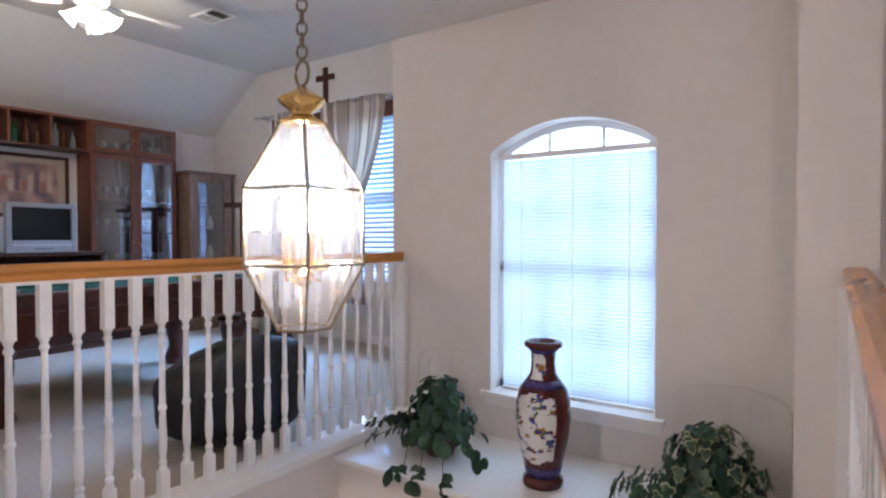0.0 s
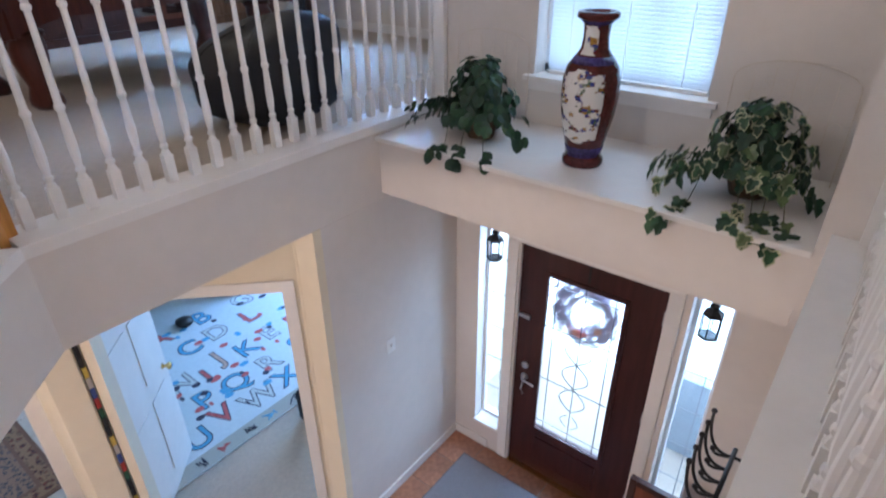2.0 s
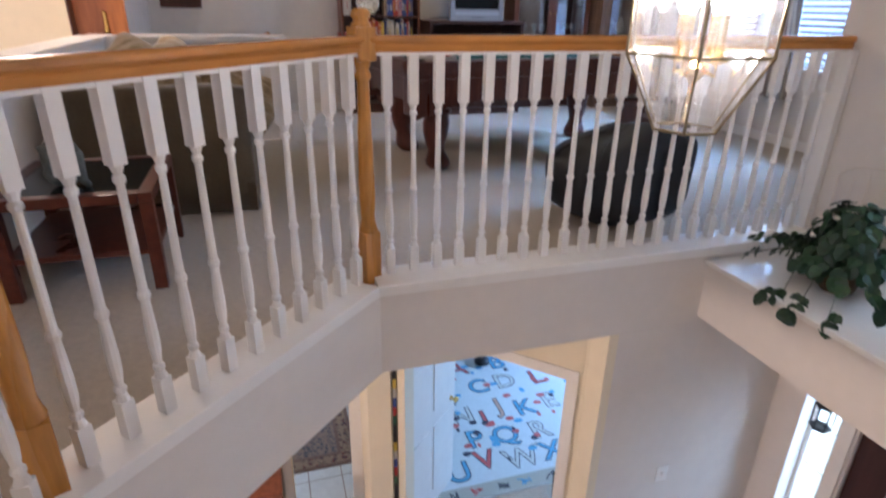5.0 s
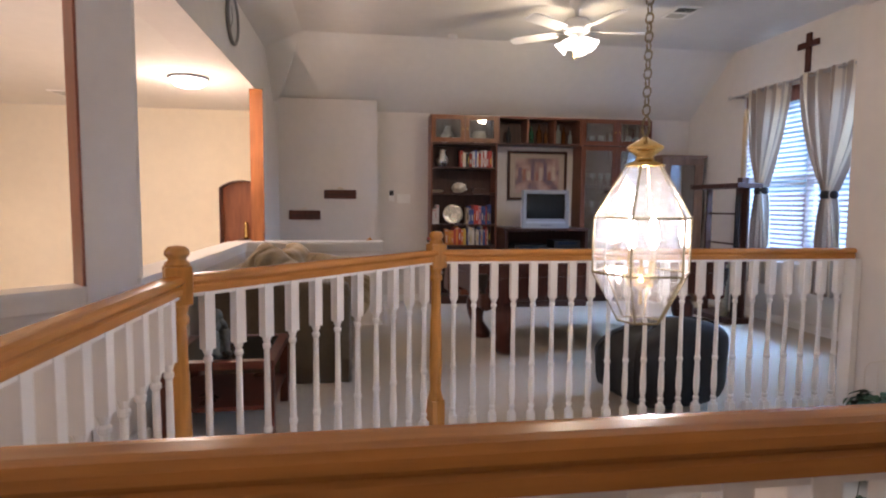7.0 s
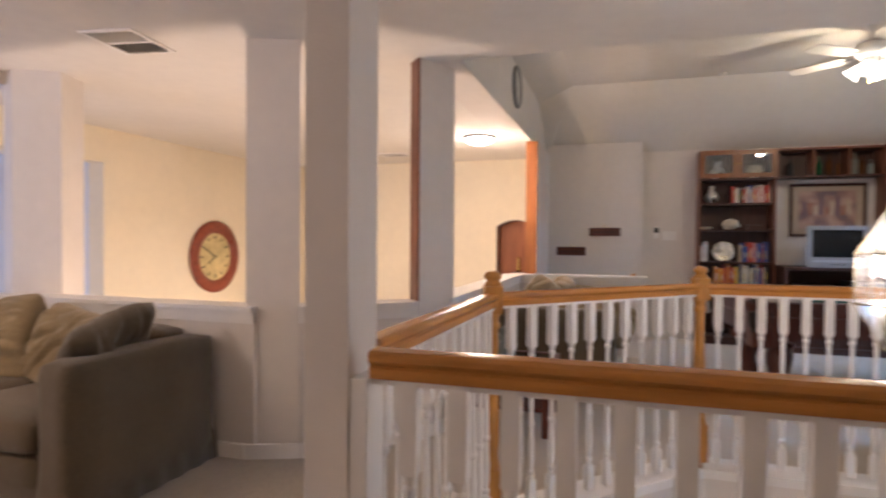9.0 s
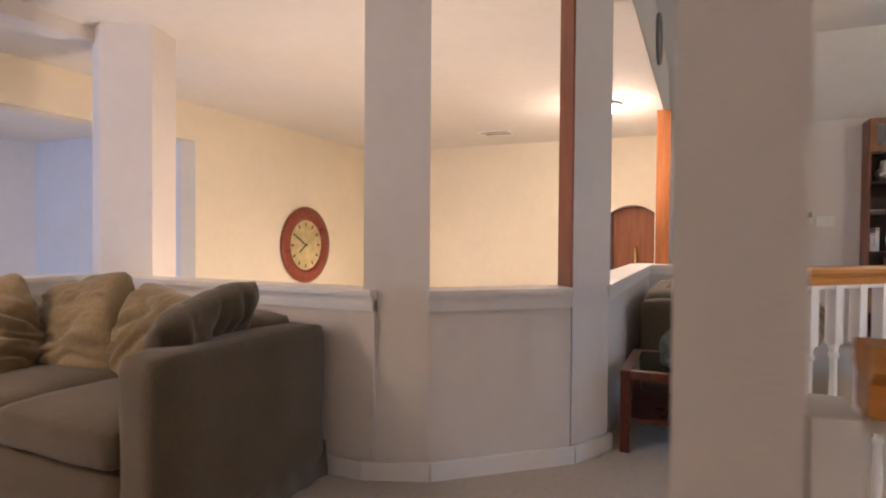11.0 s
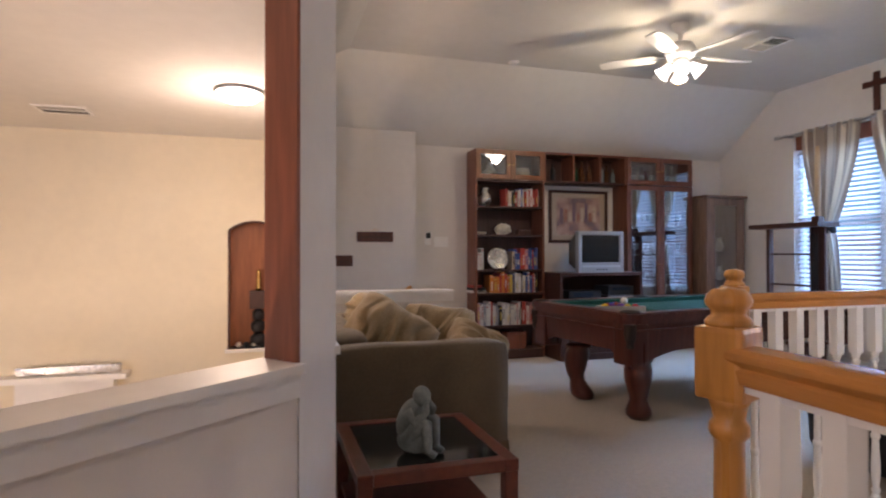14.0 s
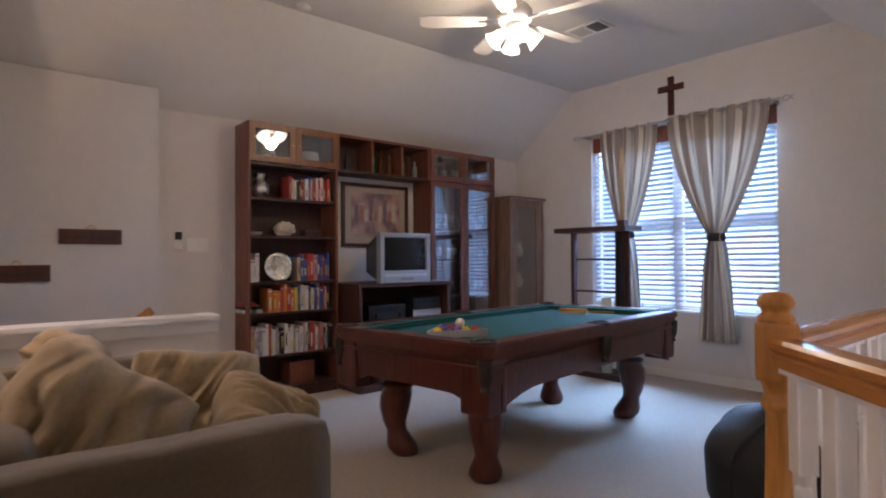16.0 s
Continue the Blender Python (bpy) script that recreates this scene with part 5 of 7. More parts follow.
for mm in BALLM:
    bm = bmesh.new()
    bmesh.ops.create_uvsphere(bm, u_segments=18, v_segments=12, radius=0.0286)
    me = bpy.data.meshes.new("ball")
    bm.to_mesh(me)
    bm.free()
    me.materials.append(mm)
    me.shade_smooth()
    ballme.append(me)
RX, RY = 0.02, -0.90
for row in range(5):
    for c in range(row + 1):
        ob = new("pool_ball", ballme[(k * 5 + row) % 8])
        ob.matrix_world = TM @ pose(RX + (c - row / 2) * 0.0575, RY + row * 0.05, bz)
        tagged(ob, "glossy coloured pool ball racked on green felt", "pool ball", "racked pool balls")
        k += 1
ob = new("pool_ball", ballme[8])
ob.matrix_world = TM @ pose(RX + 0.03, RY + 0.165, bz + 0.044)
tagged(ob, "ivory cue ball resting on top of the racked balls", "pool ball", "racked pool balls")
bm = bmesh.new()
tri = [Vector((RX + math.cos(radians(a)) * 0.205, RY + 0.133 + math.sin(radians(a)) * 0.205, 0)) for a in (30, 150, 270)]
for i in range(3):
    p, q = tri[i], tri[(i + 1) % 3]
    segment(bm, p.xy, q.xy, 0.012, TH2 - 0.045, TH2 - 0.005)
bmesh.ops.recalc_face_normals(bm, faces=bm.faces)
ob = tagged(part("ball_rack", bm, mat("pale_plastic", (0.45, 0.42, 0.40), 0.4, grain=0.05, scale=40)), "pale triangular ball rack on the green felt", "ball rack")
ob.matrix_world = TM
root = thing("table_brush", "wooden table brush lying on the green felt", "brush", TM @ pose(-0.10, 0.82, TH2 - 0.045, 0, 0, 8))
part("bristles", B(-0.10, 0.10, -0.02, 0.02, 0, 0.022), mat("pale_bristles", (0.4, 0.34, 0.22), 0.9, grain=0.3, scale=200), root)
part("handle", B(-0.115, 0.115, -0.024, 0.024, 0.022, 0.045, bevel=0.008), OAKL, root)
root = thing("cue_stick", "slim wooden cue stick lying across the felt", "cue", TM @ pose(0.10, 0.96, TH2 - 0.036))
bm = bmesh.new()
tube(bm, [(-0.15, 0, 0), (0.16, 0.12, 0.0)], [0.006, 0.010], 8)
part("shaft", bm, OAKL, root)

# ---------- cue rack ----------
root = thing("cue_rack", "dark wooden standing cue rack before the window", "cue rack", pose(-5.02, 4.25, 0))
part("base", B(-0.36, 0.36, -0.16, 0.16, 0, 0.06, bevel=0.008), BOOKDARK, root)
part("top_shelf", B(-0.43, 0.43, -0.15, 0.15, 1.47, 1.52, bevel=0.006), BOOKDARK, root)
for x in (-0.28, 0.26):
    part("post", B(x - 0.02, x + 0.02, -0.03, 0.03, 0.06, 1.47), BOOKDARK, root)
part("back_panel", B(0.20, 0.36, 0.03, 0.05, 0.06, 1.47), BOOKDARK, root)
for z in (0.85, 1.18):
    part("cross_bar", B(-0.26, 0.24, -0.012, 0.012, z, z + 0.02), BOOKDARK, root)
for k in range(3):
    bm = bmesh.new()
    tube(bm, [(0.28 + 0.03 * k, -0.05, 0.06), (0.28 + 0.03 * k, -0.05, 1.40)], [0.014, 0.007], 8)
    part("cue", bm, BLACK, root, "dark cue stood in the rack")
root = thing("chalk_holder", "pale ceramic holder standing on the rack base", "holder", pose(-4.86, 4.18, 0.06))
bm = bmesh.new()
lathe(bm, [(0.05, 0), (0.055, 0.4), (0.05, 0.74), (0.035, 0.75)], 16)
part("body", bm, CERAMIC, root, smooth=True)
for k, (x, h, c) in enumerate(((0.31, 0.78, (0.62, 0.47, 0.30)),)):
    root = thing("pillar_candle", "tall slim cream candle in a dark holder on the rack", "candle", pose(-5.02 + x, 4.25, 1.52))
    part("holder", B(-0.04, 0.04, -0.04, 0.04, 0, 0.06, bevel=0.006), BOOKDARK, root)
    bm = bmesh.new()
    lathe(bm, [(0.028, 0.06), (0.027, h * 0.85), (0.02, h), (0.004, h + 0.004)], 14)
    part("wax", bm, mat("cream_wax", c, 0.5, grain=0.05, scale=30), root, smooth=True)

# ---------- window of the game room ----------
root = thing("window_2", "wide double window with white frame and sill", "window", kind="structure")
yb = YG + 0.09
bm = bmesh.new()
xm = -4.43
for x0, x1 in ((WIN[0], WIN[0] + 0.05), (WIN[1] - 0.05, WIN[1]), (xm - 0.05, xm + 0.05)):
    box(bm, x0, x1, yb, yb + 0.05, WIN[2], WIN[3])
for z0, z1 in ((WIN[2], WIN[2] + 0.05), (WIN[3] - 0.05, WIN[3]), (1.60, 1.65)):
    box(bm, WIN[0] + 0.051, xm - 0.051, yb, yb + 0.05, z0, z1)
    box(bm, xm + 0.051, WIN[1] - 0.051, yb, yb + 0.05, z0, z1)
part("window_frame", bm, FRAME, root)
part("window_sill", B(WIN[0] - 0.04, WIN[1] + 0.04, YG - 0.05, YG + 0.09, WIN[2] - 0.025, WIN[2] - 0.001, bevel=0.005), WHITE, root)
for x0, x1 in ((WIN[0] + 0.01, xm - 0.005), (xm + 0.005, WIN[1] - 0.01)):
    blind("white wooden slat blind let down with slats half open", x0, x1, WIN[2] + 0.005, WIN[3] - 0.005, YG + 0.04, 0.052, 0.05, 36, SLATW, 0.16)


def curtain_material():
    m = bpy.data.materials.new("striped_curtain")
    m.use_nodes = True
    nt = m.node_tree
    b = nt.nodes["Principled BSDF"]
    b.inputs["Roughness"].default_value = 0.75
    b.inputs["Sheen Weight"].default_value = 0.3
    at = nt.nodes.new("ShaderNodeAttribute")
    at.attribute_name = "across"
    mu = nt.nodes.new("ShaderNodeMath")
    mu.operation = 'MULTIPLY'
    mu.inputs[1].default_value = 3.3
    nt.links.new(at.outputs["Fac"], mu.inputs[0])
    fr = nt.nodes.new("ShaderNodeMath")
    fr.operation = 'FRACT'
    nt.links.new(mu.outputs[0], fr.inputs[0])
    cr = nt.nodes.new("ShaderNodeValToRGB")
    cr.color_ramp.interpolation = 'CONSTANT'
    e = cr.color_ramp.elements
    e[0].color = (0.44, 0.37, 0.32, 1)
    e[1].position, e[1].color = 0.30, (0.84, 0.77, 0.66, 1)
    for p, c in ((0.48, (0.36, 0.29, 0.25, 1)), (0.64, (0.70, 0.65, 0.58, 1)), (0.80, (0.50, 0.46, 0.43, 1)), (0.90, (0.74, 0.69, 0.60, 1))):
        q = e.new(p)
        q.color = c
    nt.links.new(fr.outputs[0], cr.inputs[0])
    nz = nt.nodes.new("ShaderNodeTexNoise")
    nz.inputs["Scale"].default_value = 300
    bp = nt.nodes.new("ShaderNodeBump")
    bp.inputs["Strength"].default_value = 0.2
    nt.links.new(nz.outputs["Fac"], bp.inputs["Height"])
    nt.links.new(bp.outputs[0], b.inputs["Normal"])
    nt.links.new(cr.outputs[0], b.inputs["Base Color"])
    t = nt.nodes.new("ShaderNodeBsdfTranslucent")
    nt.links.new(cr.outputs[0], t.inputs[0])
    mx = nt.nodes.new("ShaderNodeMixShader")
    mx.inputs[0].default_value = 0.2
    nt.links.new(b.outputs[0], mx.inputs[1])
    nt.links.new(t.outputs[0], mx.inputs[2])
    nt.links.new(mx.outputs[0], nt.nodes["Material Output"].inputs[0])
    return m


CURT = curtain_material()


def curtain(xl, xr, xt, zt, ztie, z1, yc):
    root = thing("curtain", "grey striped curtain gathered by a dark tieback", "curtain", group="curtains at the window")
    bm = bmesh.new()
    nu, nv, rows, us = 90, 46, [], []
    for j in range(nv + 1):
        z = zt + (z1 - zt) * j / nv
        if z > ztie:
            f = (zt - z) / (zt - ztie)
            k = 1 - f ** 1.7
            wide, cx = k, xt
        else:
            f = (ztie - z) / (ztie - z1)
            k, cx = 0.0, xt
        row = []
        for i in range(nu + 1):
            u = i / nu
            full = xl + (xr - xl) * u
            tied = xt + (u - 0.5) * (0.115 if z > ztie else 0.115 + 0.26 * f ** 0.6)
            x = tied + (full - tied) * k
            amp = 0.028 + 0.012 * (1 - k)
            y = yc + amp * math.sin(u * 2 * math.pi * 5.5 + 0.6 * math.sin(3 * z)) - 0.015 * (1 - k) + 0.006 * math.sin(u * 40 + z * 5)
            row.append(bm.verts.new((x, y, z)))
            us.append(u)
        rows.append(row)
    for j in range(nv):
        for i in range(nu):
            bm.faces.new((rows[j][i], rows[j][i + 1], rows[j + 1][i + 1], rows[j + 1][i]))
    ob = part("fabric", bm, CURT, root, smooth=True)
    at = ob.data.attributes.new("across", 'FLOAT', 'POINT')
    at.data.foreach_set("value", us)
    so = ob.modifiers.new("thickness", 'SOLIDIFY')
    so.thickness = 0.003
    bm = bmesh.new()
    tube(bm, [(xt + 0.075 * math.cos(2 * math.pi * i / 20), yc - 0.01 + 0.055 * math.sin(2 * math.pi * i / 20), ztie) for i in range(21)], 0.012, 8)
    for v in bm.verts:
        v.co.z = ztie + (v.co.z - ztie) * 3.2
    part("tieback", bm, BLACK, root, "dark brown cloth tieback")
    for i in range(6):
        bm = bmesh.new()
        x = xl + (xr - xl) * (i + 0.5) / 6
        tube(bm, [(x, yc + 0.028 * math.cos(2 * math.pi * k / 14), zt - 0.03 + 0.028 * math.sin(2 * math.pi * k / 14)) for k in range(15)], 0.004, 6)
        part("grommet", bm, STEEL, root)


curtain(-5.22, -4.52, -4.89, 2.585, 1.45, 0.42, 4.615)
curtain(-4.44, -3.47, -3.955, 2.60, 1.39, 0.42, 4.615)
root = thing("curtain_rod", "brushed metal curtain rod with curled finials over the window", "curtain rod")
bm = bmesh.new()
tube(bm, [(-5.46, 4.615, 2.56), (-3.40, 4.615, 2.575)], 0.011, 10)
part("rod", bm, STEEL, root)
for x, s in ((-5.46, -1), (-3.40, 1)):
    bm = bmesh.new()
    for q in (-1, 1):
        tube(bm, [(x + s * (0.02 + 0.09 * k / 10), 4.615, 2.567 + q * 0.022 * math.sin(k / 10 * math.pi * 1.4)) for k in range(11)], 0.005, 6)
    part("finial", bm, STEEL, root)
    part("bracket", B(x - s * 0.05 - 0.008, x - s * 0.05 + 0.008, 4.6, YG, 2.545, 2.575), STEEL, root)
root = thing("wooden_cross", "dark wooden cross hung over the window", "cross", pose(-4.43, YG - 0.004, 0))
part("upright", B(-0.03, 0.03, -0.024, 0, 2.64, 3.03, bevel=0.004), CHERRY, root)
part("crosspiece", B(-0.135, 0.135, -0.030, -0.004, 2.885, 2.945, bevel=0.004), CHERRY, root)

# ---------- ceiling fan ----------
root = thing("ceiling_fan", "white five-blade ceiling fan with four lit glass shades", "ceiling fan", pose(FX, FY, -0.01, 0, 0, 14))
bm = bmesh.new()
lathe(bm, [(0.02, 2.98), (0.02, 3.06), (0.05, 3.08), (0.07, 3.12), (0.07, TOP)], 20)
part("canopy", bm, WHITE, root, smooth=True)
bm = bmesh.new()
lathe(bm, [(0.03, 2.845), (0.10, 2.85), (0.12, 2.875), (0.125, 2.93), (0.10, 2.965), (0.03, 2.985)], 28)
part("motor", bm, WHITE, root, smooth=True)
for i in range(5):
    m = pose(0, 0, 2.865, 0, 0, 72 * i)
    bm = bmesh.new()
    prism(bm, [(0.20, -0.05), (0.30, -0.062), (0.60, -0.068), (0.655, -0.045), (0.655, 0.045), (0.60, 0.068), (0.30, 0.062), (0.20, 0.05)], -0.004, 0.004, m @ pose(0, 0, 0, 11, 0, 0))
    part("blade", bm, WHITE, root)
    bm = bmesh.new()
    box(bm, 0.10, 0.25, -0.018, 0.018, -0.006, 0.004, m=m)
    part("blade_iron", bm, STEEL, root)
bm = bmesh.new()
lathe(bm, [(0.02, 2.755), (0.05, 2.765), (0.065, 2.80), (0.06, 2.845)], 20)
part("light_hub", bm, WHITE, root, smooth=True)
SHADE = glow("lit_frosted_glass", (1.0, 0.86, 0.66), 9)
for i in range(4):
    m = pose(0, 0, 2.79, 0, 0, 90 * i + 40) @ pose(0.075, 0, 0, 0, 132, 0)
    bm = bmesh.new()
    prof = [(0.022, 0.0), (0.034, 0.02), (0.042, 0.055), (0.052, 0.085), (0.066, 0.11)]
    rings = []
    for r, z in prof:
        rings.append([bm.verts.new(m @ Vector(((r + (0.006 if z > 0.1 else 0) * math.cos(k * math.pi)) * math.cos(2 * math.pi * k / 16), (r + (0.006 if z > 0.1 else 0) * math.cos(k * math.pi)) * math.sin(2 * math.pi * k / 16), z))) for k in range(16)])
    for a, b in zip(rings, rings[1:]):
        for k in range(16):
            bm.faces.new((a[k], a[(k + 1) % 16], b[(k + 1) % 16], b[k]))
    part("shade", bm, SHADE, root, "lit frosted tulip glass shade", smooth=True).visible_shadow = False
for x in (0.03, -0.03):
    bm = bmesh.new()
    tube(bm, [(x, 0, 2.76), (x, 0, 2.66)], 0.0015, 5)
    lathe(bm, [(0.003, 2.635), (0.008, 2.645), (0.004, 2.662)], 10, Matrix.Translation((x, 0, 0)))
    part("pull_chain", bm, BRASS, root)


def vent(x, y, z, yaw, w, l, label):
    root = thing("ceiling_vent", label, "vent", pose(x, y, z, 0, 0, yaw), "ceiling vents")
    bm = bmesh.new()
    box(bm, -w, w, -l, -l + 0.025, -0.012, -0.001)
    box(bm, -w, w, l - 0.025, l, -0.012, -0.001)
    box(bm, -w, -w + 0.025, -l + 0.025, l - 0.025, -0.012, -0.001)
    box(bm, w - 0.025, w, -l + 0.025, l - 0.025, -0.012, -0.001)
    box(bm, -0.01, 0.01, -l + 0.025, l - 0.025, -0.012, -0.001)
    part("frame", bm, WHITE, root)
    part("backing", B(-w + 0.025, w - 0.025, -l + 0.025, l - 0.025, -0.003, -0.001), BLACK, root)
    n = int((2 * l - 0.05) / 0.022)
    for i in range(n):
        for s in (-1, 1):
            bm = bmesh.new()
            box(bm, -w / 2 + 0.02, w / 2 - 0.02, -0.008, 0.008, -0.001, 0.001, m=pose(s * w / 2, -l + 0.036 + i * 0.022, -0.008, 35 * s, 0, 0))
            part("slat", bm, VENTG, root)


VENTG = mat("grey_vent_metal", (0.45, 0.44, 0.42), 0.5, grain=0.05, scale=40)
vent(-4.385, 3.27, TOP, 0, 0.17, 0.12, "white slatted air vent in the game room ceiling")
vent(-1.18, -2.615, CZ, 8, 0.20, 0.165, "white slatted air vent in the flat ceiling")
bm = bmesh.new()
lathe(bm, [(0.05, 0), (0.055, -0.012), (0.045, -0.028), (0.01, -0.03)], 20)
ob = tagged(part("smoke_detector", bm, WHITE, smooth=True), "small round white smoke detector on the ceiling", "smoke detector")
ob.location = (-5.52, 1.22, TOP)
# wall clock on the upright part of the ceiling
CLK = mat("clock_face", (0.55, 0.55, 0.53), 0.5, grain=0.04, scale=40)
root = thing("wall_clock", "round grey wall clock high on the clock wall", "clock", pose(-4.05, HS + 0.002, 2.755))
bm = bmesh.new()
lathe(bm, [(0.20, 0), (0.205, 0.02), (0.19, 0.03), (0.175, 0.02), (0.175, 0.008)], 36, pose(0, 0, 0, -90, 0, 0))
part("rim", bm, mat("grey_clock_rim", (0.22, 0.22, 0.22), 0.4, grain=0.1, scale=40), root, smooth=True)
bm = bmesh.new()
lathe(bm, [(0.176, 0.004), (0.176, 0.01)], 36, pose(0, 0, 0, -90, 0, 0))
part("face", bm, CLK, root)
for a, l in ((20, 0.10), (140, 0.14)):
    part("clock_pointer", B(-0.005, 0.005, 0.012, 0.014, 0, l, m=pose(0, 0, 0, 0, a, 0)), BLACK, root)

# ---------- plaques, thermostat, switches ----------
for (y0, y1, z0, z1) in ((-0.245, 0.15, 1.33, 1.44), (-0.67, -0.29, 1.07, 1.185)):
    root = thing("wall_plaque", "long dark wooden plaque hung on the stair wall", "plaque", pose(-6.35, (y0 + y1) / 2, z0), "wooden plaques")
    w = (y1 - y0) / 2
    part("board", B(0.001, 0.018, -w, w, 0, z1 - z0, bevel=0.004), CHERRY, root)
    part("carved_lettering", B(0.018, 0.020, -w * 0.8, w * 0.8, 0.04, 0.062), BOOKDARK, root, "unreadable dark carved line")
    bm = bmesh.new()
    tube(bm, [(0.008, -0.03 + 0.06 * i / 8, z1 - z0 + 0.03 * math.sin(math.pi * i / 8)) for i in range(9)], 0.003, 6)
    part("hanger", bm, BRASS, root)
root = thing("thermostat", "small wall thermostat with a dark screen", "thermostat", pose(XW, 0.60, 1.38))
part("case", B(0, 0.025, -0.035, 0.035, -0.075, 0.075, bevel=0.005), WHITE, root)
part("screen", B(0.025, 0.027, -0.028, 0.028, 0.0, 0.065), BLACK, root)
root = thing("light_switch", "white triple light switch plate on the wall", "light switch", pose(XW, 0.76, 1.34))
part("plate", B(0, 0.006, -0.085, 0.085, -0.058, 0.058, bevel=0.002), WHITE, root)
for k in (-1, 0, 1):
    part("toggle", B(0.006, 0.014, k * 0.05 - 0.006, k * 0.05 + 0.006, -0.012, 0.012), WHITE, root)

# ---------- sofas ----------
def soft(bm, x0, x1, y0, y1, z0, z1, r, puff=0.0, seed=0, m=None):
    """A padded block with rounded edges and a little unevenness."""
    n = 9
    first = len(bm.verts)
    t = bmesh.new()
    bmesh.ops.create_cube(t, size=2)
    bmesh.ops.subdivide_edges(t, edges=t.edges, cuts=n, use_grid_fill=True)
    c = Vector(((x0 + x1) / 2, (y0 + y1) / 2, (z0 + z1) / 2))
    h = Vector(((x1 - x0) / 2, (y1 - y0) / 2, (z1 - z0) / 2))
    out = {}
    for v in t.verts:
        p = Vector((v.co.x * h.x, v.co.y * h.y, v.co.z * h.z))
        q = Vector([max(-h[k] + r, min(h[k] - r, p[k])) for k in range(3)])
        d = p - q
        if d.length > 1e-6:
            d = d.normalized() * r
        p = q + d
        if puff:
            u = v.co
            p.z += puff * (1 - u.x * u.x) * (1 - u.y * u.y) * (1 if u.z > 0 else 0)
        k = noise.noise((p + Vector((seed * 3.1, seed, 0))) * 3.5) * 0.012 + noise.noise((p + Vector((seed, 0, seed))) * 11) * 0.004
        p = p + (d.normalized() if d.length > 1e-6 else Vector((0, 0, 1))) * k
        p = p + c
        out[v] = bm.verts.new(m @ p if m is not None else p)
    for f in t.faces:
        bm.faces.new([out[v] for v in f.verts])
    t.free()


def S(*a, **k):
    bm = bmesh.new()
    soft(bm, *a, **k)
    return bm


def pillow(size, thick, seed, droop=0.0):
    """A soft square scatter cushion with blunt corners and creases, lying in its own xz plane."""
    bm = bmesh.new()
    n = 44
    rows = {}
    for s in (1, -1):
        for i in range(n + 1):
            for j in range(n + 1):
                u, v = 2 * i / n - 1, 2 * j / n - 1
                edge = i in (0, n) or j in (0, n)
                if edge and s == -1:
                    rows[(s, i, j)] = rows[(1, i, j)]
                    continue
                m = max(abs(u), abs(v))
                k = 1 - 0.10 * (1 - m) - 0.08 * (1 - abs(u * v)) * m - 0.10 * (abs(u * v)) ** 3
                h = 1.25 * thick * ((1 - u ** 4) * (1 - v ** 4)) ** 0.42
                inner = 1 - m ** 4
                a = 2.2 * seed
                c, d = math.cos(a), math.sin(a)
                p, q = u * c + v * d, -u * d + v * c
                bend = 0.5 * noise.noise(Vector((u * 1.1, v * 1.1, seed)))
                fold = abs(noise.noise(Vector((p * 3.6 + bend * 3, q * 0.9, seed + s)))) ** 0.7
                fine = abs(noise.noise(Vector((p * 8.0 + bend * 4, q * 1.8, seed - s))))
                w = (0.085 * (fold - 0.35) + 0.028 * (fine - 0.25)) * inner * (size / 0.25)
                slump = 0.05 * noise.noise(Vector((u * 0.8 + seed, v * 0.8, 3.0)))
                z = size * v * k - 0.05 * size * (1 - m) * (1 + v)
                rows[(s, i, j)] = bm.verts.new((size * u * k * (1 + 0.04 * noise.noise(Vector((v * 2, seed, 0)))), s * (h + w) + slump - droop * max(0, v) ** 2, z + 0.03 * size * noise.noise(Vector((u * 2.5, seed, 1)))))
    for s in (1, -1):
        for i in range(n):
            for j in range(n):
                q = [rows[(s, i, j)], rows[(s, i + 1, j)], rows[(s, i + 1, j + 1)], rows[(s, i, j + 1)]]
                if len(set(q)) == 4:
                    bm.faces.new(q if s == -1 else q[::-1])
    bmesh.ops.recalc_face_normals(bm, faces=bm.faces)
    return bm


def cushion(m, size, thick, seed, label, material=None):
    root = thing("scatter_cushion", label, "cushion", m, "olive scatter cushions")
    part("cover", pillow(size, thick, seed), material or OLIVE2, root, smooth=True)
    return root


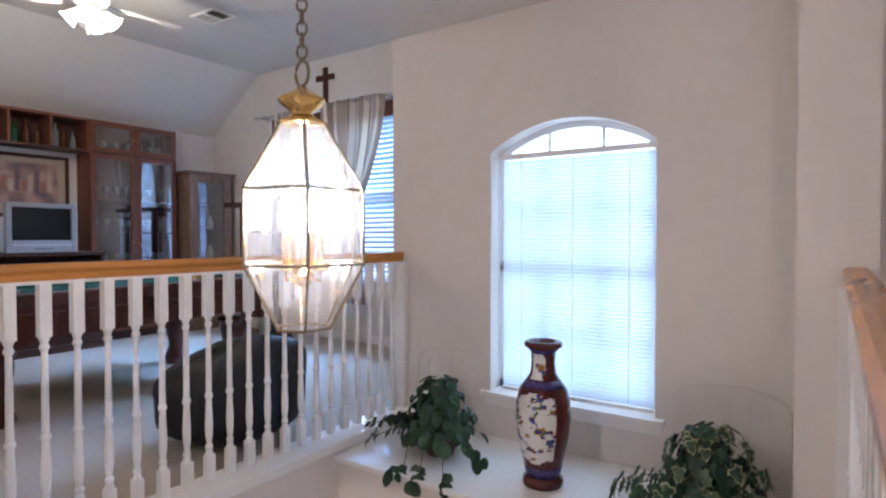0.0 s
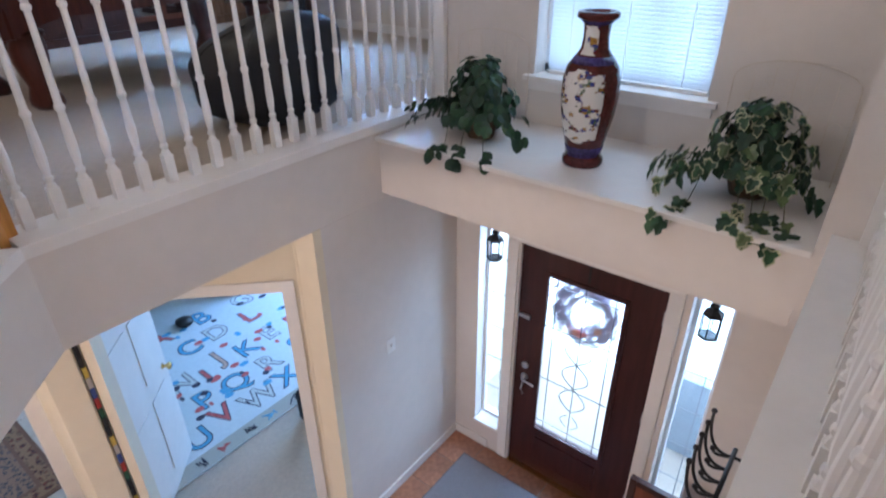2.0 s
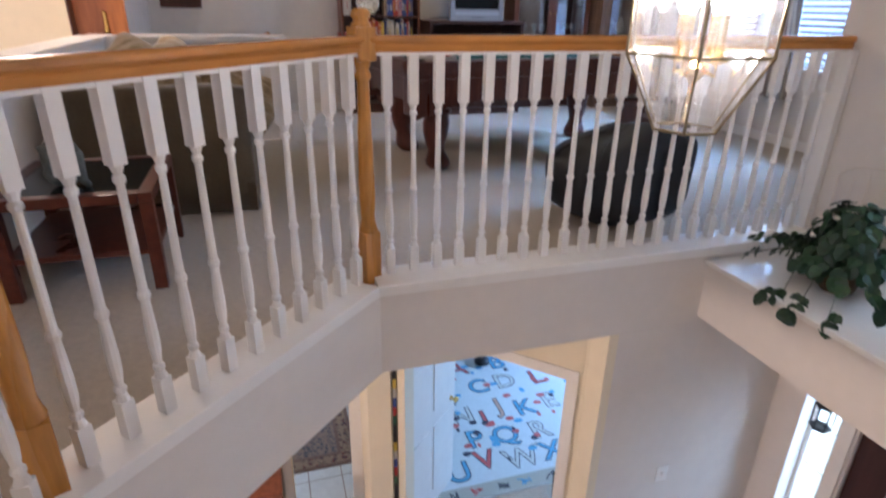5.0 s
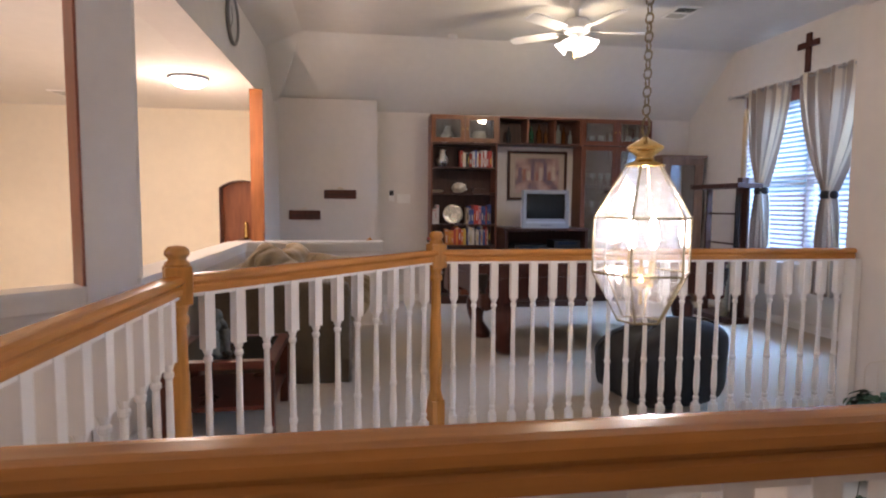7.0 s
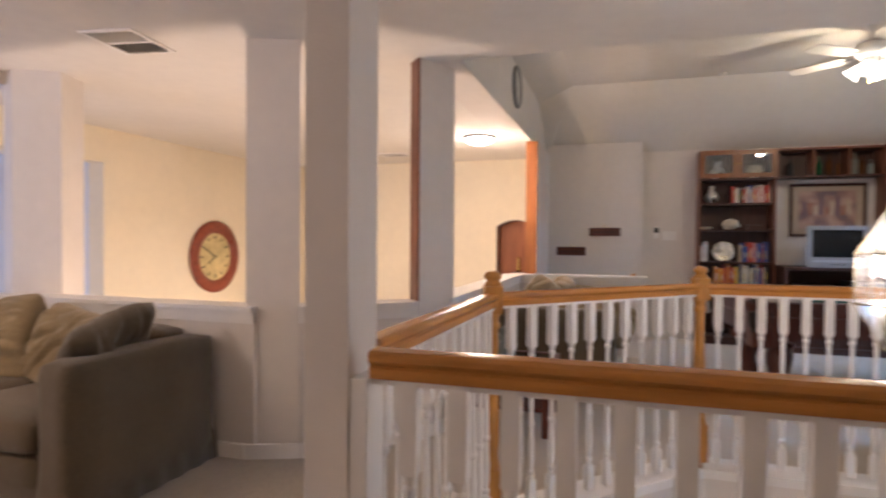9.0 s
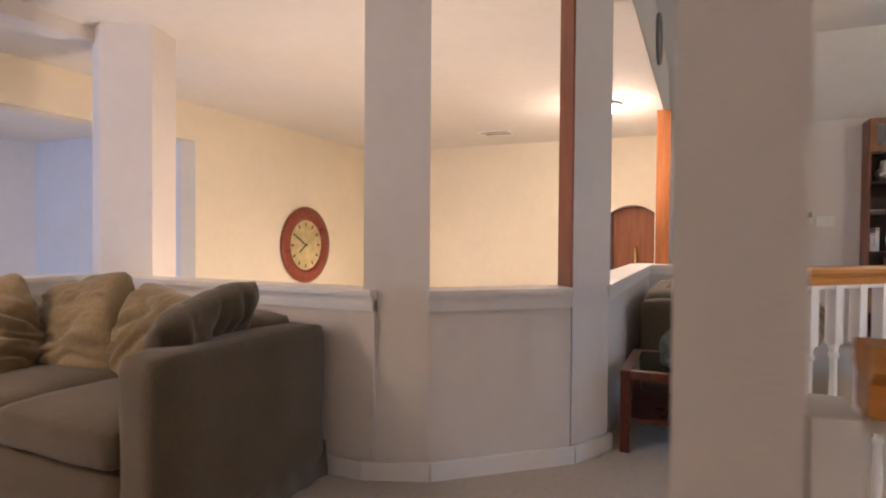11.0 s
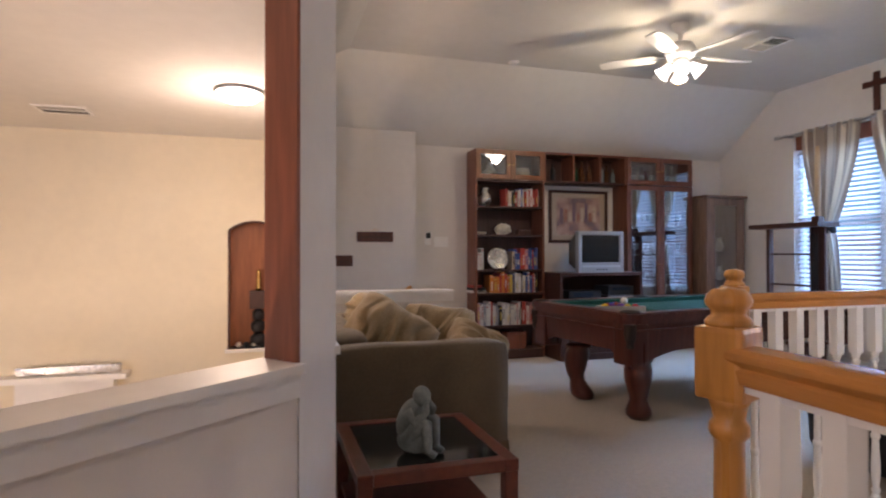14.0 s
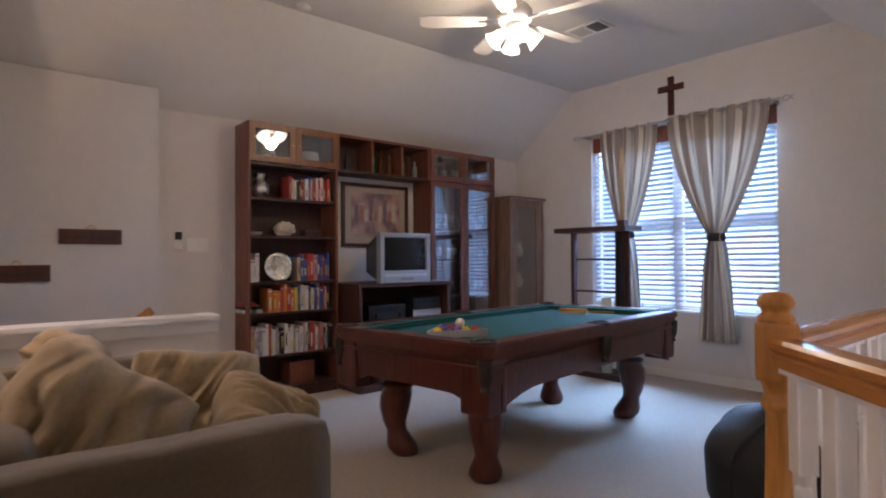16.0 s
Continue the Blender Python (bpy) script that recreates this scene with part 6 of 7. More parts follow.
def sofa(m, length, depth, arm_h, label):
    """x along the seat, y from the front to the back, from the middle of the floor edge."""
    root = thing("sofa", label, "sofa", m, "olive slipcovered sofas")
    L = length / 2
    part("arm", S(-L, -L + 0.20, 0.0, depth, 0.06, arm_h, r=0.055, seed=1), OLIVE, root, smooth=True)
    part("arm", S(L - 0.20, L, 0.0, depth, 0.06, arm_h, r=0.055, seed=2), OLIVE, root, smooth=True)
    part("back", S(-L + 0.19, L - 0.19, depth - 0.24, depth, 0.2, arm_h + 0.04, r=0.07, seed=3), OLIVE, root, smooth=True)
    part("base", S(-L + 0.19, L - 0.19, 0.03, depth - 0.1, 0.06, 0.30, r=0.03, seed=4), OLIVE, root, smooth=True)
    for k in (-1, 1):
        part("seat_cushion", S(min(0, k * (L - 0.2)) + 0.004, max(0, k * (L - 0.2)) - 0.004, 0.0, depth - 0.22, 0.30, 0.47, r=0.05, puff=0.03, seed=5 + k), OLIVE, root, smooth=True)
    for a, b in (((-L + 0.01, 0.012), (L - 0.01, 0.012)), ((L - 0.012, 0.012), (L - 0.012, depth - 0.01)), ((-L + 0.012, depth - 0.01), (-L + 0.012, 0.012))):
        p, q = Vector(a), Vector(b)
        n = 30
        d = (q - p).normalized()
        nn = Vector((d.y, -d.x))
        bm = bmesh.new()
        lo = [bm.verts.new((*(p + (q - p) * i / n + nn * (0.012 + 0.008 * math.sin(i * 1.3))), 0.006)) for i in range(n + 1)]
        hi = [bm.verts.new((*(p + (q - p) * i / n), 0.17)) for i in range(n + 1)]
        lo2 = [bm.verts.new(v.co - Vector((*(nn * 0.008), 0))) for v in lo]
        hi2 = [bm.verts.new(v.co - Vector((*(nn * 0.008), 0))) for v in hi]
        for i in range(n):
            bm.faces.new((lo[i], lo[i + 1], hi[i + 1], hi[i]))
            bm.faces.new((lo2[i + 1], lo2[i], hi2[i], hi2[i + 1]))
            bm.faces.new((lo2[i], lo2[i + 1], lo[i + 1], lo[i]))
        part("skirt", bm, OLIVE, root, "pleated olive slipcover skirt", smooth=True)
    for sx in (-1, 1):
        for sy in (0.1, depth - 0.1):
            bm = bmesh.new()
            lathe(bm, [(0.025, 0), (0.03, 0.07)], 10, Matrix.Translation((sx * (L - 0.1), sy, 0)))
            part("foot", bm, BOOKDARK, root)
    return root


# beside the long half wall, facing the pool table
sofa(pose(-4.02, 0.12, 0, 0, 0, 0) @ Matrix.Rotation(math.pi, 4, 'Z'), 1.80, 0.98, 0.72, "olive slipcovered sofa with tumbled cushions beside the half wall")
cushion(pose(-3.62, -0.50, 0.64, -26, 30, 66), 0.285, 0.13, 1.3, "large khaki scatter cushion propped on a corner")
cushion(pose(-3.92, -0.06, 0.60, -30, 4, 74), 0.265, 0.13, 4.1, "khaki scatter cushion leaning on the sofa back")
cushion(pose(-3.60, 0.10, 0.585, -52, 30, 84), 0.21, 0.10, 7.7, "creased khaki cushion lying on the sofa")
cushion(pose(-4.32, -0.46, 0.65, -24, 4, -8), 0.26, 0.09, 9.2, "creased khaki cushion tumbled on the sofa")
cushion(pose(-4.62, -0.45, 0.66, -20, 3, 15), 0.25, 0.10, 2.2, "khaki scatter cushion at the far sofa arm")

# ---------- side table and statue ----------
# dark reddish wood, its colour lowered further for the shade it stands in
TABLEW = mat("shaded_red_table_wood", (0.10, 0.026, 0.016), 0.3, grain=0.25, wear=0.2, scale=30, bump=0.04)
root = thing("side_table", "reddish wooden side table with glass top and lower shelf", "side table")
SX0, SX1, SY0, SY1, SZ = -2.83, -2.17, -0.87, -0.27, 0.435
for x0, x1, y0, y1 in ((SX0, SX1, SY0, SY0 + 0.055), (SX0, SX1, SY1 - 0.055, SY1), (SX0, SX0 + 0.055, SY0 + 0.056, SY1 - 0.056), (SX1 - 0.055, SX1, SY0 + 0.056, SY1 - 0.056)):
    part("top_rail", B(x0, x1, y0, y1, SZ - 0.045, SZ, bevel=0.006), TABLEW, root)
part("glass_top", B(SX0 + 0.05, SX1 - 0.05, SY0 + 0.05, SY1 - 0.05, SZ - 0.012, SZ - 0.004), mat("smoked_glass", (0.012, 0.014, 0.014), 0.06, grain=0.03, scale=20), root, "dark smoked glass")
for x in (SX0 + 0.028, SX1 - 0.028):
    for y in (SY0 + 0.028, SY1 - 0.028):
        bm = bmesh.new()
        vs = box(bm, x - 0.026, x + 0.026, y - 0.026, y + 0.026, 0, SZ - 0.046, bevel=0.006)
        part("leg", bm, TABLEW, root)
part("shelf", B(SX0 + 0.02, SX1 - 0.02, SY0 + 0.02, SY1 - 0.02, 0.16, 0.185, bevel=0.004), TABLEW, root)
STONE = mat("grey_green_stone", (0.15, 0.175, 0.17), 0.7, grain=0.2, wear=0.25, scale=40, bump=0.4, bump_scale=90)
bm = bmesh.new()


def blob(bm, c, r, m=None, seed=0.0):
    t = bmesh.ops.create_icosphere(bm, subdivisions=3, radius=1)
    for v in t["verts"]:
        p = v.co.copy()
        v.co = Vector((p.x * r[0], p.y * r[1], p.z * r[2]))
        if m is not None:
            v.co = m @ v.co
        v.co += Vector(c)


# seated bowed figure, plain rounded masses
blob(bm, (0, 0, 0.055), (0.085, 0.07, 0.055))
blob(bm, (-0.025, 0, 0.15), (0.055, 0.065, 0.10), Matrix.Rotation(radians(22), 4, 'Y'))
blob(bm, (0.035, 0, 0.255), (0.042, 0.038, 0.046))
for s in (-1, 1):
    tube(bm, [(-0.02, s * 0.045, 0.06), (0.06, s * 0.045, 0.16), (0.075, s * 0.04, 0.15), (0.085, s * 0.038, 0.03), (0.12, s * 0.038, 0.012)], [0.035, 0.032, 0.028, 0.02, 0.016], 12)
    tube(bm, [(-0.01, s * 0.06, 0.20), (0.04, s * 0.065, 0.14), (0.075, s * 0.03, 0.20), (0.06, s * 0.012, 0.235)], [0.024, 0.02, 0.017, 0.014], 12)
ob = tagged(part("statue", bm, STONE, smooth=True), "small grey stone statue of a bowed seated figure", "statue")
ob.matrix_world = pose(-2.36, -0.62, SZ - 0.004, 0, 0, 48) @ Matrix.Scale(0.86, 4)
# ---------- bean bag ----------
bm = bmesh.new()
bmesh.ops.create_uvsphere(bm, u_segments=48, v_segments=28, radius=1)
for v in bm.verts:
    p = v.co
    a = math.atan2(p.y, p.x)
    h = 0.30 if p.z > 0 else 0.26
    k = 1 + 0.05 * noise.noise(p * 1.7) + 0.025 * noise.noise(p * 4)
    v.co = Vector((p.x * 0.37 * k, p.y * 0.37 * k, 0.265 + (abs(p.z) ** 0.48 * (1 if p.z > 0 else -1)) * 0.265 * (k if p.z > 0 else 1)))
    v.co.z = max(0.0, v.co.z) + (0.03 * math.sin(a * 2 + 1) if p.z > 0.2 else 0)


def slump(bm):
    """Lean the top of the bag up on one side and square it a little."""
    for v in bm.verts:
        side = (v.co.x * 0.56 + v.co.y * 0.83) / 0.37
        v.co.z *= 1 + 0.17 * side
        r = math.hypot(v.co.x, v.co.y)
        a = math.atan2(v.co.y, v.co.x)
        k = 1 + 0.09 * math.cos(4 * (a - 0.95)) * min(1.0, r / 0.3)
        v.co.x *= k
        v.co.y *= k


slump(bm)
root = thing("bean_bag", "slumped black vinyl bean bag on the carpet", "bean bag", pose(-2.49, 2.11, 0))
part("bag", bm, VINYL, root, smooth=True)
for k in range(6):
    a = radians(60 * k + 10)
    bm = bmesh.new()
    tube(bm, [(0.374 * math.cos(a) * math.sin(t), 0.374 * math.sin(a) * math.sin(t), 0.265 + 0.272 * abs(math.cos(t)) ** 0.48 * (1 if math.cos(t) > 0 else -1)) for t in [0.25 + 0.18 * i for i in range(10)]], 0.006, 6)
    slump(bm)
    part("piping", bm, VINYL, root)

# ---------- loft and great room ----------
sofa(pose(-0.33, -2.98, 0, 0, 0, 90), 1.80, 0.95, 0.73, "olive slipcovered sofa with scatter cushions in the loft corner")
cushion(pose(-0.60, -3.50, 0.66, 16, 14, 10), 0.25, 0.10, 12.4, "khaki scatter cushion leaning in the sofa corner")
cushion(pose(-0.93, -3.32, 0.66, -18, -12, 96), 0.27, 0.10, 15.0, "khaki scatter cushion stood on its corner")
cushion(pose(-1.00, -2.86, 0.63, -20, 12, 86), 0.25, 0.10, 18.3, "dark olive scatter cushion against the sofa back")
cushion(pose(-0.74, -2.345, 0.655, -28, 14, 3), 0.285, 0.07, 21.7, "dark olive scatter cushion leaning over the sofa arm", OLIVE)
cushion(pose(-0.86, -2.52, 0.60, -22, -8, 30), 0.24, 0.08, 24.1, "dark olive scatter cushion standing by the sofa arm", OLIVE)


def rug_material(name, base, tones, scale):
    m = bpy.data.materials.new(name)
    m.use_nodes = True
    nt = m.node_tree
    b = nt.nodes["Principled BSDF"]
    b.inputs["Roughness"].default_value = 0.95
    b.inputs["Sheen Weight"].default_value = 0.2
    co = nt.nodes.new("ShaderNodeTexCoord")
    vo = nt.nodes.new("ShaderNodeTexVoronoi")
    vo.inputs["Scale"].default_value = scale
    nt.links.new(co.outputs["Object"], vo.inputs["Vector"])
    nz = nt.nodes.new("ShaderNodeTexNoise")
    nz.inputs["Scale"].default_value = scale * 2.2
    nz.inputs["Detail"].default_value = 5
    nt.links.new(co.outputs["Object"], nz.inputs[0])
    ad = nt.nodes.new("ShaderNodeMath")
    nt.links.new(vo.outputs["Distance"], ad.inputs[0])
    nt.links.new(nz.outputs["Fac"], ad.inputs[1])
    cr = nt.nodes.new("ShaderNodeValToRGB")
    cr.color_ramp.interpolation = 'CONSTANT'
    e = cr.color_ramp.elements
    e[0].color = (*base, 1)
    e[1].position, e[1].color = 0.93, (*tones[0], 1)
    for p, c in ((0.72, tones[1]), (0.80, tones[2]), (0.86, base)):
        q = e.new(p)
        q.color = (*c, 1)
    nt.links.new(ad.outputs[0], cr.inputs[0])
    nt.links.new(cr.outputs[0], b.inputs["Base Color"])
    n2 = nt.nodes.new("ShaderNodeTexNoise")
    n2.inputs["Scale"].default_value = 500
    bp = nt.nodes.new("ShaderNodeBump")
    bp.inputs["Strength"].default_value = 0.5
    nt.links.new(n2.outputs["Fac"], bp.inputs["Height"])
    nt.links.new(bp.outputs[0], b.inputs["Normal"])
    return m


NAVY = rug_material("dark_floral_rug", (0.012, 0.012, 0.022), ((0.09, 0.02, 0.018), (0.10, 0.07, 0.05), (0.022, 0.022, 0.035)), 9)
ORIENT = rug_material("oriental_rug_field", (0.14, 0.02, 0.022), ((0.30, 0.22, 0.15), (0.03, 0.03, 0.06), (0.22, 0.13, 0.10)), 16)
ORIENTB = rug_material("oriental_rug_border", (0.035, 0.03, 0.05), ((0.28, 0.20, 0.14), (0.20, 0.03, 0.03), (0.24, 0.17, 0.12)), 20)
SLATE = rug_material("slate_rug_field", (0.05, 0.055, 0.085), ((0.26, 0.19, 0.16), (0.17, 0.15, 0.16), (0.10, 0.10, 0.14)), 24)
REDB = mat("red_rug_edge", (0.20, 0.03, 0.028), 0.95, grain=0.2, scale=200, bump=0.5, bump_scale=400)
FRINGE = mat("cream_fringe", (0.55, 0.48, 0.38), 0.9, grain=0.2, scale=200)


def rug(x0, x1, y0, y1, z, label, field, border, fringe=None, edge=None):
    root = thing("area_rug", label, "rug", pose((x0 + x1) / 2, (y0 + y1) / 2, z), "rugs")
    a, b = (x1 - x0) / 2, (y1 - y0) / 2
    part("edge", B(-a, a, -b, b, 0.0, 0.008), edge or REDB, root)
    part("border", B(-a + 0.035, a - 0.035, -b + 0.035, b - 0.035, 0.0081, 0.0095), border, root)
    part("inner_band", B(-a + 0.14, a - 0.14, -b + 0.14, b - 0.14, 0.0096, 0.0105), edge or REDB, root)
    part("field", B(-a + 0.17, a - 0.17, -b + 0.17, b - 0.17, 0.0106, 0.0115), field, root)
    if fringe:
        rf = random.Random(2)
        bm = bmesh.new()
        n = int(2 * a / 0.016)
        for i in range(n):
            x = -a + 2 * a * (i + 0.5) / n
            tube(bm, [(x, b - 0.002, 0.005), (x + rf.uniform(-0.01, 0.01), b + 0.03, 0.004), (x + rf.uniform(-0.02, 0.02), b + 0.06, 0.003)], 0.003, 4)
        part("fringe", bm, FRINGE, root, "cream knotted fringe")


rug(-0.42, 1.35, -3.85, -2.2, 0.0, "dark navy floral rug on the loft carpet", NAVY, NAVY, None, NAVY)
# wall clock with a wide wooden rim
root = thing("large_wall_clock", "large round wall clock with wide red-brown rim", "clock", pose(-4.93, YS + 0.002, 1.02) @ Matrix.Scale(0.94, 4))
bm = bmesh.new()
lathe(bm, [(0.50, 0), (0.51, 0.03), (0.48, 0.055), (0.38, 0.06), (0.34, 0.04), (0.335, 0.012)], 48, pose(0, 0, 0, -90, 0, 0))
part("rim", bm, mat("clock_rim_wood", (0.22, 0.05, 0.025), 0.3, grain=0.25, wear=0.2, scale=20), root, smooth=True)
bm = bmesh.new()
lathe(bm, [(0.34, 0.005), (0.34, 0.015)], 48, pose(0, 0, 0, -90, 0, 0))
part("face", bm, mat("aged_clock_face", (0.58, 0.48, 0.24), 0.5, grain=0.15, wear=0.3, scale=12), root, "aged cream and yellow dial")
for k in range(12):
    part("hour_mark", B(-0.012, 0.012, 0.0155, 0.017, 0.25, 0.30, m=pose(0, 0, 0, 0, 30 * k, 0)), BLACK, root)
for a, l in ((125, 0.17), (60, 0.24)):
    part("clock_pointer", B(-0.01, 0.01, 0.0175, 0.02, -0.03, l, m=pose(0, 0, 0, 0, a, 0)), BLACK, root)
# dome light
root = thing("dome_light", "lit flush glass dome lamp on the ceiling", "ceiling lamp", pose(-4.73, -1.364, CZ))
bm = bmesh.new()
lathe(bm, [(0.10, 0), (0.175, -0.004), (0.18, -0.02), (0.165, -0.028)], 32)
part("rim", bm, STEEL, root, smooth=True)
bm = bmesh.new()
lathe(bm, [(0.165, -0.024), (0.155, -0.05), (0.12, -0.078), (0.06, -0.095), (0.008, -0.10)], 32)
part("shade", bm, glow("lit_opal_glass", (1.0, 0.90, 0.76), 16), root, "glowing opal glass dome", smooth=True).visible_shadow = False
# second dome, never in view, added over the loft to carry its lamp
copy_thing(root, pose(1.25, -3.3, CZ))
# downrods of two great-room fans; unseen shades are added in place of the fans
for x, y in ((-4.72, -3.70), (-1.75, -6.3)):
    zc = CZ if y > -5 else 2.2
    root = thing("hanging_rod_lamp", "long thin ceiling rod with an unseen white shade added below", "pendant lamp", pose(x, y, 0), "rod pendants")
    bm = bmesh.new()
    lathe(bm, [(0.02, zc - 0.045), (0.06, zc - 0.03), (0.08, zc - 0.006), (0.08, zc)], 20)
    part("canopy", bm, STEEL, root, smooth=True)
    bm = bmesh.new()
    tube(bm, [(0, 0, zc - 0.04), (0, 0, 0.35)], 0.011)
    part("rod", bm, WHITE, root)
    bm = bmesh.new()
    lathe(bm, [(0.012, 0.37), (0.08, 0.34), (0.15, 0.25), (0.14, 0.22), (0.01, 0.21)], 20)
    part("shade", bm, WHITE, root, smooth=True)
vent(-5.75, -2.80, CZ, 0, 0.14, 0.2, "slatted air vent near the great-room wall")
# arched niche with ornaments
root = thing("wall_niche", "arched niche lined with stained wood in the cream wall", "niche", kind="structure")
NW = mat("niche_wood", (0.26, 0.085, 0.03), 0.45, grain=0.2, wear=0.12, scale=20, stretch=(1, 1, 0.15))
part("back", B(XG - 0.2, XG - 0.17, NY0, NY1, NZ0, NZ1), NW, root)
bm = bmesh.new()
n = len(npts)
for (y0, z0), (y1, z1) in zip(npts, npts[1:]):
    v = [bm.verts.new(p) for p in ((XG, y0, z0), (XG, y1, z1), (XG - 0.16, y1, z1), (XG - 0.16, y0, z0), (XG, y0, z0 - 0.012), (XG, y1, z1 - 0.012), (XG - 0.16, y1, z1 - 0.012), (XG - 0.16, y0, z0 - 0.012))]
    for ids in ((4, 5, 6, 7), (0, 1, 5, 4)):
        bm.faces.new([v[i] for i in ids])
part("arch_lining", bm, CHERRY, root)
for y0, y1 in ((NY0, NY0 + 0.012), (NY1 - 0.012, NY1)):
    part("side_lining", B(XG - 0.17, XG, y0, y1, NZ0, NZ1 - 0.10), CHERRY, root)
part("sill", B(XG - 0.17, XG + 0.03, NY0 - 0.03, NY1 + 0.03, NZ0 - 0.04, NZ0, bevel=0.005), WHITE, root)
root = thing("niche_ornament", "dark stacked ornament with a gilded top in the niche", "ornament", pose(XG - 0.08, -1.25, NZ0))
for k, (r, z) in enumerate(((0.085, 0.08), (0.075, 0.22), (0.06, 0.34))):
    bm = bmesh.new()
    lathe(bm, [(r * 0.5, z - 0.07), (r, z - 0.03), (r, z + 0.03), (r * 0.5, z + 0.065)], 18)
    part("body_ring", bm, BLACK, root, smooth=True)
part("block", B(-0.06, 0.06, -0.09, 0.09, 0.41, 0.60, bevel=0.01), BOOKDARK, root)
bm = bmesh.new()
lathe(bm, [(0.025, 0.60), (0.03, 0.65), (0.018, 0.67), (0.028, 0.72), (0.015, 0.75), (0.026, 0.79), (0.008, 0.83)], 14)
part("gilded_top", bm, BRASS, root, smooth=True)
for k in range(5):
    bm = bmesh.new()
    lathe(bm, [(0.02, 0), (0.035, 0.03), (0.02, 0.06)], 12, Matrix.Translation((0.04, -0.2 + 0.08 * k, 0.0)))
    part("bead", bm, BLACK if k % 2 else SILVER, root, smooth=True)
# mantel shelf low on the far wall
root = thing("mantel_shelf", "white mantel shelf with a dark ornament row far below", "mantel")
part("shelf", B(XG, XG + 0.22, -3.55, -2.46, 0.0, 0.055, bevel=0.006), WHITE, root)
part("breast", B(XG, XG + 0.15, -3.4, -2.58, F1, -0.001), WHITE, root)
part("carved_frieze", B(XG + 0.07, XG + 0.16, -3.4, -2.52, 0.056, 0.14, bevel=0.02), SILVER, root)
# oak handrail of the stairs behind the half wall
root = thing("stair_handrail", "oak stair handrail on the plaque wall", "handrail")
bm = bmesh.new()
extrude_profile(bm, RAIL_PROFILE, (-6.27, 0.32, 0.86), (-6.27, -1.0, -0.1))
part("rail", bm, OAK, root)
for y, z in ((0.15, 0.71), (-0.6, 0.17)):
    part("bracket", B(-6.35, -6.26, y - 0.012, y + 0.012, z - 0.05, z - 0.03), BRASS, root)

# ---------- lower floor: entrance ----------
DOORW = mat("mahogany_door", (0.045, 0.012, 0.011), 0.3, grain=0.3, wear=0.2, scale=30, stretch=(1, 1, 0.1), bump=0.05)
root = thing("door_1", "closed dark mahogany front door with leaded glass", "door", kind="structure")
DB = F1 + 0.015
GX0, GX1, GZ0, GZ1 = -1.175, -0.63, -2.42, -1.035
yd0, yd1 = YF + 0.03, YF + 0.075
bm = bmesh.new()
box(bm, DX0, GX0, yd0, yd1, DB, DZ1)
box(bm, GX1, DX1, yd0, yd1, DB, DZ1)
box(bm, GX0, GX1, yd0, yd1, GZ1, DZ1)
box(bm, GX0, GX1, yd0, yd1, DB, GZ0)
leafd = part("door_leaf", bm, DOORW, root)
bm = bmesh.new()
for x0, x1, z0, z1 in ((GX0 - 0.02, GX0 + 0.012, GZ0 - 0.02, GZ1 + 0.02), (GX1 - 0.012, GX1 + 0.02, GZ0 - 0.02, GZ1 + 0.02), (GX0 + 0.012, GX1 - 0.012, GZ1 - 0.012, GZ1 + 0.02), (GX0 + 0.012, GX1 - 0.012, GZ0 - 0.02, GZ0 + 0.012)):
    box(bm, x0, x1, yd0 - 0.012, yd0 - 0.001, z0, z1, bevel=0.003)
part("glazing_bead", bm, DOORW, root)
part("bottom_panel", B(GX0 + 0.02, GX1 - 0.02, yd0 - 0.010, yd0 - 0.001, DB + 0.12, GZ0 - 0.09, bevel=0.008), DOORW, root)
FROST = frosted("frosted_door_glass", 0.32, 0.8)
part("pane", B(GX0, GX1, yd0 + 0.018, yd0 + 0.024, GZ0, GZ1), FROST, root).visible_shadow = False
CAME = mat("lead_came", (0.25, 0.26, 0.28), 0.4, metal=0.8, grain=0.1, scale=60)
bm = bmesh.new()
cx = (GX0 + GX1) / 2
for x in (GX0 + 0.07, cx, GX1 - 0.07):
    tube(bm, [(x, yd0 + 0.016, GZ0), (x, yd0 + 0.016, GZ1)], 0.0042, 5)
for z in (GZ0 + 0.08, GZ0 + 0.5, GZ1 - 0.42, GZ1 - 0.08):
    tube(bm, [(GX0, yd0 + 0.016, z), (GX1, yd0 + 0.016, z)], 0.0042, 5)
for s in (-1, 1):
    tube(bm, [(cx + s * 0.10 * math.sin(k / 16 * math.pi * 2.5), yd0 + 0.015, GZ0 + 0.3 + 0.55 * k / 16) for k in range(17)], 0.004, 5)
    tube(bm, [(cx + s * (0.02 + 0.05 * math.sin(k / 8 * math.pi)), yd0 + 0.015, GZ0 + 0.14 + 0.12 * k / 8) for k in range(9)], 0.003, 5)
part("leaded_lines", bm, CAME, root)
bm = bmesh.new()
lathe(bm, [(0.03, 0), (0.03, 0.012), (0.02, 0.018)], 18, pose(-1.285, yd0, -1.86, 90, 0, 0))
part("deadbolt", bm, STEEL, root, smooth=True)
bm = bmesh.new()
lathe(bm, [(0.03, 0), (0.028, 0.01), (0.012, 0.02), (0.012, 0.04)], 18, pose(-1.285, yd0, -1.97, 90, 0, 0))
tube(bm, [(-1.285, yd0 - 0.04, -1.97), (-1.25, yd0 - 0.055, -1.965), (-1.18, yd0 - 0.055, -1.975)], 0.009, 8)
